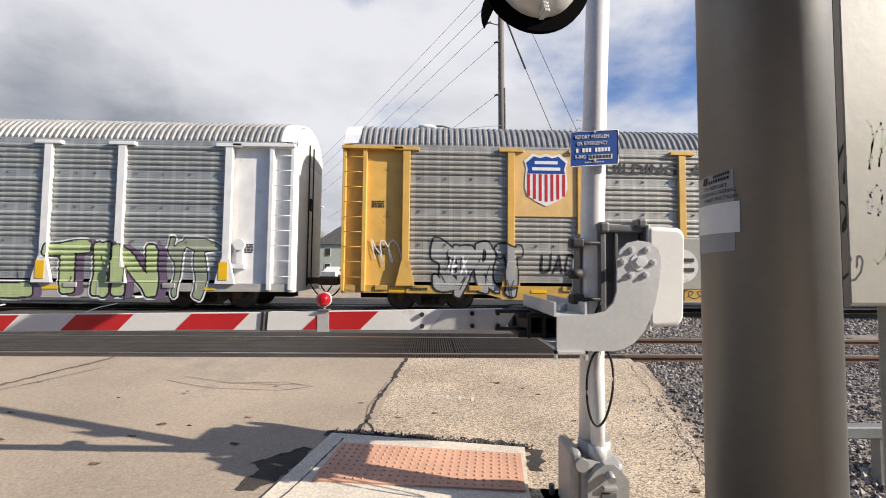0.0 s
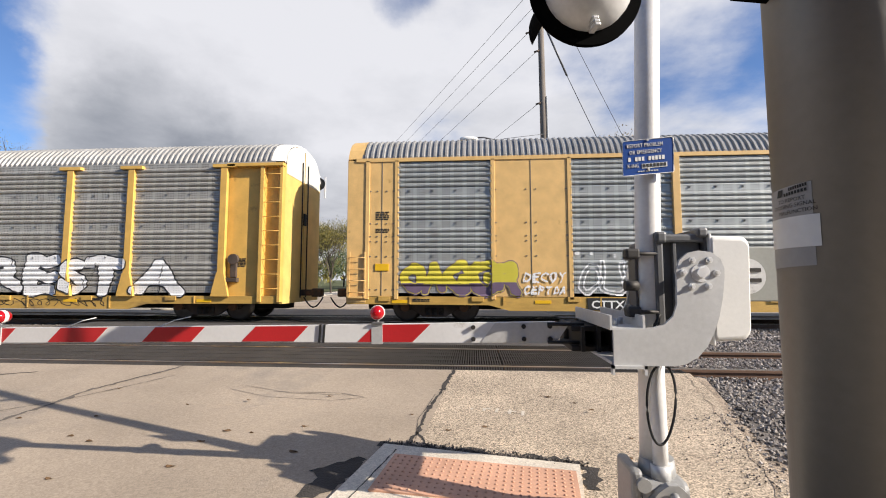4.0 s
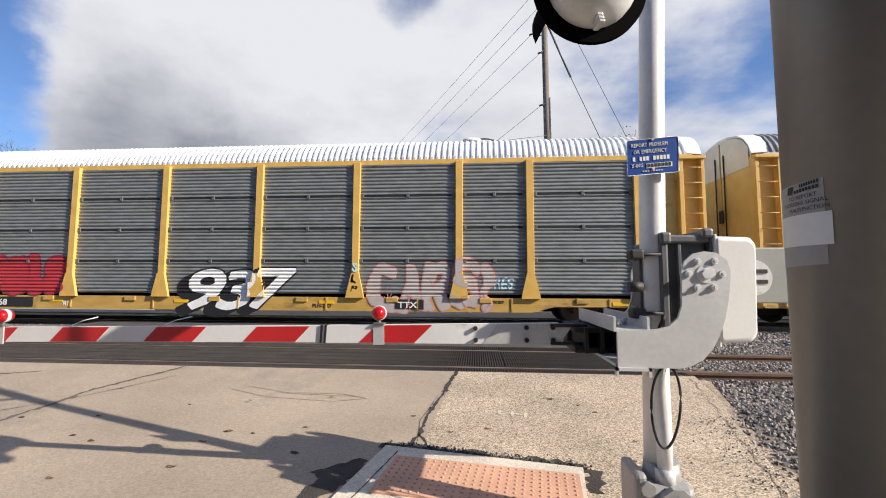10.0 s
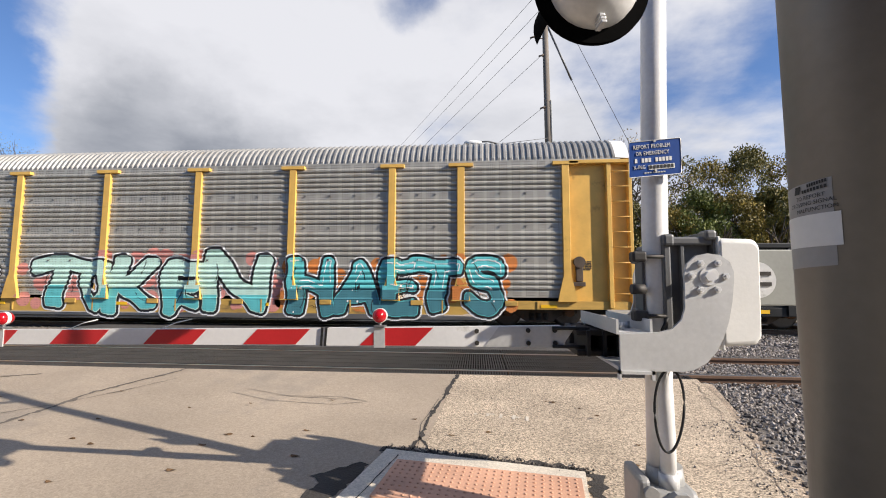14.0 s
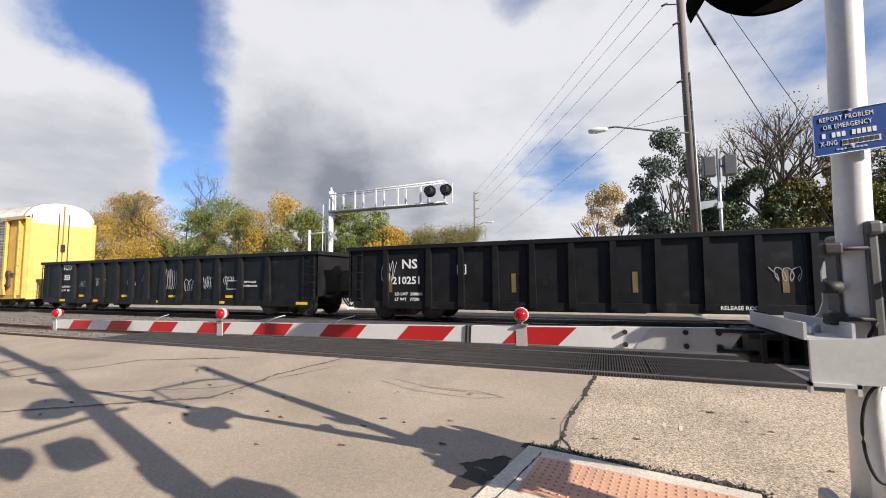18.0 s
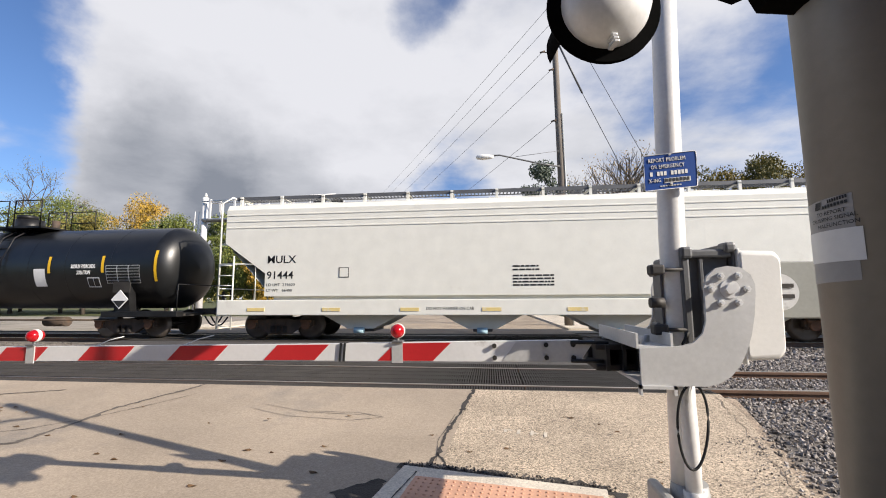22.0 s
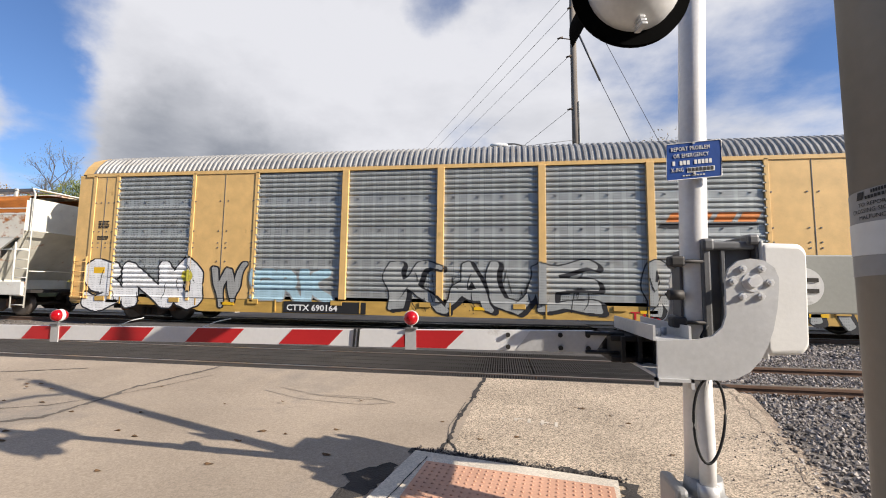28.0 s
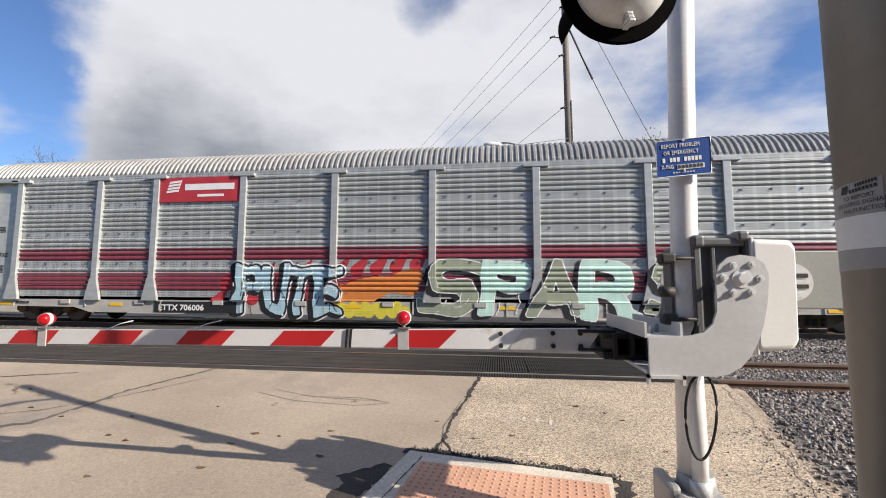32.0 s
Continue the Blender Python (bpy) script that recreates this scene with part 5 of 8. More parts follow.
def rack_b(label, paint, sheet_mat, roof_mat, right_door):
    """A rack car with smooth riveted corner bays and slim posts."""
    length = 27.72
    car = thing("autorack_car", label, "railway car", "cars of the train")
    RACK_STYLE[car.name] = "b"
    key = (length, roof_mat.name)
    if key not in ROOFS:
        ROOFS[key] = roof_mesh(length, roof_mat)
    part("roof", ROOFS[key], None, car, "arched corrugated sheet roof")
    flatcar(car, length, paint)
    for a, b in GREY_B:
        part("side_sheet", side_sheet(a + 0.04, b - 0.04, "perforated").mesh("side_sheet", sheet_mat), None, car, "ribbed perforated side sheet")
        bolts(car, a, b, [ROW0 + ROWH * r + 0.10 for r in (1, 2, 3)], ALU_DARK)
        clip = Shape()
        for x in (a + 0.03, b - 0.03):
            for i in range(17):
                z = ROW0 + 0.1 + i * 0.225
                clip.box(x - 0.045, x + 0.045, -1.60, -1.56, z - 0.02, z + 0.02)
        tagged(part("clip", clip, GALV_NEW, car, "bright panel clips"), kind="stuff")
    for x in (9.46, 12.40, 15.32, 18.24):
        post(car, x, paint, False, False)
    for a, b in PANEL_B:
        p = part("smooth_panel", Shape().box(a, b, -1.575, -1.53, 0.80, 4.80, 0.008), paint, car, "smooth riveted panel")
        rv = Shape()
        mid = (a + b) / 2
        rv.box(mid - 0.008, mid + 0.008, -1.584, -1.575, 0.82, 4.78)
        for z in [ROW0 + ROWH * r + 0.1 for r in range(4)] + [2.4, 2.55]:
            for x in [a + 0.12, mid - 0.14, mid + 0.14, b - 0.12]:
                rv.tube((x, -1.57, z), (x, -1.592, z), 0.022, 6)
        tagged(part("rivet", rv, ALU_DARK, p), kind="stuff")
        for x in (a + 0.03, b - 0.03):
            part("edge_post", Shape().box(x - 0.06, x + 0.06, -1.60, -1.53, 0.72, 4.82, 0.01), paint, car)
    for x, d in ((0, -1), (length, 1)):
        a, b = sorted((x - 0.04 * d, x - 0.62 * d))
        part("corner_panel", Shape().box(a, b, -1.57, -1.52, 0.62, 4.84, 0.01), paint, car)
        part("corner_bracket", Shape().box(a + 0.08, b - 0.08, -1.66, -1.57, 0.75, 0.80), paint, car)
        ladder(car, a + 0.1, b - 0.02, -1.62, 0.75, 2.1, paint, 4)
        part("warning_plate", Shape().box(x - 1.1 * d - 0.2, x - 1.1 * d + 0.2, -1.6, -1.576, 1.55, 1.75), YELLOW_NEW, car, "yellow warning plate")
        bars(x - 1.1 * d - 0.2, 3.25, -1.58, 5, 0.4, 0.035, INK, car)
        bars(x - 1.1 * d - 0.2, 2.75, -1.58, 3, 0.4, 0.03, INK, car)
        end_cap(car, x, d, paint, paint if d < 0 else right_door, RUBBER)
    part("top_rail", Shape().box(0.3, length - 0.3, -1.60, -1.48, 4.78, 4.89), paint, car)
    part("far_wall", Shape().box(0.3, length - 0.3, 1.5, 1.54, 0.8, 4.88), sheet_mat, car)
    return car


def shield(car, cx, cz, w, h):
    """A heraldic shield, blue above and striped red and white below."""
    def outline(k):
        pts = []
        hw, hh = w / 2 * k, h / 2 * k
        for x, z in ((-0.62, 1), (-0.3, 0.92), (0, 1), (0.3, 0.92), (0.62, 1), (1.0, 0.72), (0.9, 0.45), (0.95, 0.1), (0.97, -0.3), (0.85, -0.6), (0.5, -0.8), (0, -1), (-0.5, -0.8), (-0.85, -0.6), (-0.97, -0.3), (-0.95, 0.1), (-0.9, 0.45), (-1.0, 0.72)):
            pts.append((cx + x * hw, cz + z * hh))
        return pts
    y = -1.60
    sh = part("shield", Shape().plate(outline(1.0), y - 0.004, y), LETTER, car, "blue, red and white painted shield")
    top = [(x, max(z, cz + 0.12 * h)) for x, z in outline(0.9)]
    part("shield_field", Shape().plate(top, y - 0.009, y - 0.005), SIGN_BLUE, sh)
    st = Shape()
    for i in range(7):
        xa = cx - w * 0.43 + i * w * 0.86 / 6.5
        xb = xa + w * 0.066
        m = abs((xa + xb) / 2 - cx) / (w * 0.5)
        zb = cz - h * 0.43 + h * 0.16 * m * m + 0.03
        st.box(xa, xb, y - 0.008, y - 0.005, zb, cz + 0.11 * h)
    part("stripe", st, GATE_RED, sh)
    br = Shape()
    br.box(cx - w * 0.26, cx + w * 0.26, y - 0.013, y - 0.010, cz + 0.30 * h, cz + 0.36 * h)
    br.box(cx - w * 0.32, cx + w * 0.32, y - 0.013, y - 0.010, cz + 0.18 * h, cz + 0.24 * h)
    part("lettering", br, LETTER, sh)


def orange_mark(car):
    """Four slanted orange blocks over a dark tapered underline."""
    for k in range(4):
        x = 18.62 + 0.6 * k
        o = [(x, 3.10), (x + 0.46, 3.10), (x + 0.62, 3.36), (x + 0.16, 3.36)]
        paint_on("stripe_mark", o, SPRAYED["orange"], car, side_y, 0.004, "orange slanted painted block")
    paint_on("stripe_mark", [(18.4, 2.94), (18.75, 2.92), (20.95, 3.0), (20.95, 3.06), (18.5, 3.06)], SPRAYED["black"], car, side_y, 0.004, "dark tapered underline")


TRAIN_Y = 13.55
CARS = []


def enlist(car, left):
    CARS.append((car, left))
    return car


# 1: white rack ahead, with pale green sprayed forms along its foot
c = enlist(rack_t("white autorack car with grey ribbed sides and pale green graffiti", 28.9, WHITE, PERF, ROOF_GREY, end_paint=WHITE, door=WHITE), -3.87 - 28.9)
piece(c, [("L", 19.5, 21.75), ("T", 22.05, 23.3), ("I", 23.35, 23.85), ("N", 23.9, 25.15)], 0.44, 1.95, "lime", "black", halo="white", drop=(0.22, -0.02), drop_tone="violet", seed=11, fat=0.09, cuts=1)
piece(c, [("Y", 25.35, 26.0), ("T", 25.9, 26.85)], 0.46, 2.1, "sage", "black", halo="white", seed=12, fat=0.05, wob=0.16, edge=0.03)
for x in (27.0, 22.0):
    part("reflector", Shape().box(x - 0.12, x + 0.12, -1.67, -1.657, 0.9, 1.4), YELLOW_NEW, c)
# 2: yellow rack with the shield panel
c = enlist(rack_t("yellow autorack car with weathered grey ribbed sides and white graffiti", 28.9, YELLOW, PERF_WARM, ROOF_GREY), -2.53)
part("sign_panel", Shape().box(5.02, 6.84, -1.59, -1.535, 2.82, 4.76, 0.008), YELLOW_PALE, c, "smooth yellow sign panel")
shield(c, 5.93, 3.9, 1.3, 1.55)
words("BUILDING", 0.44, INK, c, pose(7.35, -1.586, 4.12), stretch=1.25)
words("AMERICA", 0.44, INK, c, pose(10.25, -1.586, 4.12), stretch=1.25)
piece(c, [("S", 2.65, 3.3), ("P", 3.3, 3.95), ("R", 3.9, 4.6), ("T", 4.5, 5.25)], 0.6, 2.0, "grey", "black", seed=20, fat=0.07, wob=0.18, edge=0.05, cuts=3)
tag(c, "NEX", 2.95, 3.7, 1.1, 1.65, "white", 26)
tag(c, "UADE", 5.75, 7.25, 1.12, 1.75, "black", 27, 0.012)
tag(c, "OSR", 7.3, 8.45, 1.92, 2.34, "white", 28, 0.024)
tag(c, "MEXICO", 7.35, 8.4, 1.2, 1.42, "white", 29)
tag(c, "HRKNGS", 7.3, 8.42, 0.94, 1.16, "white", 30)
piece(c, [("N", 8.5, 9.25), ("I", 9.2, 9.55), ("O", 9.55, 10.2), ("S", 10.15, 10.9), ("N", 10.85, 11.95)], 0.92, 2.0, "white", "black", halo="white", drop=(0.05, -0.09), seed=21, fat=0.07, slant=0.15, wob=0.14, cuts=4)
piece(c, [("T", 13.15, 14.1), ("N", 14.0, 14.9), ("A", 14.85, 15.8)], 0.82, 2.1, "grey", "black", seed=22, fat=0.07, wob=0.22, shine="white", slant=0.1, cuts=4)
piece(c, [("E", 16.1, 16.95), ("O", 16.85, 17.75), ("N", 17.65, 18.85)], 0.82, 2.0, "grey", "black", seed=23, fat=0.06, wob=0.2, shine="white", cuts=4)
piece(c, [("R", 19.35, 20.6), ("E", 20.65, 21.85), ("S", 21.9, 22.75), ("T", 22.65, 24.0), ("A", 24.2, 25.9)], 0.82, 2.0, "white", "black", seed=24, fat=0.1, wob=0.1, edge=0.04, cuts=2)
tag(c, "KIEN MEH", 17.6, 18.5, 1.86, 2.06, "black", 31)
scrawl(c, 0.9, 1.3, 0.75, 0.9, "white", 25, flat_side(-1.49), 0.03, 3)
for k in range(9):
    scrawl(c, 9.6 + 1.55 * k, 0.47, 1.35, 0.26, "black", 400 + k, flat_side(-1.544), 0.02, 5)
words("ETTX 701020", 0.24, LETTER, c, pose(7.0, -1.566, 0.50), stretch=1.1)
# 3: yellow rack with smooth corner bays
c = enlist(rack_b("faded yellow autorack car with smooth corner bays and yellow graffiti", YELLOW_PALE, PERF, ROOF_GREY, END_PALE), 28.3)
piece(c, [("O", 1.7, 2.4), ("A", 2.3, 3.0), ("G", 2.9, 3.65), ("G", 3.6, 4.4), ("R", 4.35, 5.15)], 0.86, 1.85, "acid", "violet", seed=31, fat=0.1, wob=0.1, edge=0.022, second="violet")
tag(c, "DECOY", 5.2, 6.4, 1.2, 1.5, "white", 32, 0.012)
tag(c, "CEPTOA", 5.2, 6.4, 0.86, 1.12, "white", 33, 0.012)
piece(c, [("O", 6.75, 7.4), ("U", 7.35, 8.0), ("C", 7.95, 8.6), ("S", 8.5, 9.2)], 0.9, 1.75, None, "white", seed=34, fat=0.0, wob=0.1, edge=0.022)
piece(c, [("A", 9.5, 10.2), ("N", 10.1, 10.8)], 0.9, 1.9, None, "tan", seed=35, fat=0.0, wob=0.12, edge=0.03)
spray("spot", [(6.7 + 0.47 * k + 0.1 * math.sin(4 * k), 1.95 + 0.08 * math.cos(7 * k), 0.07 + 0.025 * math.sin(5 * k)) for k in range(9)], SPRAYED["white"], c, 0.012)
tag(c, "CLEL", 10.8, 11.5, 1.2, 1.75, "white", 36)
tag(c, "KOSK", 11.6, 12.3, 1.15, 1.5, "white", 37)
piece(c, [("N", 12.8, 13.7), ("E", 13.7, 14.5), ("C", 14.5, 15.3), ("U", 15.4, 16.3)], 0.75, 1.95, None, "tan", seed=38, fat=0.0, wob=0.1, edge=0.028)
tag(c, "TTX", 16.65, 17.3, 1.75, 2.05, "black", 39, 0.03)
tag(c, "MEXICO", 16.6, 17.45, 1.42, 1.66, "black", 40, 0.018)
piece(c, [("A", 17.5, 18.65), ("R", 18.9, 20.0), ("C", 20.45, 21.4)], 0.44, 1.9, "zinc", "white", halo="tan", drop=(-0.16, -0.05), seed=35, fat=0.04, wob=0.02, edge=0.035)
piece(c, [("K", 21.75, 22.7)], 0.46, 1.95, "acid", "black", drop=(0.16, -0.05), seed=36, fat=0.05, wob=0.02, edge=0.03)
tag(c, "ANIX", 22.8, 23.6, 0.85, 1.4, "black", 41, 0.02)
tag(c, "JPEKUC", 24.2, 25.3, 1.2, 1.5, "sky", 42, 0.014)
part("number_plate_board", Shape().box(6.95, 10.15, -1.577, -1.565, 0.43, 0.77), INK, c, "black board with white lettering")
words("CTTX 690264", 0.3, LETTER, c, pose(7.05, -1.582, 0.49), stretch=1.15)
words("TTX", 0.26, GATE_RED, c, pose(18.3, -1.582, 0.48), stretch=1.3)
orange_mark(c)
# 4: yellow rack with fine ribs, a white roof and the shield panel
c = enlist(rack_t("yellow autorack car with white roof and fine-ribbed grey sides", 28.9, YELLOW, GALV, ROOF_WHITE, style="fine", heads=False), 57.85)
part("sign_panel", Shape().box(5.02, 6.84, -1.59, -1.535, 2.78, 4.76, 0.008), YELLOW_PALE, c, "smooth yellow sign panel")
shield(c, 5.93, 3.98, 0.9, 1.05)
words("BUILDING AMERICA", 0.19, INK, c, pose(5.05, -1.592, 3.05), stretch=1.0)
spray("stroke", [(5.15 + 0.34 * math.cos(t), 1.5 + 0.5 * math.sin(t), 0.045) for t in [1.0 + 0.09 * k for k in range(48)]], PAINT["red"], c, 0.006)
piece(c, [("G", 5.95, 6.9)], 0.9, 2.0, "red", seed=41, fat=0.14, wob=0.05)
piece(c, [("A", 7.2, 7.95), ("N", 7.8, 8.5), ("L", 8.5, 9.05), ("E", 9.05, 9.85)], 0.86, 2.05, "red", "maroon", seed=42, fat=0.16, wob=0.08, edge=0.05)
piece(c, [("9", 13.75, 14.95), ("3", 14.9, 15.9), ("7", 15.85, 17.0)], 0.42, 1.62, "white", "black", drop=(-0.34, -0.16), seed=43, fat=0.05, slant=0.35, wob=0.02, edge=0.05)
piece(c, [("C", 19.3, 20.3), ("A", 20.25, 21.1), ("R", 21.0, 21.85), ("S", 21.8, 22.6), ("!", 22.65, 23.05)], 0.45, 1.85, "blush", "pink", seed=44, fat=0.07, wob=0.14, edge=0.03, cuts=3)
tag(c, "S", 18.88, 19.08, 1.55, 1.8, "mint", 45, 0.014)
tag(c, "L", 18.88, 19.08, 1.2, 1.45, "mint", 46, 0.014)
tag(c, "P", 18.88, 19.08, 0.95, 1.15, "mint", 47, 0.014)
tag(c, "RES", 23.05, 23.6, 1.05, 1.4, "sky", 48)
part("number_plate_board", Shape().box(20.15, 21.0, -1.577, -1.565, 0.46, 0.75), INK, c, "black board with white lettering")
words("TTX", 0.24, LETTER, c, pose(20.25, -1.582, 0.51), stretch=1.2)
words("PLH-21D", 0.15, INK, c, pose(17.7, -1.566, 0.5))
part("number_plate_board", Shape().box(6.0, 8.75, -1.575, -1.561, 0.45, 0.75), INK, c, "black board with white lettering")
words("ETTX  854168", 0.26, LETTER, c, pose(6.1, -1.58, 0.50), stretch=1.15)
words("R1", 0.2, LETTER, c, pose(9.75, -1.566, 0.5))
# 5: yellow rack with brownish ribbed sides and a long painted piece
c = enlist(rack_t("yellow autorack car with brownish ribbed sides, blue and mint graffiti", 28.9, YELLOW, PERF_WARM, ROOF_GREY), 88.05)
part("stripe_mark", Shape().box(7.45, 9.3, -1.59, -1.562, 2.92, 2.99), YELLOW_NEW, c)
for k, x in enumerate((7.5, 8.13, 8.76)):
    o = [(x + 0.06, 3.1), (x + 0.44, 3.1), (x + 0.52, 3.2), (x + 0.52, 3.55), (x + 0.44, 3.65), (x + 0.06, 3.65), (x, 3.55), (x, 3.2)]
    part("stripe_mark", Shape().plate(o, -1.592, -1.562), YELLOW_NEW, c, "bold yellow painted mark")
piece(c, [("S", 1.95, 3.95), ("I", 3.95, 4.65), ("R", 4.65, 6.25), ("E", 6.15, 7.5, "violet"), ("S", 7.45, 9.7)], 0.48, 2.0, "navy", "white", halo="black", second=None, seed=51, fat=0.13, wob=0.16, shine="sky", edge=0.04, cuts=3)
piece(c, [("T", 10.5, 12.6), ("O", 12.3, 13.35), ("K", 13.2, 15.0), ("E", 14.95, 16.3), ("N", 16.2, 18.4)], 0.38, 2.08, "mint", "black", halo="white", back="pink", second="aqua", seed=52, fat=0.12, wob=0.15, edge=0.075, slant=0.08, cuts=2)
piece(c, [("H", 18.9, 20.35), ("A", 20.3, 21.75), ("E", 21.7, 22.85), ("T", 22.6, 24.15), ("S", 24.15, 25.3)], 0.38, 2.02, "aqua", "black", halo="white", back="orange", second="teal", seed=53, fat=0.11, wob=0.13, edge=0.07, shine="white", cuts=3)
part("number_plate_board", Shape().box(6.6, 9.6, -1.577, -1.565, 0.42, 0.78), INK, c, "black board with white lettering")
words("ETTX 711882", 0.26, LETTER, c, pose(7.0, -1.582, 0.48), stretch=1.05)
words("T 9644", 0.16, INK, c, pose(0.95, -1.475, 1.9))


def gondola(label, length, top, paint, ribs, strips=True):
    """An open gondola: side posts, top chord, sloping bogies, ladders."""
    car = thing("gondola_car", label, "railway car", "cars of the train")
    s = Shape()
    part("side", Shape().box(0.12, length - 0.12, -1.44, -1.40, 0.62, top - 0.05), paint, car, "flat steel side")
    part("side", Shape().box(0.12, length - 0.12, 1.40, 1.44, 0.62, top - 0.05), paint, car, "flat steel side")
    for x in (0.10, length - 0.16):
        part("end_wall", Shape().box(x, x + 0.06, -1.44, 1.44, 0.8, top - 0.05), paint, car)
    part("floor", Shape().box(0.2, length - 0.2, -1.4, 1.4, 0.75, 0.82), UNDER, car)
    for y in (-1.55, 1.37):
        part("top_chord", Shape().box(0.0, length, y, y + 0.18, top - 0.14, top, 0.02), paint, car)
    for x in (0.0, length - 0.16):
        part("end_chord", Shape().box(x, x + 0.16, -1.37, 1.37, top - 0.14, top, 0.02), paint, car)
    part("side_sill", Shape().box(0.3, length - 0.3, -1.50, -1.44, 0.42, 0.66, 0.01), paint, car)
    for x in ribs:
        o = [(x - 0.16, 0.44), (x + 0.16, 0.44), (x + 0.16, 0.66), (x + 0.07, top - 0.14), (x - 0.07, top - 0.14), (x - 0.16, 0.66)] if strips else [(x - 0.10, 0.5), (x + 0.10, 0.5), (x + 0.075, top - 0.14), (x - 0.075, top - 0.14)]
        part("side_post", Shape().plate(o, -1.55, -1.44), paint, car)
    for k, (a, b) in enumerate(zip(ribs, ribs[1:])):
        if strips and k % 3 == 1:
            part("reflector", Shape().box((a + b) / 2 - 0.2, (a + b) / 2 + 0.2, -1.452, -1.441, 0.72, 0.82), YELLOW_NEW, car, "yellow reflective strip")
    for x0 in (0.12, length - 0.72):
        ladder(car, x0, x0 + 0.5, -1.5, 0.6, top - 0.15, paint, 6)
    for x in (2.0, length - 2.0):
        truck(car, x, True)
    part("centre_sill", Shape().box(0.3, length - 0.3, -0.3, 0.3, 0.45, 0.76), UNDER, car)
    for x in (-0.35, length + 0.05):
        part("end_platform", Shape().box(x, x + 0.3, -1.2, 1.2, 0.75, 0.85), paint, car)
        part("brake_gear", Shape().tube((x + 0.15, -0.7, 1.7), (x + 0.15, -0.76, 1.7), 0.19, 16).box(x + 0.1, x + 0.2, -0.7, -0.55, 0.8, 1.9), IRON, car)
    for i in range(4):
        part("brake_rod", Shape().tube((length * 0.3 + i, -0.9, 0.38), (length * 0.3 + 1.2 + i, -0.9, 0.38), 0.025, 6), IRON, car)
    part("brake_cylinder", Shape().tube((length * 0.42, -0.8, 0.5), (length * 0.42 + 0.7, -0.8, 0.5), 0.14, 12), IRON, car)
    coupler(car, length)
    return car


c = enlist(gondola("black open gondola car with ribbed sides and faint tags", 17.0, 2.42, BLACK_CAR, [1.55, 2.72, 3.88, 4.9, 5.9, 6.92, 7.92, 8.95, 9.97, 11.0, 12.1, 13.3, 14.65]), 118.35)
words("TCTX", 0.33, LETTER, c, pose(1.74, -1.452, 2.0), stretch=0.86)
words("353", 0.34, LETTER, c, pose(1.84, -1.452, 1.52), stretch=0.95)
words("LD LMT 223900", 0.115, LETTER, c, pose(1.72, -1.452, 1.16))
words("LT WT   62100", 0.115, LETTER, c, pose(1.72, -1.452, 0.98))
part("stencil_box", Shape().box(12.55, 13.1, -1.452, -1.441, 1.05, 1.4), LETTER, c)
part("stencil_box", Shape().box(12.58, 13.07, -1.456, -1.453, 1.08, 1.37), BLACK_CAR, c)
words("EMPTY LOAD", 0.1, LETTER, c, pose(13.45, -1.452, 1.3))
words("UP-AND BLOCK", 0.1, LETTER, c, pose(13.38, -1.452, 1.15))
for x, z, w, h, sd in ((3.75, 1.15, 0.5, 0.35, 1), (4.95, 1.2, 0.7, 0.4, 2), (7.2, 1.2, 0.5, 0.35, 3), (8.2, 1.4, 0.4, 0.3, 4), (9.65, 1.0, 0.75, 0.95, 5), (10.75, 0.95, 0.8, 0.55, 6), (11.85, 1.05, 0.5, 0.55, 7), (13.0, 1.2, 0.5, 0.4, 8)):
    scrawl(c, x - 0.6, z, w, h, "white" if sd != 1 else "grey", 60 + sd, flat_side(-1.435), 0.014, 4 + sd % 3)
for x in (1.6, 4.3, 8.6, 12.0, 16.0):
    part("reflector", Shape().box(x, x + 0.5, -1.512, -1.501, 0.5, 0.6), YELLOW_NEW, c)

RIBS_NS = [1.53] + [3.07 + 1.086 * i for i in range(11)] + [15.47]
c = enlist(gondola("black open gondola car with white stencilled lettering", 17.0, 2.48, BLACK_CAR, RIBS_NS, False), 136.5)
words("NS", 0.42, LETTER, c, pose(2.08, -1.452, 1.72), stretch=1.1)
words("210251", 0.335, LETTER, c, pose(1.74, -1.452, 1.22), stretch=1.05)
words("LD LMT  208800", 0.13, LETTER, c, pose(1.83, -1.452, 0.85), stretch=1.1)
words("LT WT   77200", 0.13, LETTER, c, pose(1.83, -1.452, 0.68), stretch=1.1)
part("stencil_box", Shape().box(4.0, 4.3, -1.452, -1.441, 1.5, 1.8), LETTER, c)
part("stencil_box", Shape().box(4.03, 4.27, -1.456, -1.453, 1.53, 1.77), BLACK_CAR, c)
words("RELEASE ROD", 0.13, LETTER, c, pose(10.9, -1.512, 0.53))
bars(13.9, 1.75, -1.452, 4, 0.5, 0.05, LETTER, c, gap=1.2)
part("stencil_box", Shape().box(13.9, 14.5, -1.452, -1.441, 0.85, 1.2), LETTER, c)
part("stencil_box", Shape().box(13.93, 14.47, -1.456, -1.453, 0.88, 1.17), BLACK_CAR, c)
words("3 INCH OF COMP SHOES", 0.09, LETTER, c, pose(15.3, -1.512, 0.55))
scrawl(c, 12.0, 1.2, 0.6, 0.4, "grey", 70, flat_side(-1.435), 0.02, 4)
scrawl(c, 1.35, 1.2, 0.5, 0.8, "white", 71, flat_side(-1.435), 0.015, 4)
for x in (1.6, 5.7, 8.95, 12.2):
    part("reflector", Shape().box(x, x + 0.13, -1.452, -1.441, 0.95, 1.5), OCHRE, c, "dirt-dulled reflective strip")
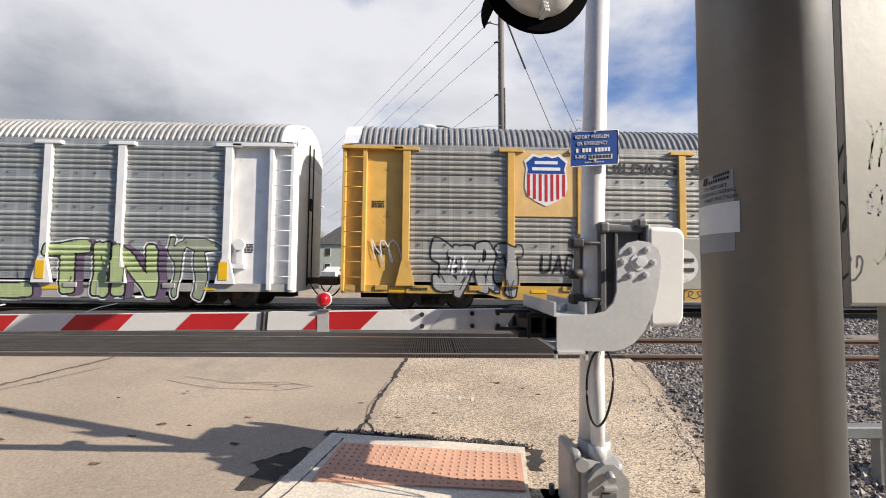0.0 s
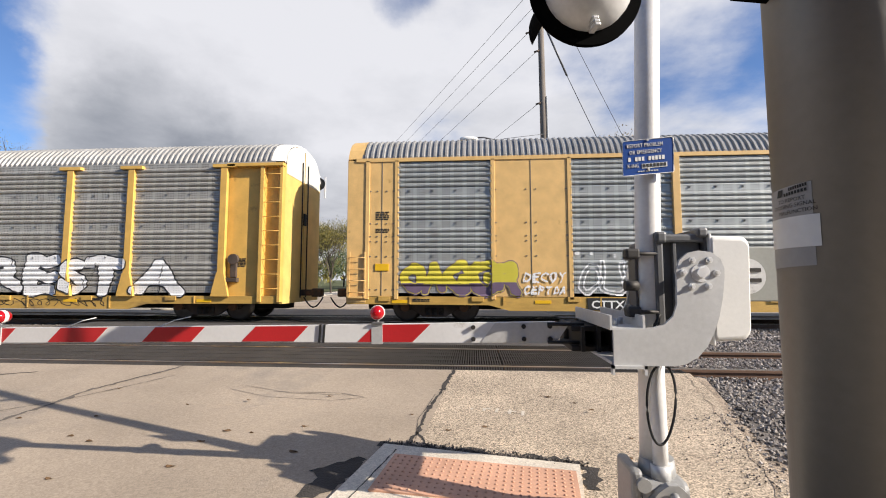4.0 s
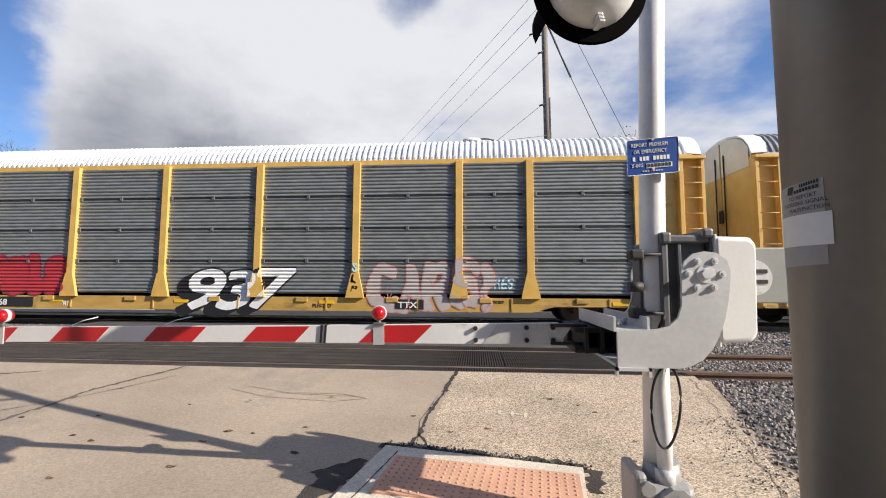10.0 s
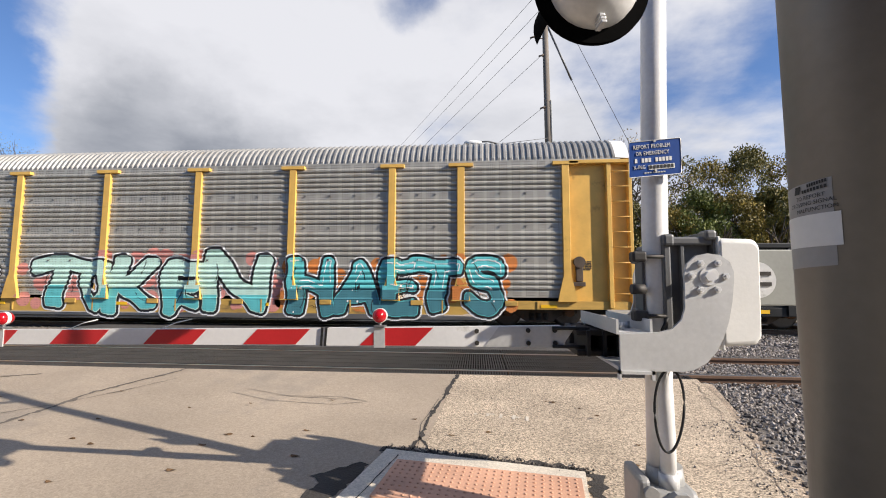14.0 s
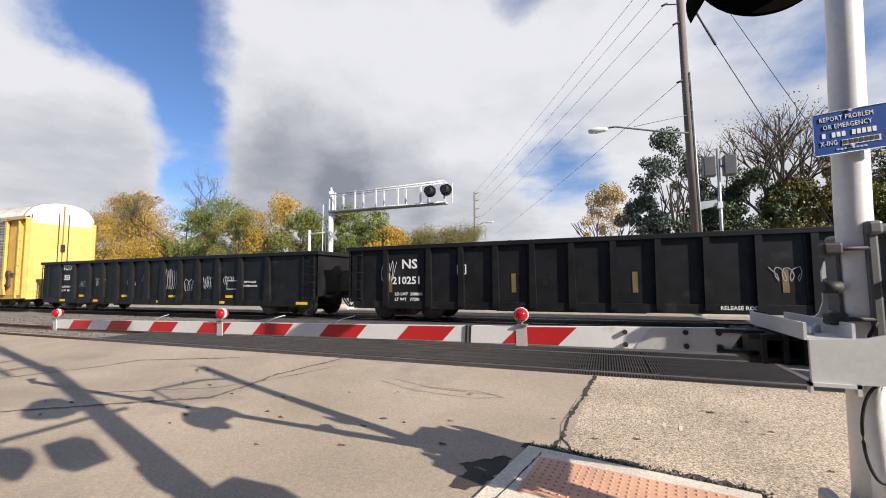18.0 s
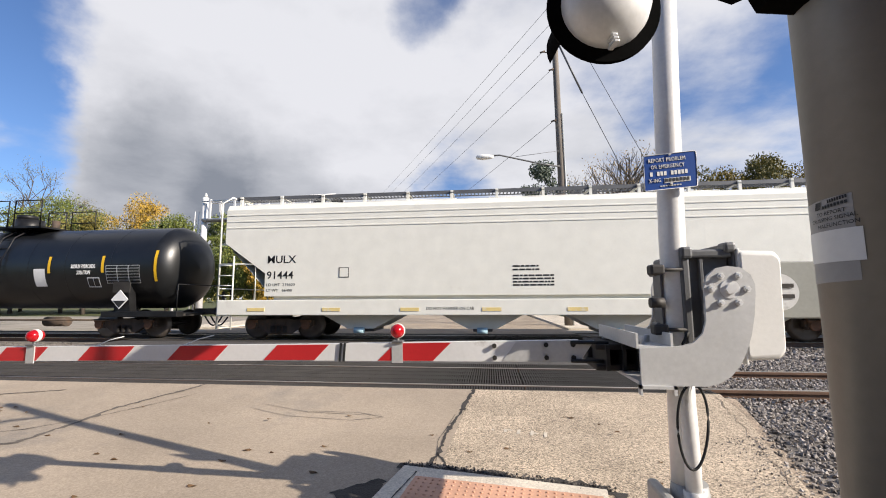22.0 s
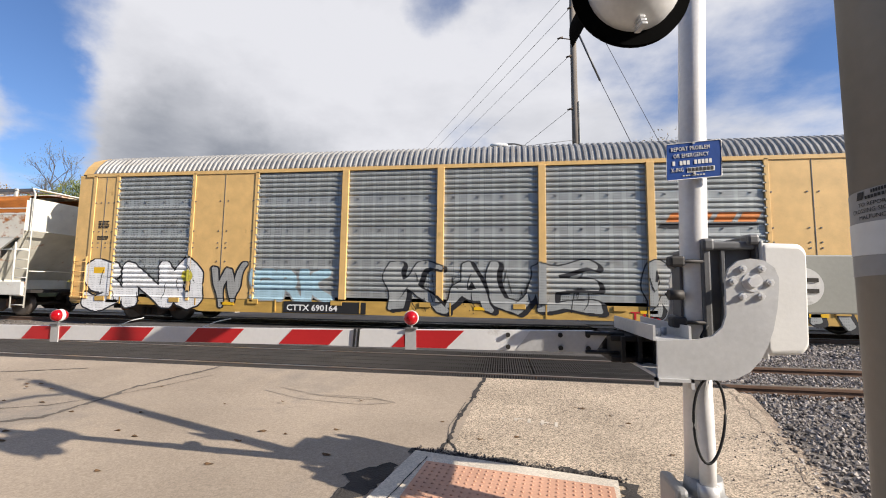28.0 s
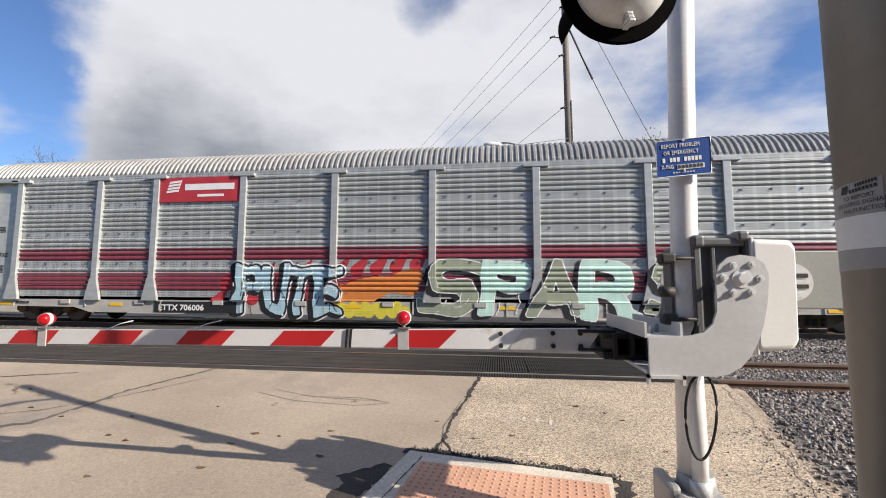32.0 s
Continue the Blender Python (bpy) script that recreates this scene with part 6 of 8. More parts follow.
for a, b in zip(RIBS_NS, RIBS_NS[1:]):
    part("side_crease", Shape().box(b - 0.19, b - 0.165, -1.455, -1.44, 0.66, 2.3), BLACK_CAR, c)


def tank_car(label):
    length, a, b, r, zc = 13.85, 1.15, 13.5, 1.41, 2.38
    car = thing("tank_car", label, "railway car", "cars of the train")
    s = Shape()
    n = 56
    prof = [(a, 0.0), (a + 0.04, 0.5), (a + 0.14, 0.95), (a + 0.3, 1.22), (a + 0.5, 1.36), (a + 0.62, r), (a + 0.64, r), (4.5, r), (8.0, r), (b - 0.64, r), (b - 0.62, r), (b - 0.5, 1.36), (b - 0.3, 1.22), (b - 0.14, 0.95), (b - 0.04, 0.5), (b, 0.0)]
    s.sweep([[(x, q * math.cos(2 * math.pi * i / n), zc + q * math.sin(2 * math.pi * i / n)) for i in range(n)] for x, q in prof], caps=False)
    part("tank", s, BLACK_TANK, car, "glossy black cylindrical tank")
    for x in (4.33, 6.0, 8.35, 9.73, 11.4):
        part("weld_seam", Shape().sweep([[(u, q * math.cos(2 * math.pi * i / n), zc + q * math.sin(2 * math.pi * i / n)) for i in range(n)] for u, q in ((x, r + 0.001), (x + 0.008, r + 0.006), (x + 0.02, r + 0.006), (x + 0.028, r + 0.001))], caps=False), BLACK_TANK, car)

    def on(x0, x1, z0, z1, material, name, lift=0.006, lab=""):
        """A patch that follows the tank's round side."""
        p = Shape()
        m = 8
        v = []
        for i in range(m + 1):
            z = z0 + (z1 - z0) * i / m
            y = -math.sqrt(max(0.01, (r + lift) ** 2 - (z - zc) ** 2))
            v += [(x0, y, z), (x1, y, z)]
        p.add(v, [(2 * i, 2 * i + 1, 2 * i + 3, 2 * i + 2) for i in range(m)])
        return part(name, p, material, car, lab)

    for x, z0, z1 in ((a + 0.45, 1.85, 2.85), (4.12, 2.15, 2.7), (6.1, 2.15, 2.7), (9.12, 2.15, 2.7), (11.08, 2.15, 2.7), (b - 0.55, 1.85, 2.85)):
        on(x, x + 0.1, z0, z1, YELLOW_NEW, "reflector", lab="yellow reflective strip")
    for k, y in enumerate((-1.32,)):
        words("AXLX 3170", 0.36, LETTER, car, pose(2.55, -1.425, 2.17), stretch=0.88)
    words("LD LMT 200400 LB  90900 KG", 0.105, LETTER, car, pose(2.75, -1.405, 2.0), stretch=0.9)
    words("LT WT   62600 LB  28400 KG", 0.105, LETTER, car, pose(2.75, -1.385, 1.86), stretch=0.9)
    words("NEW 03-1977", 0.105, LETTER, car, pose(3.5, -1.36, 1.72), stretch=0.9)
    words("SODIUM HYDROXIDE", 0.18, LETTER, car, pose(10.0, -1.43, 2.3), stretch=0.5)
    words("SOLUTION", 0.18, LETTER, car, pose(10.22, -1.42, 2.1), stretch=0.55)
    bars(4.75, 2.42, -1.43, 2, 0.7, 0.04, YELLOW_NEW, car, gap=0.6)
    bars(4.72, 2.2, -1.425, 1, 0.78, 0.12, YELLOW_NEW, car)
    bars(4.85, 1.98, -1.385, 4, 0.45, 0.035, LETTER, car)
    on(8.6, 9.02, 1.72, 2.3, LETTER, "placard", lab="white data placard")
    on(11.25, 12.45, 1.8, 2.38, LETTER, "data_panel", 0.005, "white-ruled data panel")
    for i in range(3):
        for j in range(6):
            on(11.27 + 0.4 * i, 11.645 + 0.4 * i, 1.815 + 0.095 * j, 1.895 + 0.095 * j, BLACK_TANK, "data_cell", 0.009)
    on(10.55, 11.0, 1.68, 2.0, LETTER, "data_panel", 0.005)
    on(10.58, 10.77, 1.71, 1.97, BLACK_TANK, "data_cell", 0.009)
    on(10.79, 10.97, 1.71, 1.97, BLACK_TANK, "data_cell", 0.009)
    # running ladder, dome platform and its rails
    lad = part("ladder", Shape().path([(6.95, -1.3, 0.45), (6.95, -1.46, 1.6), (6.95, -1.47, 2.6), (6.95, -1.15, 3.4), (6.95, -0.6, 3.82)], 0.025).path([(7.4, -1.3, 0.45), (7.4, -1.46, 1.6), (7.4, -1.47, 2.6), (7.4, -1.15, 3.4), (7.4, -0.6, 3.82)], 0.025), BLACK_CAR, car)
    for i in range(10):
        z = 0.55 + 0.31 * i
        y = -1.3 - 0.16 * min(1, (z - 0.45) / 1.15) if z < 2.6 else -1.47 + 0.32 * ((z - 2.6) / 0.8)
        part("rung", Shape().tube((6.95, y, z), (7.4, y, z), 0.018, 6), BLACK_CAR, lad)
    pl = part("platform", Shape().box(6.0, 8.2, -1.0, 1.0, 3.78, 3.84), BLACK_CAR, car, "dome platform on top of the tank")
    for y in (-1.0, 1.0):
        for x0, x1 in ((6.05, 6.85), (7.1, 8.15)):
            part("handrail", Shape().path([(x0, y, 3.8), (x0, y, 4.75), (x1, y, 4.75), (x1, y, 3.8)], 0.028), BLACK_CAR, pl)
            part("handrail", Shape().path([(x0, y, 4.3), (x1, y, 4.3)], 0.022), BLACK_CAR, pl)
    part("dome", Shape().tube((6.5, 0, 3.7), (6.5, 0, 4.25), 0.42, 20).tube((6.5, -0.1, 4.25), (6.5, -0.1, 4.4), 0.3, 16), BLACK_CAR, car)
    part("valve", Shape().tube((7.6, 0, 3.7), (7.6, 0, 4.2), 0.12, 10), IRON, car)
    for x in (2.5, 11.9):
        o = [(x - 0.3, 0.85), (x + 0.3, 0.85), (x + 0.16, 1.75), (x - 0.16, 1.75)]
        part("saddle", Shape().plate(o, -1.36, -1.1), BLACK_CAR, car)
        part("placard_board", Shape().box(x - 0.3, x + 0.3, -1.44, -1.41, 1.5, 1.85), UNDER, car)
    part("placard", Shape().plate([(11.9, 0.98), (12.2, 1.28), (11.9, 1.58), (11.6, 1.28)], -1.47, -1.45), LETTER, car, "white diamond hazard placard")
    part("placard_mark", Shape().plate([(11.9, 1.02), (12.12, 1.24), (11.68, 1.24)], -1.476, -1.472), INK, car)
    for x0 in (0.0, 11.2):
        part("end_sill", Shape().box(x0, x0 + 2.65, -1.4, -1.1, 0.72, 0.9, 0.02), BLACK_CAR, car)
        part("end_deck", Shape().box(x0, x0 + 2.65, -1.1, 1.4, 0.74, 0.82), UNDER, car)
    words("3 INCH OF COMP SHOES", 0.09, LETTER, car, pose(1.4, -1.41, 0.77))
    for x in (0.05, 13.8):
        part("end_rail", Shape().path([(x, -1.35, 0.8), (x, -1.35, 1.75), (x, 1.35, 1.75), (x, 1.35, 0.8)], 0.022), BLACK_CAR, car)
    part("underframe_rod", Shape().tube((2.6, -1.2, 0.62), (11.5, -1.2, 0.62), 0.03, 8), IRON, car)
    part("outlet_valve", Shape().tube((5.9, -0.6, 0.95), (5.9, -0.6, 0.35), 0.16, 12).box(5.7, 6.1, -0.8, -0.4, 0.5, 0.75, 0.03), IRON, car)
    part("brake_cylinder", Shape().tube((8.7, -0.9, 0.55), (9.5, -0.9, 0.55), 0.16, 12), IRON, car)
    for x in (2.1, 11.8):
        truck(car, x, True)
    coupler(car, length)
    return car


enlist(tank_car("black tank car with white and yellow stencilled lettering"), 153.9)


FADED = mat("faded yellow marking", (0.74, 0.58, 0.24), 0.5, var=0.1, dirt=(0.68, 0.66, 0.58), amount=0.5, dscale=4)


def hopper(label, length, paint, top_paint, hoppers, rusty):
    """A covered hopper: curved side, slope ends, roof walk, outlet hoppers, end cages."""
    car = thing("hopper_car", label, "railway car", "cars of the train")
    a, b = 0.35, length - 0.35
    low, top = 1.02, 4.05
    side = [(a, 3.6), (a, top), (b, top), (b, 3.6), (b - 0.0, 3.0), (b - 1.35, 2.05), (b - 1.35, 1.35), (a + 1.35, 1.35), (a + 1.35, 2.05), (a, 3.0)]
    part("side", Shape().plate(side, -1.52, -1.45), paint, car, "smooth curved side")
    part("side", Shape().plate(side, 1.45, 1.52), paint, car, "smooth curved side")
    bands = [(3.46, 3.50), (3.66, 3.70), (3.86, 3.90)] if not rusty else [(3.55, 3.60), (3.75, 3.79)]
    for z0, z1 in bands:
        part("side_bead", Shape().box(a, b, -1.534, -1.52, z0, z1, 0.006), paint, car)
    if rusty:
        part("upper_side", Shape().box(a + 0.01, b - 0.01, -1.53, -1.521, 3.62, top), RUST_TOP, car, "top band of solid orange rust")
        part("upper_side", Shape().box(a + 0.01, b - 0.01, -1.528, -1.521, 2.75, 3.618), top_paint, car, "upper side eaten by rust")
    n = int((b - a) / 1.7)
    for i in range(1, n):
        x = a + (b - a) * i / n
        if a + 1.4 < x < b - 1.4:
            part("weld_seam", Shape().box(x - 0.014, x + 0.014, -1.5207, -1.52, 1.4, 3.4), paint, car)
    rings = [[(x, y, z) for y, z in ((-1.52, top - 0.02), (-1.42, top + 0.16), (-0.9, top + 0.3), (0, top + 0.36), (0.9, top + 0.3), (1.42, top + 0.16), (1.52, top - 0.02))] for x in (a, b)]
    part("roof", Shape().sweep(rings, closed=False, caps=False, smooth=False), RUST_TOP if rusty else paint, car, "low arched roof")
    for x in (a, b):
        part("end_slope", Shape().add([(x, -1.45, 3.0), (x, 1.45, 3.0), (x + (1.6 if x == a else -1.6), 1.45, 1.3), (x + (1.6 if x == a else -1.6), -1.45, 1.3), (x, -1.45, top + 0.1), (x, 1.45, top + 0.1)], [(0, 1, 2, 3), (0, 1, 5, 4)]), paint, car)
    part("side_sill", Shape().box(0.2, length - 0.2, -1.56, -1.42, 0.78, 1.24, 0.02), paint, car, "deep side sill")
    part("side_sill", Shape().box(0.2, length - 0.2, 1.42, 1.56, 0.78, 1.24, 0.02), paint, car)
    part("end_deck", Shape().box(0.0, length, -1.4, 1.4, 0.86, 0.95), UNDER, car)
    part("inner_bin", Shape().box(a + 1.6, b - 1.6, -1.4, 1.4, 0.95, 3.2), paint, car)
    for x in hoppers:
        o = [(x - 1.55, 0.95), (x + 1.55, 0.95), (x + 0.42, 0.36), (x - 0.42, 0.36)]
        part("outlet_hopper", Shape().plate(o, -1.05, 1.05), paint if not rusty else UNDER, car, "sloped outlet hopper")
        part("outlet_gate", Shape().box(x - 0.3, x + 0.3, -0.6, 0.6, 0.24, 0.36, 0.02), ALU_DARK, car)
        part("outlet_cap", Shape().tube((x - 0.15, -1.2, 0.32), (x + 0.15, -1.2, 0.32), 0.09, 10), PAINT["sky"] if not rusty else IRON, car)
    # roof walk on brackets
    wk = part("roof_walk", Shape().box(0.5, length - 0.5, -1.25, -1.22, top + 0.40, top + 0.43).box(0.5, length - 0.5, -0.78, -0.75, top + 0.40, top + 0.43), ALU_DARK, car, "open grating roof walk")
    gr = Shape()
    for i in range(int((length - 1.0) / 0.11)):
        x = 0.52 + 0.11 * i
        gr.box(x, x + 0.035, -1.22, -0.78, top + 0.40, top + 0.43)
    tagged(part("slat", gr, ALU_DARK, wk), kind="stuff")
    for i in range(int(length / 1.35)):
        x = 0.7 + 1.35 * i
        part("walk_bracket", Shape().box(x - 0.04, x + 0.04, -1.36, -1.30, top + 0.1, top + 0.46).box(x - 0.04, x + 0.04, -1.36, -0.72, top + 0.37, top + 0.40), paint, wk)
    part("walk_edge", Shape().box(0.5, length - 0.5, -1.29, -1.26, top + 0.36, top + 0.47), ALU_DARK, wk)
    for i in range(5):
        x = length * (i + 0.5) / 5
        part("hatch", Shape().box(x - 1.5, x + 1.5, -0.35, 0.35, top + 0.34, top + 0.46, 0.03), top_paint, car)
    for x, d in ((0, -1), (length, 1)):
        q = x - 0.15 * d
        cage = part("end_cage", Shape().path([(q, -1.45, 0.35), (q, -1.45, top + 0.25), (q - 0.25 * d, -1.35, top + 0.45), (q - 0.25 * d, 1.35, top + 0.45), (q, 1.45, top + 0.25), (q, 1.45, 0.8)], 0.03).path([(q, -1.45, 2.35), (q - 1.2 * d, -1.45, 2.35), (q - 1.2 * d, -1.45, 1.2)], 0.03).path([(q - 0.5 * d, -1.5, 0.35), (q - 0.5 * d, -1.5, 2.6)], 0.025), paint, car, "end cage of bent tube")
        for i in range(7):
            z = 0.45 + 0.31 * i
            part("rung", Shape().tube((q, -1.48, z), (q - 0.5 * d, -1.48, z), 0.016, 6), paint, cage)
        part("cage_bar", Shape().tube((q, -1.4, 3.0), (q, 1.4, 3.0), 0.02, 6).tube((q, -1.4, 1.6), (q, 1.4, 1.6), 0.02, 6), paint, cage)
    for x in (2.0, length - 2.0):
        truck(car, x, True)
    coupler(car, length)
    for i in range(8):
        x = 1.2 + (length - 2.8) * i / 7.3
        part("reflector", Shape().box(x, x + 0.55, -1.572, -1.561, 0.90, 1.0), FADED, car, "yellow reflective strip")
    return car


c = enlist(hopper("clean cream covered hopper car with four outlets", 20.1, CREAM, CREAM, (4.6, 8.3, 12.0, 15.7), False), 169.0)
words("MULX", 0.33, INK, c, pose(1.75, -1.522, 2.36), stretch=1.05, bold=0.01)
words("91444", 0.33, INK, c, pose(1.75, -1.522, 1.88), stretch=1.05, bold=0.01)
words("LD LMT  219600", 0.12, INK, c, pose(1.75, -1.522, 1.66), stretch=1.1, bold=0.0)
words("LT WT   66400", 0.12, INK, c, pose(1.75, -1.522, 1.49), stretch=1.1, bold=0.0)
words("DO NOT HAMMER ON CAR", 0.13, INK, c, pose(6.7, -1.561, 0.93), stretch=0.85, bold=0.0)
words("DO NOT HAMMER ON CAR", 0.13, INK, c, pose(13.75, -1.561, 0.93), stretch=0.8, bold=0.0)
bars(9.2, 2.15, -1.524, 2, 0.75, 0.045, INK, c, gap=1.2)
bars(9.2, 1.88, -1.524, 4, 1.15, 0.045, INK, c, gap=1.0)
bars(14.3, 2.1, -1.524, 3, 2.6, 0.045, INK, c, gap=1.4)
bars(17.3, 2.1, -1.524, 3, 1.0, 0.04, INK, c, gap=1.4)
part("stencil_box", Shape().box(4.05, 4.35, -1.53, -1.521, 1.9, 2.2), INK, c)
part("stencil_box", Shape().box(4.07, 4.33, -1.536, -1.531, 1.92, 2.18), CREAM, c)
c = enlist(hopper("rust-streaked cream covered hopper car with tan and green graffiti", 19.35, RUSTY, RUST_BAND, (4.3, 8.0, 11.6, 15.2), True), 190.55)
words("WLPX", 0.36, INK, c, pose(2.0, -1.524, 2.3), stretch=1.05, bold=0.012)
words("60556", 0.36, INK, c, pose(2.0, -1.524, 1.82), stretch=1.05, bold=0.012)
bars(2.1, 1.6, -1.528, 3, 0.9, 0.06, FAINT, c)


def hopper_y(z):
    return -1.535 if z > 1.25 else -1.575
piece(c, [("R", 3.4, 4.5), ("E", 4.4, 5.3), ("N", 5.2, 6.3), ("O", 6.2, 7.2), ("N", 7.1, 8.2), ("S", 8.1, 9.3)], 0.85, 2.2, "stone", "navy", halo="green", drop=(-0.1, -0.08), drop_tone="teal", seed=81, fat=0.1, wob=0.2, shine="white", y_of=hopper_y, back=None, cuts=5)
piece(c, [("K", 9.6, 11.4), ("A", 11.3, 13.0), ("U", 12.9, 14.3), ("R", 14.2, 16.0), ("!", 16.05, 16.7)], 0.85, 2.2, "tan", "navy", halo="white", drop=(0.14, 0.06), drop_tone="teal", second="brown", seed=82, fat=0.13, wob=0.16, shine="white", y_of=hopper_y, cuts=3)
scrawl(c, 1.7, 1.45, 1.4, 0.3, "navy", 83, flat_side(-1.535), 0.03, 6)
bars(16.1, 2.5, -1.535, 5, 1.2, 0.05, INK, c)
# last but one: faded yellow rack with black outlined pieces
c = enlist(rack_b("faded yellow autorack car with smooth corner bays and black outline graffiti", YELLOW_PALE, PERF, ROOF_GREY, END_YELLOW), 211.62)
piece(c, [("S", 0.55, 2.05), ("N", 2.0, 3.8), ("O", 3.7, 4.9)], 0.46, 2.0, "white", "black", seed=91, fat=0.16, wob=0.11, edge=0.05, cuts=3)
spray("spot", [(4.3, 1.5, 0.2)], SPRAYED["acid"], c, 0.03)
piece(c, [("W", 5.05, 6.35)], 0.66, 1.85, "grey", "black", seed=92, fat=0.06, wob=0.14, edge=0.05)
piece(c, [("E", 6.5, 7.35), ("R", 7.3, 8.2), ("K", 8.1, 9.25)], 0.75, 1.75, "sky", "grey", seed=93, fat=0.09, wob=0.1)
piece(c, [("K", 10.9, 12.6), ("A", 12.5, 14.0), ("U", 13.9, 15.3), ("E", 15.2, 16.9)], 0.62, 1.95, "zinc", "black", drop=(0.12, -0.05), seed=94, fat=0.06, wob=0.24, edge=0.035, cuts=6)
piece(c, [("R", 17.95, 19.1), ("E", 19.0, 20.1), ("S", 20.0, 21.1), ("O", 21.0, 22.0), ("N", 21.95, 23.1)], 0.42, 1.88, "zinc", "black", drop=(0.1, -0.06), seed=95, fat=0.06, wob=0.2, edge=0.035, cuts=5)
piece(c, [("O", 23.95, 24.75), ("K", 24.7, 25.55)], 0.85, 1.75, "sage", "lime", halo="black", seed=96, fat=0.12, wob=0.06, edge=0.03)
words("TTX", 0.28, GATE_RED, c, pose(17.65, -1.57, 0.46), stretch=1.4)
orange_mark(c)
part("number_plate_board", Shape().box(7.6, 10.2, -1.577, -1.565, 0.42, 0.76), INK, c, "black board with white lettering")
words("CTTX 690164", 0.25, LETTER, c, pose(7.7, -1.582, 0.49), stretch=1.1)
# last: grey rack with maroon bands
c = enlist(rack_t("pale grey autorack car with maroon stripes, red sign and graffiti", 28.9, WHITE, PERF_LIGHT, ROOF_GREY, post_paint=GALV_NEW, end_paint=GALV_NEW), 240.5)
for a, b in zip(POSTS_A, POSTS_A[1:]):
    for z0, z1 in ((2.06, 2.2), (2.22, 2.34), (2.36, 2.44), (1.12, 1.26), (1.29, 1.41), (1.44, 1.56), (1.6, 1.66)):
        paint_on("stripe_band", [(a + 0.11, z0), (b - 0.11, z0), (b - 0.11, z1), (a + 0.11, z1)], SPRAYED["maroon"], c, side_y, 0.003, "maroon painted band")
part("sign_panel", Shape().box(7.06, 9.85, -1.60, -1.535, 3.92, 4.72, 0.008), PAINT["red"], c, "red sign panel with white device")
sg = Shape()
for k in range(4):
    sg.plate([(7.3 + 0.03 * k, 4.22 + 0.1 * k), (7.72 + 0.03 * k, 4.26 + 0.1 * k), (7.74 + 0.03 * k, 4.33 + 0.1 * k), (7.32 + 0.03 * k, 4.29 + 0.1 * k)], -1.608, -1.601)
sg.box(7.95, 9.65, -1.608, -1.601, 4.30, 4.50)
sg.box(8.4, 9.3, -1.608, -1.601, 4.08, 4.16)
part("sign_device", sg, LETTER, c)
words("FXE", 0.2, INK, c, pose(1.05, -1.475, 2.2))
part("number_plate_board", Shape().box(7.1, 9.9, -1.577, -1.565, 0.42, 0.76), INK, c, "black board with white lettering")
words("ETTX 706006", 0.25, LETTER, c, pose(7.25, -1.582, 0.49), stretch=1.1)
spikes = [(9.2 + 0.3 * k, 0.75 + 0.55 * (k % 2) + 0.028 * k, 0.2) for k in range(22)]
spray("sprayed_cloud", [(x + 0.07 * j, z + 0.09 * j, 0.2 - 0.03 * j) for x, z, r in spikes for j in range(6)], SPRAYED["red"], c, 0.003)
spray("sprayed_cloud", [(12.7 + 0.11 * k, 0.72 + 0.32 * abs(math.sin(1.7 * k)) + 0.02 * k, 0.24) for k in range(26)], SPRAYED["orange"], c, 0.005)
spray("sprayed_cloud", [(12.9 + 0.12 * k, 0.56 + 0.1 * math.sin(2.3 * k), 0.16) for k in range(20)], SPRAYED["acid"], c, 0.007)
piece(c, [("P", 9.85, 10.75), ("U", 10.7, 11.6), ("T", 11.5, 12.35), ("E", 12.3, 13.3)], 0.42, 1.9, "sky", "black", halo="white", drop=(-0.1, -0.06), seed=102, fat=0.055, wob=0.12, shine="white", edge=0.06, cuts=4)
piece(c, [("S", 15.7, 17.4), ("P", 17.4, 18.85, "mint"), ("A", 18.8, 20.25), ("R", 20.2, 21.9, "mint"), ("S", 21.9, 23.4)], 0.4, 2.08, "sage", "white", drop=(-0.16, -0.1), second=None, seed=104, fat=0.06, wob=0.14, edge=0.03, slant=0.12, cuts=3)

# ---- the crossing gate on its mast ----
gate = thing("crossing_gate", "lowered crossing gate with red and white arm on a silver mast", "crossing gate")
MX, MY = 0.985, 2.42
mast_rings = [[(x + 0.067 * math.cos(2 * math.pi * k / 36), MY + 0.067 * math.sin(2 * math.pi * k / 36), z) for k in range(36)] for x, z in ((MX - 0.02, 0.3), (MX - 0.004, 1.2), (MX, 1.7), (MX + 0.02, 2.4), (MX + 0.085, 4.2))]
part("mast", Shape().sweep(mast_rings), MAST_PAINT, gate, "silver painted tubular mast")
part("mast_cap", Shape().tube((MX + 0.085, MY, 4.2), (MX + 0.087, MY, 4.27), 0.085, 20, 0.02), ALU, gate)
part("conduit", Shape().path([(0.968, 2.33, 0.95), (0.968, 2.33, 0.8), (0.972, 2.335, 0.55), (0.975, 2.35, 0.33)], 0.038, 16), MAST_PAINT, gate, "silver cable conduit beside the mast")
part("conduit_clamp", Shape().tube((0.975, 2.35, 0.33), (0.975, 2.35, 0.41), 0.05, 16), ALU, gate)
loop = [(0.945 + 0.07 * math.sin(t) * (1 + 0.12 * math.cos(t)) + 0.012 * math.cos(t), 2.24, 0.745 + 0.2 * math.cos(t)) for t in [-0.45 + 0.19 * k for k in range(34)]]
part("cable", Shape().path(loop, 0.0065, 8), RUBBER, gate, "loose black cable loop")
CAST = mat("dull cast aluminium", (0.33, 0.33, 0.32), 0.5, 0.3, var=0.12, dirt=(0.2, 0.19, 0.17), amount=0.3, dscale=6)
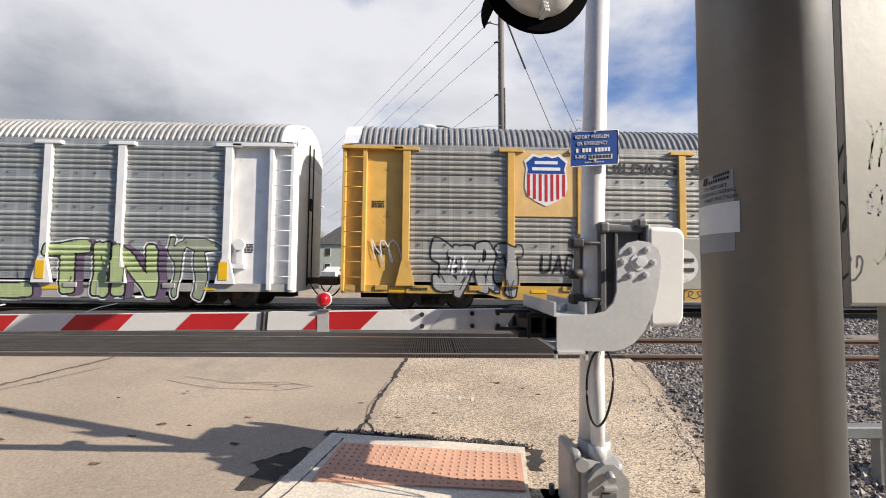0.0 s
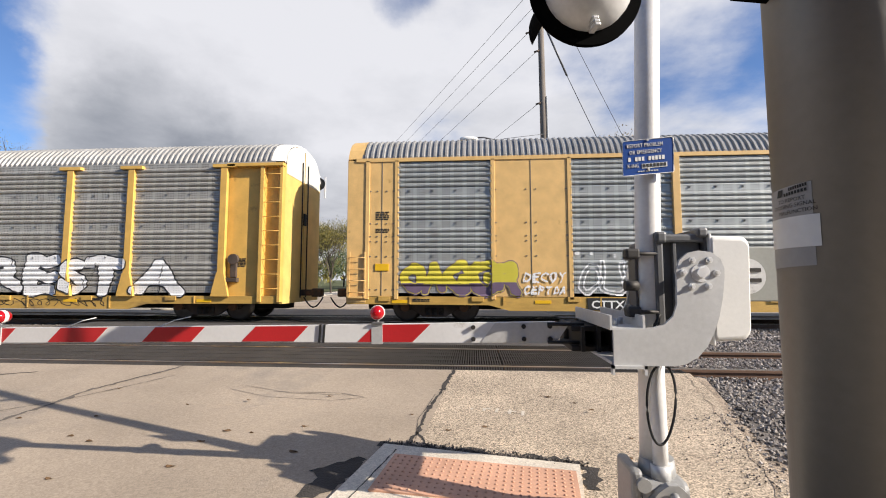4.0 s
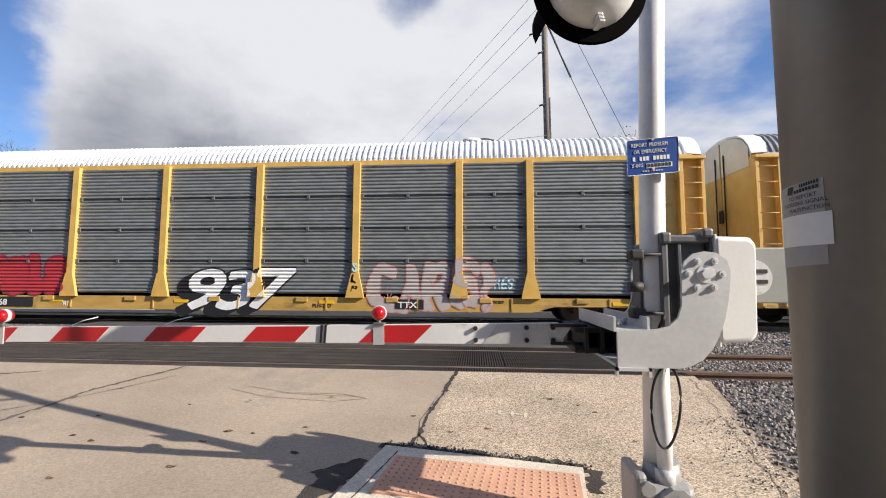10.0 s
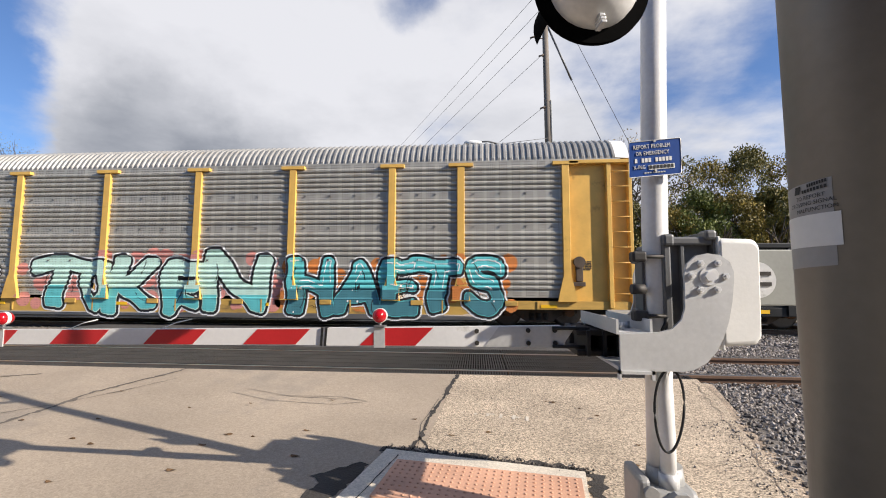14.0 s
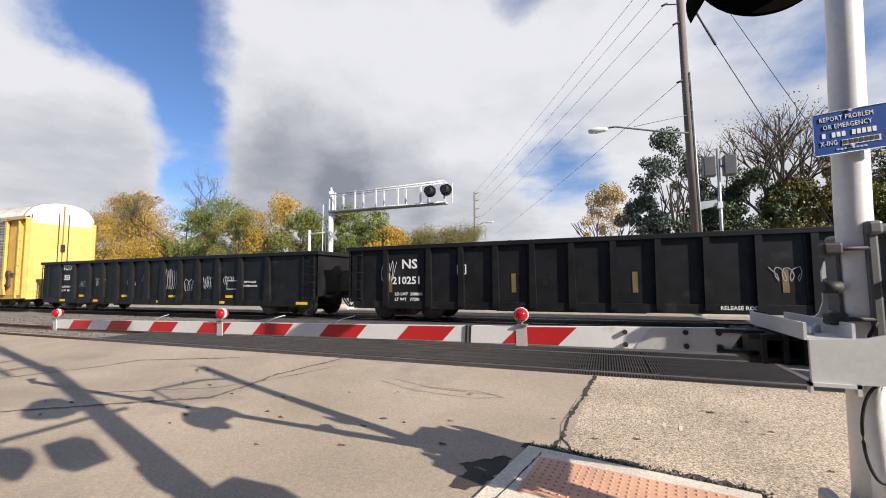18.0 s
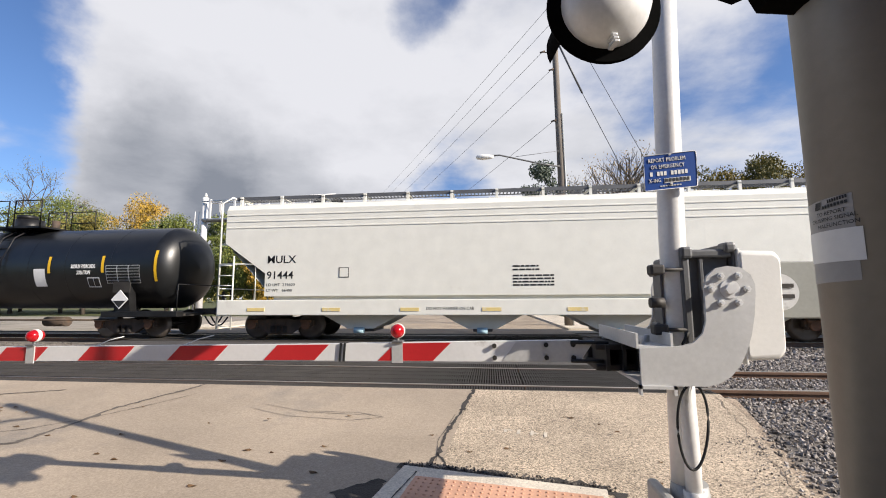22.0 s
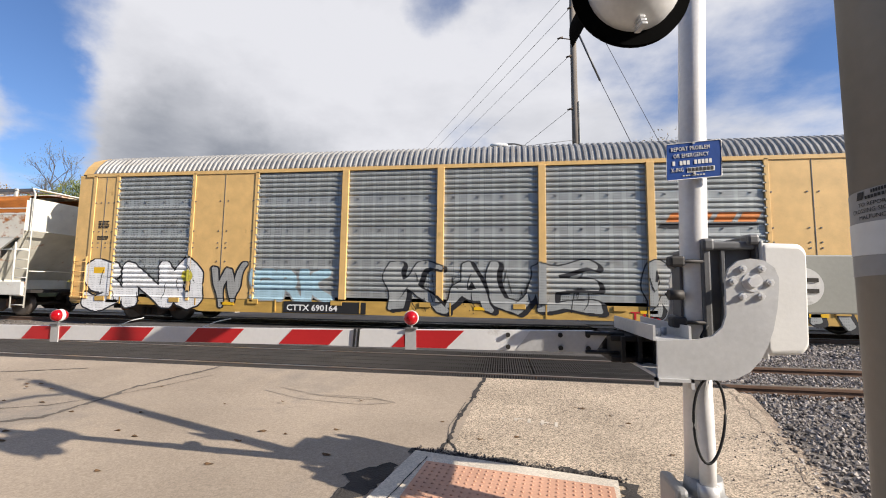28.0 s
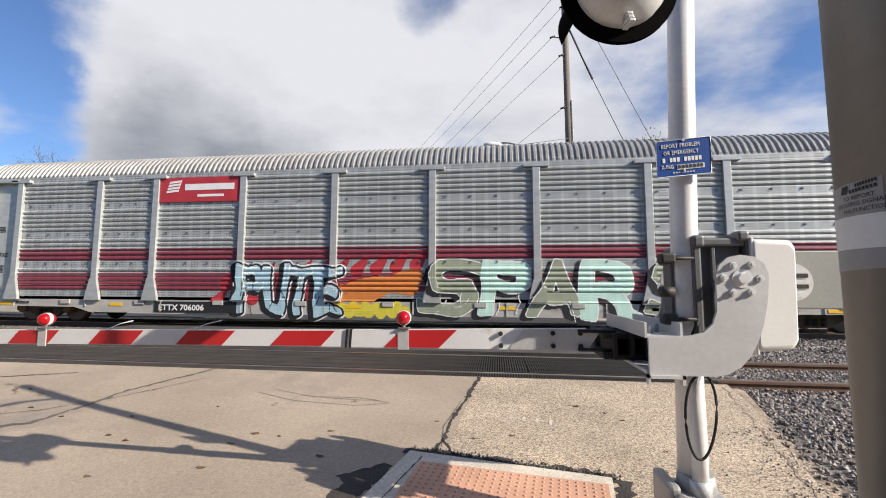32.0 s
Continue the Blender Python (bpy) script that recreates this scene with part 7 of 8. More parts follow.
# split cast base with its door
part("base", Shape().box(0.86, 1.10, 2.28, 2.56, -0.02, 0.34, 0.035).tube((MX, MY, 0.30), (MX, MY, 0.42), 0.10, 24, 0.085), CAST, gate, "cast aluminium junction base")
door = part("base_door", Shape().plate([(0.88, 0.02), (1.10, 0.02), (1.10, 0.26), (1.06, 0.31), (1.02, 0.345), (0.97, 0.345), (0.92, 0.31), (0.88, 0.26)], 2.245, 2.285), CAST, gate)
part("base_hinge", Shape().tube((0.99, 2.24, 0.30), (0.99, 2.20, 0.285), 0.022, 12).box(0.955, 1.03, 2.225, 2.25, 0.215, 0.24, 0.006), CAST, door)
part("maker_mark", Shape().box(0.95, 1.03, 2.240, 2.246, 0.14, 0.20, 0.004).box(0.93, 1.05, 2.240, 2.246, 0.115, 0.125), ALU_DARK, door)
part("base_flange", Shape().box(0.81, 0.87, 2.30, 2.54, 0.03, 0.39, 0.02).tube((0.86, 2.29, 0.33), (0.86, 2.265, 0.33), 0.035, 16), CAST, gate)
part("foundation", Shape().box(0.72, 1.26, 2.16, 2.70, -0.3, 0.0, 0.02), KERB, gate)
for x, y in ((0.80, 2.22), (1.18, 2.22), (0.80, 2.62), (1.18, 2.62)):
    part("anchor_bolt", Shape().tube((x, y, -0.02), (x, y, 0.06), 0.018, 8), ALU_DARK, gate)

CLAMP = mat("dark weathered clamp steel", (0.05, 0.047, 0.044), 0.6, 0.3, var=0.2)
BOLT = mat("bright zinc bolt", (0.80, 0.80, 0.79), 0.35, 0.4, var=0.05)
OLIVE_PLATE = mat("pale grey cast plate", (0.27, 0.275, 0.25), 0.5, var=0.08, dirt=(0.25, 0.24, 0.21), amount=0.25, dscale=3)
# mechanism: dark housing, pale cover, swing plates
housing = part("housing", Shape().box(0.99, 1.243, 2.37, 2.74, 1.12, 1.60, 0.02), ALU_DARK, gate, "dark grey mechanism housing")
part("housing_frame", Shape().box(0.985, 1.03, 2.335, 2.375, 1.12, 1.605, 0.012).box(1.03, 1.243, 2.335, 2.375, 1.575, 1.62, 0.012).box(1.03, 1.243, 2.335, 2.375, 1.12, 1.16, 0.012), ALU_DARK, housing)
part("housing_lip", Shape().box(1.243, 1.256, 2.335, 2.78, 1.06, 1.655, 0.005), ALU_DARK, housing, "dark seam flange of the housing")
part("housing_lug", Shape().box(0.985, 1.045, 2.32, 2.40, 1.57, 1.635, 0.015), ALU_DARK, housing)
part("housing_lug", Shape().box(1.20, 1.26, 2.32, 2.40, 1.60, 1.655, 0.015), ALU_DARK, housing)
part("housing_rib", Shape().box(1.08, 1.1, 2.345, 2.375, 1.16, 1.575, 0.004), ALU_DARK, housing)
# the cover: a deep moulded box with rounded corners
cover = Shape()
face = [(1.262, 1.045), (1.262, 1.612), (1.437, 1.606), (1.463, 1.575), (1.449, 1.09), (1.42, 1.055)]


def round_face(inset, y):
    cx, cz = 1.37, 1.33
    pts = []
    n = len(face)
    for k in range(n):
        a, b, c = (Vector(face[(k + d) % n]) for d in (-1, 0, 1))
        e0, e1 = b + (a - b).normalized() * 0.016, b + (c - b).normalized() * 0.016
        for t in (0.0, 0.33, 0.67, 1.0):
            p = e0.lerp(b, t).lerp(b.lerp(e1, t), t)
            v = (Vector((cx, cz)) - p).normalized() * inset
            pts.append((p.x + v.x, y, p.y + v.y))
    return pts


cover.sweep([round_face(d, y) for d, y in ((0.03, 2.312), (0.012, 2.316), (0.003, 2.326), (0.0, 2.345), (0.0, 2.74), (0.02, 2.76))])
part("cover", cover, BOXWHITE, gate, "white moulded mechanism cover")
part("cover_flange", Shape().box(1.257, 1.27, 2.318, 2.775, 1.03, 1.62, 0.004), BOXWHITE, gate)
part("counterweight", Shape().box(1.40, 2.3, 2.62, 2.68, 1.245, 1.573, 0.008), OLIVE_PLATE, gate, "flat pale counterweight plate")
disc = part("counterweight_disc", Shape().tube((1.61, 2.61, 1.395), (1.61, 2.585, 1.395), 0.105, 28), ALU, gate, "slotted aluminium disc")
for z in (1.36, 1.42):
    part("disc_slot", Shape().box(1.59, 1.685, 2.578, 2.586, z, z + 0.022), UNDER, disc)
OUT = [(1.033, 1.418), (1.05, 1.473), (1.092, 1.51), (1.147, 1.522), (1.207, 1.514), (1.251, 1.479), (1.268, 1.43), (1.266, 1.381), (1.254, 1.284), (1.233, 1.187), (1.204, 1.105), (1.170, 1.04), (1.122, 0.985), (1.060, 0.95), (1.009, 0.94), (0.711, 0.937), (0.711, 1.118), (0.905, 1.13), (0.965, 1.147), (1.010, 1.19), (1.030, 1.25), (1.033, 1.339)]
for y in (2.22, 2.90):
    pl = part("swing_plate", Shape().plate(OUT, y - 0.008, y + 0.008), ALU, gate, "curved aluminium swing plate with bolts")
    if y < 2.5:
        part("hub", Shape().tube((1.15, y - 0.008, 1.408), (1.15, y - 0.013, 1.408), 0.046, 24).tube((1.15, y - 0.013, 1.408), (1.15, y - 0.027, 1.408), 0.026, 6), BOLT, pl)
        for x, z in ((1.11, 1.472), (1.193, 1.473), (1.064, 1.41), (1.227, 1.408), (1.103, 1.34), (1.185, 1.342)):
            part("bolt", Shape().tube((x, y - 0.008, z), (x, y - 0.02, z), 0.017, 6).tube((x, y - 0.02, z), (x, y - 0.03, z), 0.009, 8), BOLT, pl)
part("hub_shaft", Shape().tube((1.157, 2.22, 1.41), (1.157, 2.9, 1.41), 0.03, 12), ALU_DARK, gate)
ch = part("cross_channel", Shape().box(0.705, 0.875, 2.23, 2.95, 0.94, 0.955).box(0.70, 0.712, 2.23, 2.95, 1.115, 1.19).box(0.865, 0.877, 2.23, 2.95, 1.10, 1.19).box(0.712, 0.865, 2.23, 2.95, 1.115, 1.127), ALU, gate, "aluminium channel that carries the arm")
for x, y in ((0.77, 2.36), (0.83, 2.45)):
    part("bolt", Shape().tube((x, y, 1.12), (x, y, 1.165), 0.015, 6), ALU, ch)
part("channel_foot", Shape().box(0.70, 0.87, 2.20, 2.235, 0.925, 0.94).box(0.70, 0.71, 2.20, 2.235, 0.895, 0.94).box(0.855, 0.87, 2.20, 2.235, 0.895, 0.94), ALU, ch)
# clamps on the mast
for z in (1.515, 1.20):
    part("mast_clamp", Shape().box(0.885, 1.0, 2.44, 2.53, z - 0.03, z + 0.03, 0.01), ALU_DARK, gate)
    part("clamp_rod", Shape().tube((0.835, 2.345, z), (1.0, 2.345, z), 0.010, 8).box(0.83, 0.905, 2.33, 2.40, z - 0.028, z + 0.028, 0.012), CLAMP, gate)
part("clamp_stub", Shape().tube((0.83, 2.37, 1.34), (0.90, 2.37, 1.34), 0.027, 12), CLAMP, gate)
part("bracket_plate", Shape().box(0.90, 0.912, 2.40, 2.50, 1.18, 1.53), ALU_DARK, gate)
part("cable", Shape().path([(1.02, 2.36, 1.2), (0.99, 2.33, 1.18), (0.96, 2.32, 1.13), (0.97, 2.30, 1.05), (0.98, 2.28, 0.95)], 0.008, 6), RUBBER, gate)

# the arm: boards, stripes, lamps
ARM0, ARM1 = Vector((0.56, 2.946, 1.018)), Vector((-7.0, 3.272, 0.868))
ARM_DIR = (ARM1 - ARM0).normalized()
ARM_SIDE = Vector((ARM_DIR.y, -ARM_DIR.x, 0)).normalized()
if ARM_SIDE.y > 0:
    ARM_SIDE = -ARM_SIDE
ARM_UP = ARM_DIR.cross(ARM_SIDE)
if ARM_UP.z < 0:
    ARM_UP = -ARM_UP


def arm_point(x, h, d):
    """A point of the arm at the world's x: h up from its middle, d out towards the traffic."""
    return ARM0 + ARM_DIR * ((x - ARM0.x) / ARM_DIR.x) + ARM_UP * h + ARM_SIDE * d


def arm_board(name, xa, xb, ha, hb, slant, d0, d1, material, parent, label=""):
    s = Shape()
    c = [(xa, -ha), (xb, -hb), (xb + slant, hb), (xa + slant, ha)]
    v = [arm_point(x, h, d) for d in (d0, d1) for x, h in c]
    s.add(v, [(0, 1, 2, 3), (7, 6, 5, 4), (0, 4, 5, 1), (1, 5, 6, 2), (2, 6, 7, 3), (3, 7, 4, 0)])
    return part(name, s, material, parent, label)


arm = arm_board("arm", -7.0, -0.80, 0.056, 0.060, 0.0, -0.02, 0.02, GATE_WHITE, gate, "long red and white gate arm")
butt = arm_board("arm_butt", -1.12, 0.56, 0.062, 0.071, 0.0, -0.026, 0.026, GATE_WHITE, gate, "plain white butt plate of the arm")
for x0 in (-6.94, -6.134, -5.321, -4.509, -3.697, -2.885, -2.073, -1.261):
    xa = max(x0 - 0.406, -6.99)
    arm_board("stripe", xa - 0.05, x0 - 0.05, 0.054, 0.055, 0.11, 0.02, 0.023, GATE_RED, arm)
arm_board("stripe", -0.83, -0.43, 0.060, 0.062, 0.13, 0.026, 0.029, GATE_RED, butt)
arm_board("edge_trim", -7.0, -1.12, 0.004, 0.004, 0.0, 0.0, 0.0, ALU, arm)
for x in (-1.115, -1.085):
    arm_board("arm_strap", x - 0.008, x + 0.008, 0.066, 0.066, 0.01, -0.03, 0.031, RUBBER, arm)
for x, h in ((0.0, 0.038), (0.0, -0.042), (0.345, 0.042), (0.345, -0.042), (0.52, 0.042), (0.52, -0.042)):
    p = arm_point(x, h, 0.026)
    part("bolt", Shape().tube(p, p + ARM_SIDE * 0.02, 0.016, 8), UNDER, butt)
arm_board("butt_plate", 0.05, 0.56, 0.066, 0.071, 0.10, 0.026, 0.030, ALU, butt, "bare aluminium splice plate")
adapter = part("adapter", Shape().box(0.60, 0.70, 2.86, 3.0, 0.95, 1.10, 0.008), UNDER, gate, "black arm adapter tubes")
for z in (0.968, 1.085):
    part("adapter_tube", Shape().box(0.58, 0.88, 2.55, 2.90, z - 0.016, z + 0.016, 0.006), UNDER, adapter)
for x in (0.63, 0.72, 0.80):
    part("adapter_plate", Shape().box(x, x + 0.02, 2.52, 2.98, 0.955, 1.10), RUBBER, adapter)
part("adapter_back", Shape().box(0.62, 0.86, 2.98, 3.0, 0.96, 1.1), UNDER, adapter)
for z in (0.955, 1.075):
    part("adapter_rod", Shape().tube((0.50, 2.90, z), (0.74, 2.90, z), 0.012, 8), RUBBER, gate)


def arm_lamp(x, lens=True, wire=True):
    top = arm_point(x, 0.06, 0.0)
    bracket = arm_board("lamp_bracket", x - 0.035, x + 0.045, 0.075, 0.075, 0.0, 0.024, 0.032, ALU, arm, "bare lamp bracket")
    part("bracket_top", Shape().box(top.x - 0.035, top.x + 0.045, top.y - 0.045, top.y + 0.03, top.z + 0.004, top.z + 0.018, 0.004), ALU_DARK, bracket)
    c = top + Vector((0.0, 0, 0.085))
    lamp = part("lamp", Shape().tube(c + Vector((0, 0.014, 0)), c + Vector((0, -0.014, 0)), 0.053, 24), WHITE, arm, "round red gate lamp")
    n = 20
    for d in (-1, 1):
        s = Shape()
        rings = [[(c.x + r * math.cos(2 * math.pi * i / n), c.y + d * (0.0135 + 1.5 * b), c.z + r * math.sin(2 * math.pi * i / n)) for i in range(n)] for r, b in ((0.050, 0.0), (0.046, 0.014), (0.033, 0.026), (0.015, 0.033), (0.001, 0.035))]
        s.sweep(rings, caps=False)
        part("lens", s, RED_LENS, lamp, "glowing red lens")
    part("lamp_stem", Shape().tube(top + Vector((0, 0, 0.0)), c + Vector((0, 0, -0.05)), 0.014, 8), ALU_DARK, lamp)
    return lamp


for x in (-0.69, -3.80, -6.92):
    arm_lamp(x)
for x in (-3.2, -2.4, -4.9):
    a, b = arm_point(x, 0.06, 0.0), arm_point(x + 0.25, 0.13, 0.0)
    part("cable", Shape().path([a, (a + b) / 2 + Vector((0, 0, 0.01)), b], 0.004, 5), LETTER, arm)

# blue notice on the mast
notice = part("notice", Shape().plate([(x, z) for x, z in ((0.828, 2.128), (0.834, 2.137), (1.092, 2.157), (1.099, 2.150), (1.096, 1.968), (1.089, 1.960), (0.832, 1.940), (0.824, 1.947))], 2.326, 2.330), SIGN_BLUE, gate, "blue emergency notice with white lettering")
rim = Shape()
rp = [(0.828, 2.128), (0.834, 2.137), (1.092, 2.157), (1.099, 2.150), (1.096, 1.968), (1.089, 1.960), (0.832, 1.940), (0.824, 1.947)]
rim.path([(x, 2.325, z) for x, z in rp + rp[:1]], 0.0022, 5)
part("notice_rim", rim, LETTER, notice)
tilt = pose(0, 0, 0, 0, -4.2, 0)


def notice_text(text, x, z, size, st=0.8):
    words(text, size, LETTER, notice, pose(x, 2.3245, z) @ tilt, stretch=st, spread=1.12, bold=-0.004)


notice_text("REPORT PROBLEM", 0.850, 2.096, 0.031, 0.70)
notice_text("OR EMERGENCY", 0.862, 2.060, 0.031, 0.70)
notice_text("X-ING", 0.849, 1.984, 0.031, 0.66)
nb = Shape()
for k in range(11):
    if k in (1, 5):
        continue
    u = 0.856 + 0.018 * k
    nb.box(u, u + 0.013, 2.3235, 2.3255, 2.020 + (u - 0.85) * 0.073, 2.043 + (u - 0.85) * 0.073)
tagged(part("lettering", nb, LETTER, notice), kind="stuff")
part("number_patch", Shape().plate([(0.927, 1.982), (1.062, 1.992), (1.062, 2.018), (0.927, 2.008)], 2.3235, 2.3255), LETTER, notice)
nb = Shape()
for k in range(7):
    u = 0.932 + 0.0185 * k
    nb.box(u, u + 0.012, 2.3215, 2.3235, 1.988 + (u - 0.927) * 0.073, 2.006 + (u - 0.927) * 0.073)
tagged(part("lettering", nb, INK, notice), kind="stuff")
nb = Shape()
for k in range(8):
    u = 0.905 + 0.014 * k
    nb.box(u, u + 0.010, 2.3235, 2.3255, 1.962 + (u - 0.905) * 0.073, 1.969 + (u - 0.905) * 0.073)
tagged(part("lettering", nb, ALU, notice), kind="stuff")
for z in (2.142, 1.978):
    part("notice_bolt", Shape().tube((0.962, 2.326, z), (0.962, 2.318, z), 0.007, 8), ALU, notice)


# the whole arm hangs a third of a metre nearer the traffic, in a lighter size
nearer = Matrix.Translation((0, 0, 1.365)) @ Matrix.Scale(0.89, 4) @ Matrix.Translation((0, 0, -1.365))
for ob in [arm, butt, *arm.children_recursive, *butt.children_recursive] + [c for c in gate.children if c.name.startswith("adapter_rod")]:
    ob.data.transform(nearer)


def flasher(parent, x, y, z, face, name="flasher", size=1.0):
    """A flashing light seen from behind: round black target, pale housing, hood in front."""
    q = Vector(face).normalized().to_track_quat("Y", "Z").to_matrix().to_4x4()
    m = Matrix.Translation((x, y, z)) @ q @ Matrix.Scale(size, 4)
    ob = part(name, Shape().tube((0, 0.0, 0), (0, 0.012, 0), 0.254, 48).tube((0, -0.012, 0), (0, 0.0, 0), 0.254, 48, 0.246), FLASH_BLACK, parent, "black round flasher target")
    ob.matrix_basis = m
    s = Shape()
    rings = [[(r * math.cos(2 * math.pi * i / 32), b, r * math.sin(2 * math.pi * i / 32)) for i in range(32)] for r, b in ((0.195, -0.01), (0.195, -0.04), (0.178, -0.09), (0.135, -0.135), (0.07, -0.16), (0.001, -0.165))]
    part("lamp_housing", s.sweep(rings, caps=False), MAST_PAINT, ob, "pale domed lamp housing")
    for k in range(4):
        part("latch", Shape().box(-0.012, 0.012, -0.10 - 0.01 * k, -0.06, -0.17 - 0.02 * k, -0.158 - 0.02 * k, 0.003), ALU, ob)
    hd = Shape()
    ringa = [[(0.17 * math.cos(t), b, 0.17 * math.sin(t)) for t in [math.pi * (-0.15 + 1.3 * i / 20) for i in range(21)]] for b in (0.01, 0.34)]
    hd.sweep(ringa, closed=False, caps=False)
    part("hood", hd, FLASH_BLACK, ob, "black half-round hood")
    part("lens", Shape().tube((0, 0.01, 0), (0, 0.03, 0), 0.15, 28), RED_LENS, ob)
    return ob


flasher(gate, 0.446, 1.602, 2.508, (-0.12, 1.0, 0.05), size=0.88)
part("flasher_arm", Shape().path([(MX + 0.07, MY, 3.6), (0.75, 2.2, 3.6), (0.44, 1.64, 3.5), (0.44, 1.64, 2.68)], 0.03, 10), MAST_PAINT, gate)
part("bell", Shape().tube((MX, MY, 4.32), (MX, MY - 0.05, 4.32), 0.03, 20), ALU_DARK, gate)

# ---- the thick cantilever post beside the path ----
PX, PY, PR = 0.707, 0.85, 0.109
mastp = thing("cantilever_signal", "thick grey cantilever signal post with sticker", "signal post")
part("post", Shape().tube((PX, PY, -0.02), (PX, PY, 5.5), PR, 64), POST_PAINT, mastp, "thick grey galvanised post")
part("post_base", Shape().box(PX - 0.2, PX + 0.2, PY - 0.2, PY + 0.2, -0.05, 0.02, 0.01), ALU_DARK, mastp)


def round_patch(a0, a1, z0, z1, material, lift, name, label="", slant=0.0):
    """A sticker on the post between two bearings (degrees from +x)."""
    s = Shape()
    n = 16
    v = []
    for i in range(n + 1):
        a = radians(a0 + (a1 - a0) * i / n)
        dz = slant * (i / n - 0.5)
        v += [(PX + (PR + lift) * math.cos(a), PY + (PR + lift) * math.sin(a), z + dz) for z in (z0, z1)]
    s.add(v, [(2 * i, 2 * i + 2, 2 * i + 3, 2 * i + 1) for i in range(n)], True)
    return part(name, s, material, mastp, label)


STICK = mat("faded grey sticker", (0.30, 0.29, 0.275), 0.5, var=0.1)
SILVER = mat("silver reflective band", (0.66, 0.65, 0.62), 0.35, var=0.06)


def round_text(text, size, a0, z, slant, material=INK):
    cu = bpy.data.curves.new("lettering", "FONT")
    cu.body, cu.size, cu.resolution_u = text, size, 2
    tmp = bpy.data.objects.new("tmp", cu)
    me = bpy.data.meshes.new_from_object(tmp)
    bpy.data.objects.remove(tmp)
    for v in me.vertices:
        a = radians(a0) + v.co.x / PR
        zz = z + v.co.y + slant * v.co.x
        v.co = (PX + (PR + 0.002) * math.cos(a), PY + (PR + 0.002) * math.sin(a), zz)
    me.materials.clear()
    me.materials.append(material)
    ob = new("lettering", me)
    ob.parent = mastp
    return ob


# ---- steel cabinet on legs beside the thick post ----
cab = thing("signal_cabinet", "tall pale grey steel signal cabinet on legs", "cabinet")
OLIVE = mat("pale grey enamel", (0.40, 0.39, 0.34), 0.5, var=0.06, dirt=(0.30, 0.29, 0.25), amount=0.25, dscale=1.2)
part("body", Shape().box(0.905, 1.33, 0.88, 1.08, 1.29, 2.02, 0.008), OLIVE, cab, "plain sheet steel cabinet body")
# near-black strip stands in for the shadow gap along the cabinet's corner
part("door_edge", Shape().box(0.892, 0.905, 0.877, 1.08, 1.288, 2.022), UNDER, cab, "near-black strip for the shadow gap at the corner")
for x in (1.14, 1.26):
    part("leg", Shape().box(x, x + 0.045, 0.92, 1.04, -0.05, 1.29, 0.005), GALV, cab)
for k, (x, z, w, h) in enumerate(((0.932, 1.57, 0.042, 0.11), (0.926, 1.47, 0.042, 0.07), (0.952, 1.375, 0.05, 0.06))):
    scrawl(cab, x, z, w, h, "grey" if k % 2 else "sage", 200 + k, flat_side(0.878), 0.005, 2)
low = thing("low_rail", "low galvanised steel rail beside the track", "rail")
part("bar", Shape().box(2.75, 5.2, 2.72, 2.80, 0.28, 0.36, 0.01), GALV, low)
for x in (3.0, 4.8):
    part("leg", Shape().box(x, x + 0.06, 2.73, 2.79, -0.05, 0.28), GALV, low)
# sticker on the thick post, turned to the road
round_patch(138, 207, 1.395, 1.548, STICK, 0.0007, "sticker", "grey sticker with worn black lettering", 0.006)
round_patch(138, 212, 1.432, 1.490, SILVER, 0.0015, "reflective_band", "silver reflective band", 0.0)
for text, z, a0 in (("TO REPORT", 1.518, 172), ("CROSSING SIGNAL", 1.5065, 163), ("MALFUNCTION", 1.495, 172)):
    round_text(text, 0.0105, a0, z, 0.03)
mk = Shape()
for row, (a0, a1, z0) in enumerate(((186, 204, 1.540), (180, 204, 1.5305))):
    for i in range(8):
        a, b = radians(a0 + (a1 - a0) * i / 8), radians(a0 + (a1 - a0) * (i + 0.72) / 8)
        mk.add([(PX + (PR + 0.002) * math.cos(t), PY + (PR + 0.002) * math.sin(t), z + 0.004 * i / 8) for t, z in ((a, z0), (b, z0), (b, z0 + 0.006), (a, z0 + 0.006))], [(0, 1, 2, 3)])
mk.add([(PX + (PR + 0.002) * math.cos(radians(t)), PY + (PR + 0.002) * math.sin(radians(t)), z) for t, z in ((170, 1.531), (177, 1.531), (179, 1.545), (172, 1.545))], [(0, 1, 2, 3)])
tagged(part("lettering", mk, INK, mastp), kind="stuff")
# what the post carries overhead: truss, flashers, ladder
TD = Vector((-0.97, 0.24, 0)).normalized()
truss = part("truss", Shape().tube(Vector((PX, PY, 5.35)), Vector((PX, PY, 5.35)) + TD * 4.6, 0.05, 8).tube(Vector((PX, PY, 4.8)), Vector((PX, PY, 4.8)) + TD * 4.6, 0.05, 8).tube(Vector((PX, PY - 0.5, 5.35)), Vector((PX, PY - 0.5, 5.35)) + TD * 4.6, 0.05, 8), MAST_PAINT, mastp, "cantilever truss over the road")
for i in range(4):
    a = Vector((PX, PY, 4.8)) + TD * (0.6 + 1.1 * i)
    part("truss_strut", Shape().tube(a, a + Vector((0, 0, 0.55)), 0.03, 6).tube(a + Vector((0, 0, 0.55)), a + Vector((0, -0.5, 0.55)), 0.03, 6), MAST_PAINT, truss)
part("cross_arm", Shape().tube((PX, PY - 0.9, 3.35), (PX, PY + 0.25, 3.35), 0.035, 10), MAST_PAINT, mastp)
flasher(mastp, 0.74, 0.02, 3.02, (0.0, -1.0, 0.0))
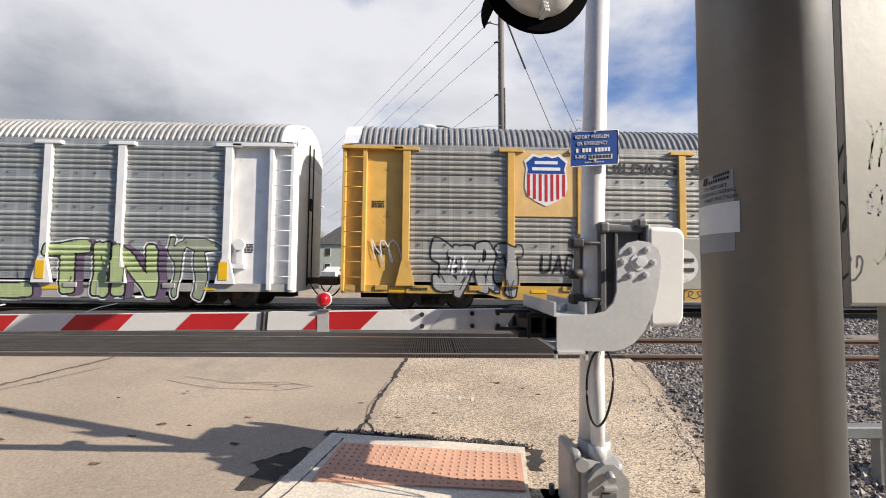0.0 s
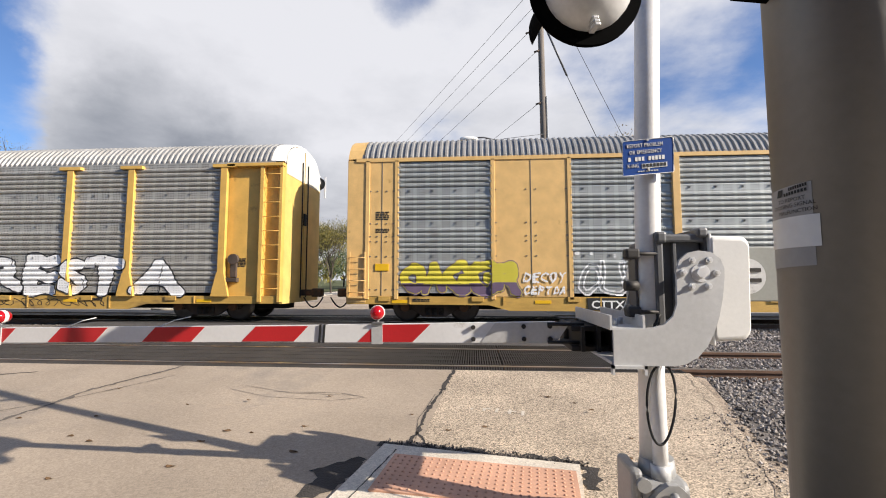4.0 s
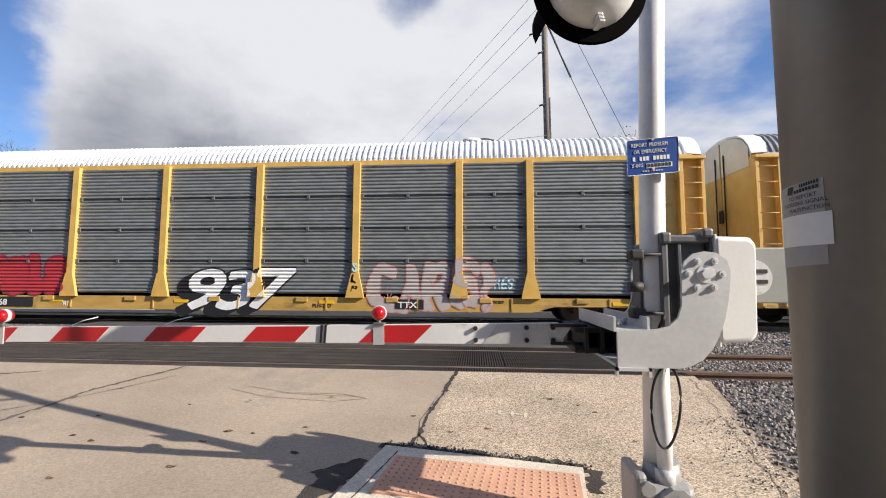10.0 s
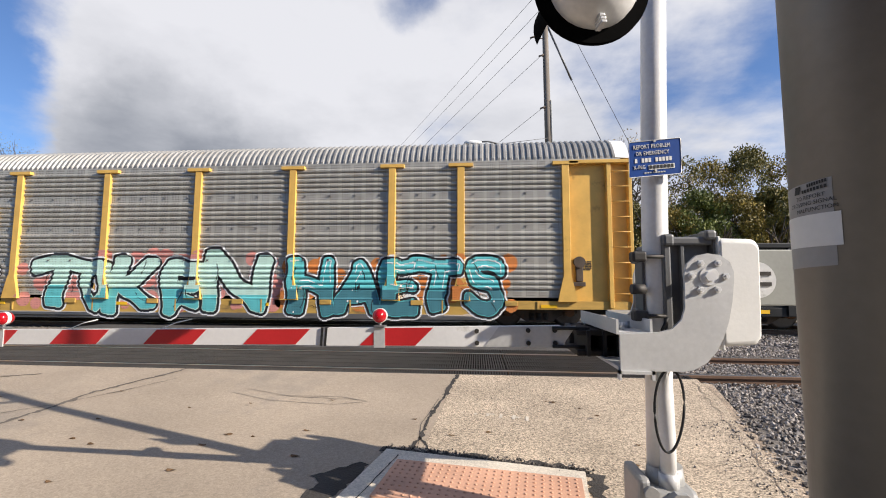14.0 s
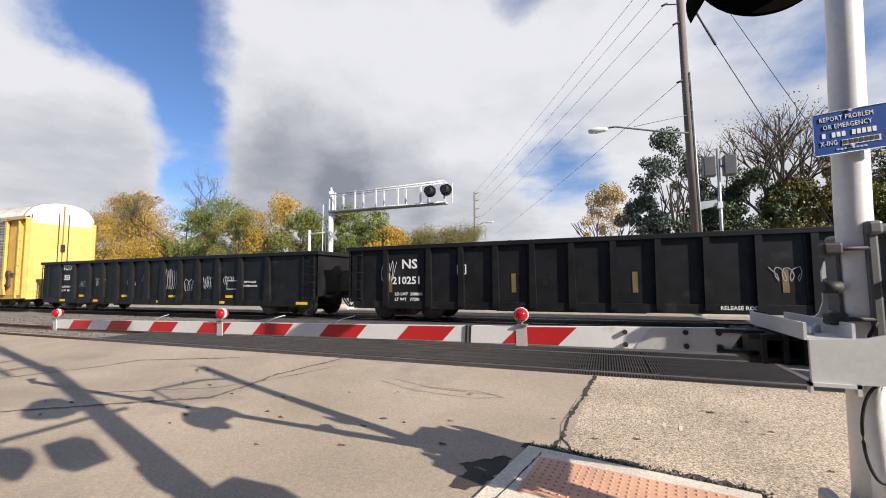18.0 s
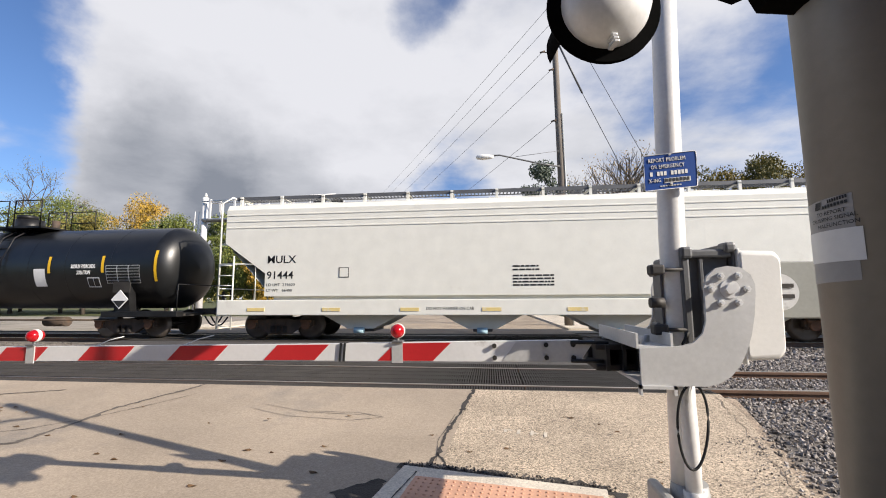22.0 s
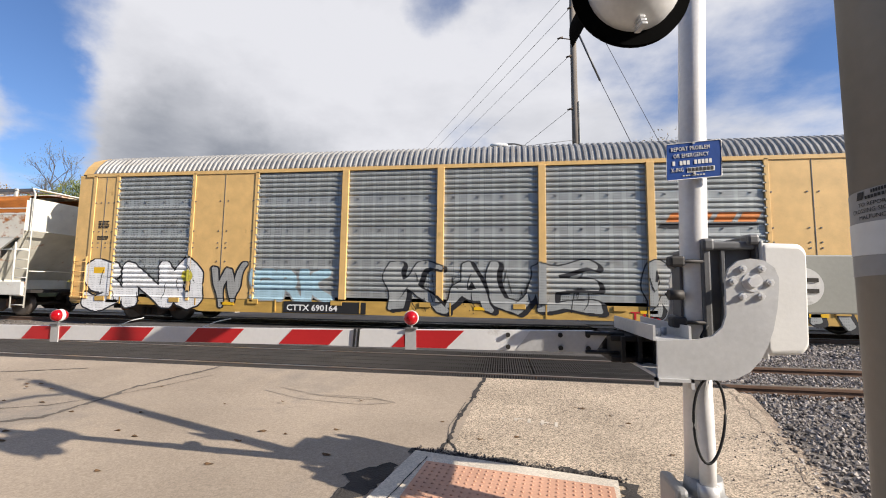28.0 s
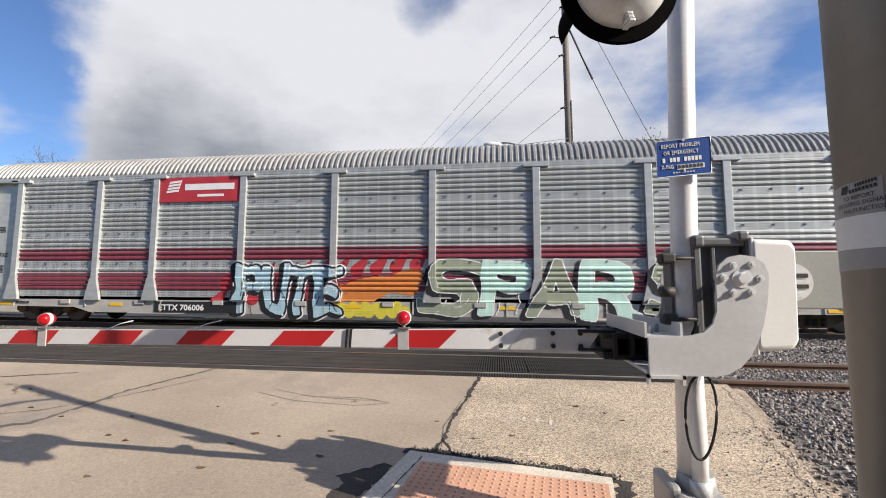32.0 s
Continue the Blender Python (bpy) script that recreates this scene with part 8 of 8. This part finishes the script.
flasher(mastp, 0.62, 0.55, 3.72, (-1.0, 0.35, 0.0))
part("lamp_hood", Shape().plate([(0.45, 1.985), (0.485, 1.968), (0.515, 1.98), (0.53, 1.945), (0.60, 1.935), (0.66, 2.25), (0.45, 2.25)], 0.78, 0.87), FLASH_BLACK, mastp, "black hood of a small lamp on the post")
part("control_box", Shape().box(0.46, 0.74, 0.36, 0.62, 2.58, 2.95, 0.02), ALU_DARK, mastp)

# ---- beyond the tracks: pole and wires, far signal, trees, houses ----
pole = thing("utility_pole", "weathered timber utility pole with street light arm and wires", "utility pole")
PB, PT = Vector((3.56, 20.0, -0.1)), Vector((3.37, 20.0, 18.2))
part("pole", Shape().tube(PB, PT, 0.19, 20, 0.13), WOOD, pole, "weathered round timber pole")
part("conduit", Shape().tube((3.75, 19.85, 0), (3.62, 19.88, 10.3), 0.035, 8), GALV_NEW, pole)
armp = [(3.42, 19.85, 7.62), (2.5, 19.7, 7.74), (1.2, 19.4, 7.98), (0.55, 19.2, 8.08), (0.15, 19.1, 8.04)]
part("light_arm", Shape().path(armp, 0.04, 8), ALU_DARK, pole, "long curved street light arm")
part("arm_stay", Shape().path([(3.42, 19.85, 8.4), (1.3, 19.45, 8.06)], 0.012, 5), ALU_DARK, pole)
lamp = Shape()
lamp.sweep([[(x, 19.08 + w * math.cos(t), 7.99 + h * math.sin(t) - (0.02 if math.sin(t) < 0 else 0)) for t in [2 * math.pi * i / 16 for i in range(16)]] for x, w, h in ((0.25, 0.05, 0.05), (0.1, 0.13, 0.09), (-0.25, 0.17, 0.12), (-0.5, 0.13, 0.09), (-0.58, 0.05, 0.04))])
part("lamp_head", lamp, WHITE, pole, "pale cobra-head street lamp")
for z, x in (
    (16.15, 3.33),
    (15.1, 3.28),
    (13.57, 2.79),
    (12.6, 3.19),
    (9.95, 3.22),
):
    part("insulator_arm", Shape().tube((3.42, 19.95, z - 0.1), (x, 19.9, z), 0.025, 6), IRON, pole)
    part("insulator", Shape().tube((x - 0.12, 19.9, z - 0.04), (x + 0.12, 19.9, z + 0.04), 0.045, 8), IRON, pole)


def wire(name, a, b, sag, r, parent=None, n=14):
    a, b = Vector(a), Vector(b)
    pts = [a.lerp(b, i / n) - Vector((0, 0, sag * 4 * (i / n) * (1 - i / n))) for i in range(n + 1)]
    ob = part(name, Shape().path(pts, r, 4), RUBBER, parent)
    return ob


NEAR_TOP = [(3.33, 19.9, 16.15), (3.28, 19.9, 15.1), (2.79, 19.9, 13.57), (3.19, 19.9, 12.6), (3.22, 19.9, 9.95)]
FAR_TOP = [(-19.47, 65.0, 16.32), (-19.49, 65.0, 14.99), (-19.51, 65.0, 13.3), (-19.54, 65.0, 11.23), (-16.07, 65.0, 9.18)]
for a, f in zip(NEAR_TOP, FAR_TOP):
    wire("wire", a, f, 0.25, 0.013, pole)
part("guy_strain", Shape().tube((3.5, 19.95, 14.2), (4.62, 19.9, 11.3), 0.05, 8), ALU_DARK, pole, "guy insulator rod")
wire("guy_wire", (4.62, 19.9, 11.3), (8.9, 19.6, 1.0), 0.0, 0.016, pole, 2)
wire("guy_wire", (3.9, 19.95, 15.5), (9.6, 20.2, 3.2), 0.0, 0.013, pole, 2)

pole2 = thing("utility_pole", "distant timber utility pole with small street light", "utility pole")
part("pole", Shape().tube((-19.9, 65, 0), (-19.8, 65, 16.2), 0.22, 10, 0.15), WOOD, pole2)
for k, z in enumerate((15.8, 14.6, 13.2, 11.8)):
    part("insulator_arm", Shape().tube((-19.8, 65, z), (-19.0, 65, z + 0.2), 0.06, 6), WOOD, pole2)
part("light_arm", Shape().path([(-19.8, 65, 10.2), (-18.4, 64.8, 10.9), (-17.2, 64.6, 10.9)], 0.07, 6), ALU, pole2)
part("lamp_head", Shape().box(-17.4, -16.6, 64.4, 64.8, 10.75, 11.0, 0.08), WHITE, pole2)

# signal mast with a cantilever on the far side
far = thing("far_cantilever_signal", "silver cantilever signal mast with paired red flashers", "signal post")
FX, FY = -20.15, 27.0
part("mast", Shape().tube((FX, FY, 0), (FX, FY, 8.6), 0.22, 16, 0.2), MAST_PAINT, far, "silver tubular mast")
part("mast_cap", Shape().tube((FX, FY, 8.6), (FX, FY, 8.95), 0.16, 12, 0.05), ALU, far)
tipx = -10.4
for y in (26.7, 27.3):
    for z0, z1 in ((8.25, 8.45), (6.98, 6.95)):
        part("truss_chord", Shape().tube((FX, y, z0), (tipx, y, z1), 0.055, 8), MAST_PAINT, far)
    for i in range(6):
        x = FX + 0.6 + i * (tipx - FX - 0.6) / 5.0 + (0.35 if y > 27 else 0)
        part("truss_strut", Shape().box(x - 0.06, x + 0.06, y - 0.05, y + 0.05, 6.95, 8.4), MAST_PAINT, far)
part("walkway", Shape().box(FX, tipx, 26.65, 27.35, 6.86, 6.92), ALU_DARK, far)
for x in (-11.4, -10.2):
    part("flasher", Shape().tube((x, 26.6, 7.75), (x, 26.5, 7.75), 0.42, 24).tube((x, 26.5, 7.75), (x - 0.05, 26.1, 7.75), 0.28, 20), RUBBER, far, "black hooded flasher")
    part("lens", Shape().tube((x, 26.52, 7.75), (x, 26.47, 7.75), 0.2, 20), GATE_RED, far)
part("ladder", Shape().tube((FX - 0.75, FY, 0), (FX - 0.75, FY, 7.6), 0.03, 6).tube((FX - 0.45, FY, 0), (FX - 0.45, FY, 7.6), 0.03, 6), MAST_PAINT, far)
part("crossbuck", Shape().plate([(FX + 0.1, 4.75), (FX + 0.22, 4.62), (FX + 0.82, 5.35), (FX + 0.7, 5.48)], 26.7, 26.72).plate([(FX + 0.1, 5.35), (FX + 0.22, 5.48), (FX + 0.82, 4.75), (FX + 0.7, 4.62)], 26.72, 26.74), ALU, far, "grey back of a crossbuck")
part("side_mast", Shape().tube((-22.2, 27, 0), (-22.2, 27, 5.6), 0.1, 10).tube((-22.2, 27, 5.3), (FX, 27, 5.4), 0.05, 8), MAST_PAINT, far)

horn = thing("siren_post", "slim grey post with loudspeaker horns and small sign", "siren post")
part("post", Shape().tube((4.88, 22, 0), (4.93, 22, 7.4), 0.07, 12), GALV_NEW, horn)
for x, sx in ((4.55, -1), (5.35, 1)):
    part("horn", Shape().box(x - 0.25, x + 0.25, 21.75, 22.2, 6.1, 7.0, 0.04), ALU_DARK, horn, "dark loudspeaker horn")
part("horn_arm", Shape().tube((4.4, 22, 6.5), (5.5, 22, 6.6), 0.04, 8), ALU_DARK, horn)
part("sign", Shape().plate([(3.8, 4.5), (4.8, 4.75), (4.8, 5.0), (3.85, 4.95)], 21.95, 21.98), ALU, horn)
part("band", Shape().box(4.8, 5.0, 21.9, 22.1, 4.6, 4.9, 0.01), WHITE, horn)


# ---- trees ----
def branches(s, base, direction, length, radius, depth, rnd, tips, spread=0.6):
    end = base + direction * length
    s.tube(base, end, radius, 6 if depth < 3 else 5, radius * 0.68, caps=False)
    tips.append((end, depth))
    if depth == 0:
        return
    for k in range(rnd.choice((2, 3, 3)) if depth > 1 else 3):
        d = (direction + Vector((rnd.uniform(-1, 1), rnd.uniform(-1, 1), rnd.uniform(-0.25, 0.7))) * spread).normalized()
        start = base.lerp(end, rnd.uniform(0.55, 1.0))
        branches(s, start, d, length * rnd.uniform(0.6, 0.82), radius * 0.62, depth - 1, rnd, tips, spread)


def tree(x, y, height, width, leaves, seed, label, fill=1.0, leaf=0.2, bare=False, trunk=0.2, second=None):
    """Trunk and limbs, with a crown of many small leaves in uneven clumps."""
    rnd = random.Random(seed)
    t = thing("tree", label, "tree", "trees beyond the tracks", at=pose(x, y, -0.1))
    s = Shape()
    tips = []
    h0 = height * (0.22 if not bare else 0.25)
    s.tube((0, 0, 0), (rnd.uniform(-0.2, 0.2), 0, h0), trunk, 8, trunk * 0.8)
    for k in range(5 if bare else 4):
        a = rnd.uniform(0, 6.28)
        tilt = 0.35 + 0.55 * width / height
        d = Vector((math.cos(a) * tilt, math.sin(a) * tilt, 1)).normalized()
        branches(s, Vector((0, 0, h0 * rnd.uniform(0.75, 1.0))), d, height * 0.27, trunk * 0.6, 5 if bare else 2, rnd, tips, 0.75 if bare else 0.5)
    part("trunk", s, BARK, t, "dark trunk and limbs")
    crown = Shape()
    clumps = []
    n = int((52 if not bare else 14) * fill)
    for k in range(n):
        a, u, v = rnd.uniform(0, 6.28), rnd.uniform(0.15, 1.0) ** 0.5, rnd.uniform(-0.92, 1.0)
        prof = math.sqrt(max(0.0, 1 - v * v)) * (1.0 if v < 0.2 else 1.0 - 0.25 * (v - 0.2))
        clumps.append((Vector((math.cos(a) * u * prof * width / 2, math.sin(a) * u * prof * width / 2, height * 0.56 + v * height * 0.40)), rnd.uniform(0.4, 1.2) * width * 0.15))
    if bare:
        clumps = [(p, 0.9) for p, d in tips if d <= 1 and rnd.random() < 0.6 * fill]
    for c, r in clumps:
        m = int((400 if not bare else 9) * (r / (width * 0.17) if not bare else 1))
        for _ in range(m):
            d = Vector((rnd.gauss(0, 1), rnd.gauss(0, 1), rnd.gauss(0, 0.8)))
            p = c + d.normalized() * r * rnd.uniform(0.25, 1.0) ** 0.6
            q = Euler((rnd.uniform(0, 6), rnd.uniform(0, 6), rnd.uniform(0, 6))).to_matrix()
            z = leaf * rnd.uniform(0.6, 1.3) * (0.6 if bare else 1)
            crown.add([p + q @ Vector(o) * z for o in ((-0.5, 0, 0), (0, -0.28, 0.06), (0.5, 0, 0), (0, 0.28, 0.06))], [(0, 1, 2, 3)])
    if crown.f:
        part("crown", crown, leaves, t, "uneven crown of small leaves")
    return t


TREES = [
    (-74, 44, 14.5, 12, LEAF_ORANGE, "orange-brown autumn tree beyond the tracks"), (-66, 42, 14.8, 10, LEAF_ORANGE, "orange-brown autumn tree beyond the tracks"),
    (-60, 38, 10.5, 10, LEAF_GOLD, "golden autumn tree beyond the tracks"), (-47, 41, 12.0, 9, LEAF_GREEN, "full green tree beyond the tracks"),
    (-52, 40, 10.5, 7, LEAF_GREEN, "full green tree beyond the tracks"), (-38.5, 42, 11.8, 8, LEAF_GOLD, "golden autumn tree beyond the tracks"),
    (-41, 38, 9.5, 7, LEAF_OLIVE, "olive green tree beyond the tracks"), (-33.5, 40, 9.2, 7, LEAF_GREEN, "full green tree beyond the tracks"),
    (-28.5, 42, 9.6, 6.5, LEAF_GREEN, "full green tree beyond the tracks"), (-24.5, 41, 8.8, 6, LEAF_GREEN, "full green tree beyond the tracks"),
    (-21.5, 40, 6.8, 5.5, LEAF_GOLD, "small yellowing tree beyond the tracks"), (-85, 46, 13, 13, LEAF_OLIVE, "olive green tree beyond the tracks"),
    (-98, 48, 12, 14, LEAF_GOLD, "golden autumn tree beyond the tracks"), (0.1, 48, 12.0, 6.0, LEAF_PALE, "slim pale straw-coloured tree beside the far road"),
    (4.6, 33, 12.4, 5.2, LEAF_BLUE, "tall slim blue-green tree beside the pole"), (2.6, 33.5, 7.6, 4.0, LEAF_BLUE, "low blue-green tree beside the pole"), (6.8, 33, 7.5, 4.5, LEAF_DARK, "dark green bush beside the pole"),
    (-6, 90, 9, 12, LEAF_GREEN, "distant green tree along the far road"), (-30, 95, 10, 14, LEAF_OLIVE, "distant olive tree along the far road"),
]
for k, (x, y, h, w, m, lab) in enumerate(TREES):
    if x < -20:
        h, w = h * 1.08, w * 1.15
    sparse = 0.8 if m is LEAF_PALE else 1.0
    tree(x, y, h, w, m, 300 + k, lab, fill=sparse * (1.15 if w > 6 else 0.9))
for k, (x, y, h, w) in enumerate(((-55, 41, 18.0, 13.5), (10.4, 36, 14.4, 9.0), (-17.5, 42, 8.2, 3.6), (-14.6, 42, 8.0, 4.0))):
    tree(x, y, h, w, LEAF_OLIVE if k != 1 else LEAF_GOLD, 340 + k, "nearly bare autumn tree with few remaining leaves", fill=0.5 if k == 1 else 3.0, bare=True, trunk=0.30 if k < 2 else 0.11)
rnd = random.Random(77)
for k in range(10):
    tree(-92 + 8.0 * k, 48 + rnd.uniform(-1, 1), 7.5 + rnd.uniform(-1, 1), 10, LEAF_DARK if k % 2 else LEAF_OLIVE, 420 + k, "dense shaded undergrowth behind the autumn trees", fill=0.8)
for k in range(9):
    x = 9.2 + 2.6 * k
    tree(x, 34 + rnd.uniform(-1, 1), 8.4 + rnd.uniform(-0.5, 0.8), 5.2, (LEAF_RUSSET, LEAF_OLIVE, LEAF_RUSSET, LEAF_GREEN)[k % 4] if k > 0 else LEAF_DARK, 360 + k, "dense olive and russet thicket tree beyond the tracks", fill=1.2)
for k in range(5):
    tree(17.0 + 3.4 * k, 38 + rnd.uniform(-1, 1), 13.0 + rnd.uniform(-0.6, 0.7), 7.2, LEAF_OLIVE if k % 2 == 0 else LEAF_RUSSET, 380 + k, "tall olive tree behind the thicket", fill=1.0)
# far woods on the horizon
woods = Shape()
rnd = random.Random(91)
for k in range(5200):
    x, y = rnd.uniform(-420, 420), rnd.uniform(150, 230)
    if -75 < x * 150 / y < -5 and rnd.random() < 0.5:
        continue
    h = 9 + 4 * noise.noise(Vector((x * 0.02, 0, 0)))
    p = Vector((x, y, rnd.uniform(0, 1) ** 0.8 * h))
    q = Euler((rnd.uniform(0, 6), rnd.uniform(0, 6), rnd.uniform(0, 6))).to_matrix()
    woods.add([p + q @ Vector(o) * 3.4 for o in ((-0.5, 0, 0), (0, -0.4, 0.1), (0.5, 0, 0), (0, 0.4, 0.1))], [(0, 1, 2, 3)])
tagged(part("far_woods", woods, LEAF_OLIVE), "far line of autumn woods", "woods", kind="stuff")


def house(x, y, w, d, h, wallc, roofc, seed, label):
    t = thing("house", label, "house", at=pose(x, y, -0.1))
    part("wall", Shape().box(-w / 2, w / 2, -d / 2, d / 2, 0, h), wallc, t)
    part("roof", Shape().plate([(-w / 2 - 0.4, h - 0.05), (w / 2 + 0.4, h - 0.05), (0, h + w * 0.36)], -d / 2 - 0.4, d / 2 + 0.4), roofc, t)
    for i in range(2):
        for z in (0.9, 3.4):
            if z + 1.4 > h:
                continue
            u = -w / 2 + w * (i + 0.5) / 2
            win = part("window", Shape().box(u - 0.5, u + 0.5, -d / 2 - 0.05, -d / 2 + 0.02, z, z + 1.4), WHITE, t)
            part("pane", Shape().box(u - 0.42, u + 0.42, -d / 2 - 0.07, -d / 2 - 0.052, z + 0.08, z + 1.32), UNDER, win)
    return t


SIDING = mat("pale green siding", (0.34, 0.37, 0.33), 0.7, var=0.06)
SHINGLE = mat("grey shingles", (0.13, 0.125, 0.12), 0.85, var=0.2)
house(-14.5, 72, 8, 9, 5.4, SIDING, SHINGLE, 1, "pale green two-storey house down the far road")
house(-19, 88, 8, 9, 5.2, WHITE, SHINGLE, 2, "white house down the far road")
house(-4, 105, 9, 9, 5.0, SIDING, SHINGLE, 3, "pale distant house down the far road")


def parked_car(x, y, turn, colour, label):
    t = thing("parked_car", label, "car", at=pose(x, y, 0.09, 0, 0, turn))
    body = [(-2.2, 0.35), (2.2, 0.35), (2.25, 0.75), (1.4, 0.92), (0.75, 1.42), (-0.9, 1.46), (-1.7, 0.98), (-2.25, 0.9)]
    part("body", Shape().plate(body, -0.85, 0.85), colour, t)
    part("windscreen", Shape().plate([(1.3, 0.95), (0.75, 1.36), (-0.85, 1.40), (-1.5, 1.0)], -0.865, 0.865), UNDER, t)
    for wx in (-1.4, 1.4):
        for wy in (-0.82, 0.82):
            part("wheel", Shape().tube((wx, wy - 0.1, 0.32), (wx, wy + 0.1, 0.32), 0.32, 16), RUBBER, t)
    return t


parked_car(-10.3, 47, 75, WHITE, "white car waiting on the far road")
parked_car(-12.2, 56, 80, ALU_DARK, "dark grey car on the far road")


# ---- motion: the train rolls by to the left ----
STEP = {0: -7.9, 1: -8.3, 2: -7.95, 3: -7.9, 7: -8.17, 8: -7.8, 9: -8.15, 10: -8.05, 11: -8.3, 12: -7.8, 16: -8.35, 17: -7.85, 18: -8.2, 19: -7.97, 20: -8.07, 21: -8.45, 22: -7.9, 23: -8.23, 24: -7.96, 28: -8.35, 29: -7.87, 30: -8.05, 31: -8.25}
ROLL = [0.0]
for sec in range(32):
    ROLL.append(ROLL[-1] + STEP.get(sec, -8.06))


def rolled(t):
    k = min(31, int(t))
    return ROLL[k] + (ROLL[k + 1] - ROLL[k]) * (t - k)


def motions():
    for car, left in CARS:
        walk(car, [(t, pose(left + ROLL[t], TRAIN_Y, LIFT)) for t in range(33)])
    # turning wheels, seen under the open cars
    rows = [0.07 * i for i in range(458)]
    for axle, x in AXLES:
        walk(axle, [(t, pose(x, 0, 0.46, 0, math.degrees(rolled(min(32.0, t)) / 0.44) % 360, 0)) for t in rows if t <= 32.0])


motions()
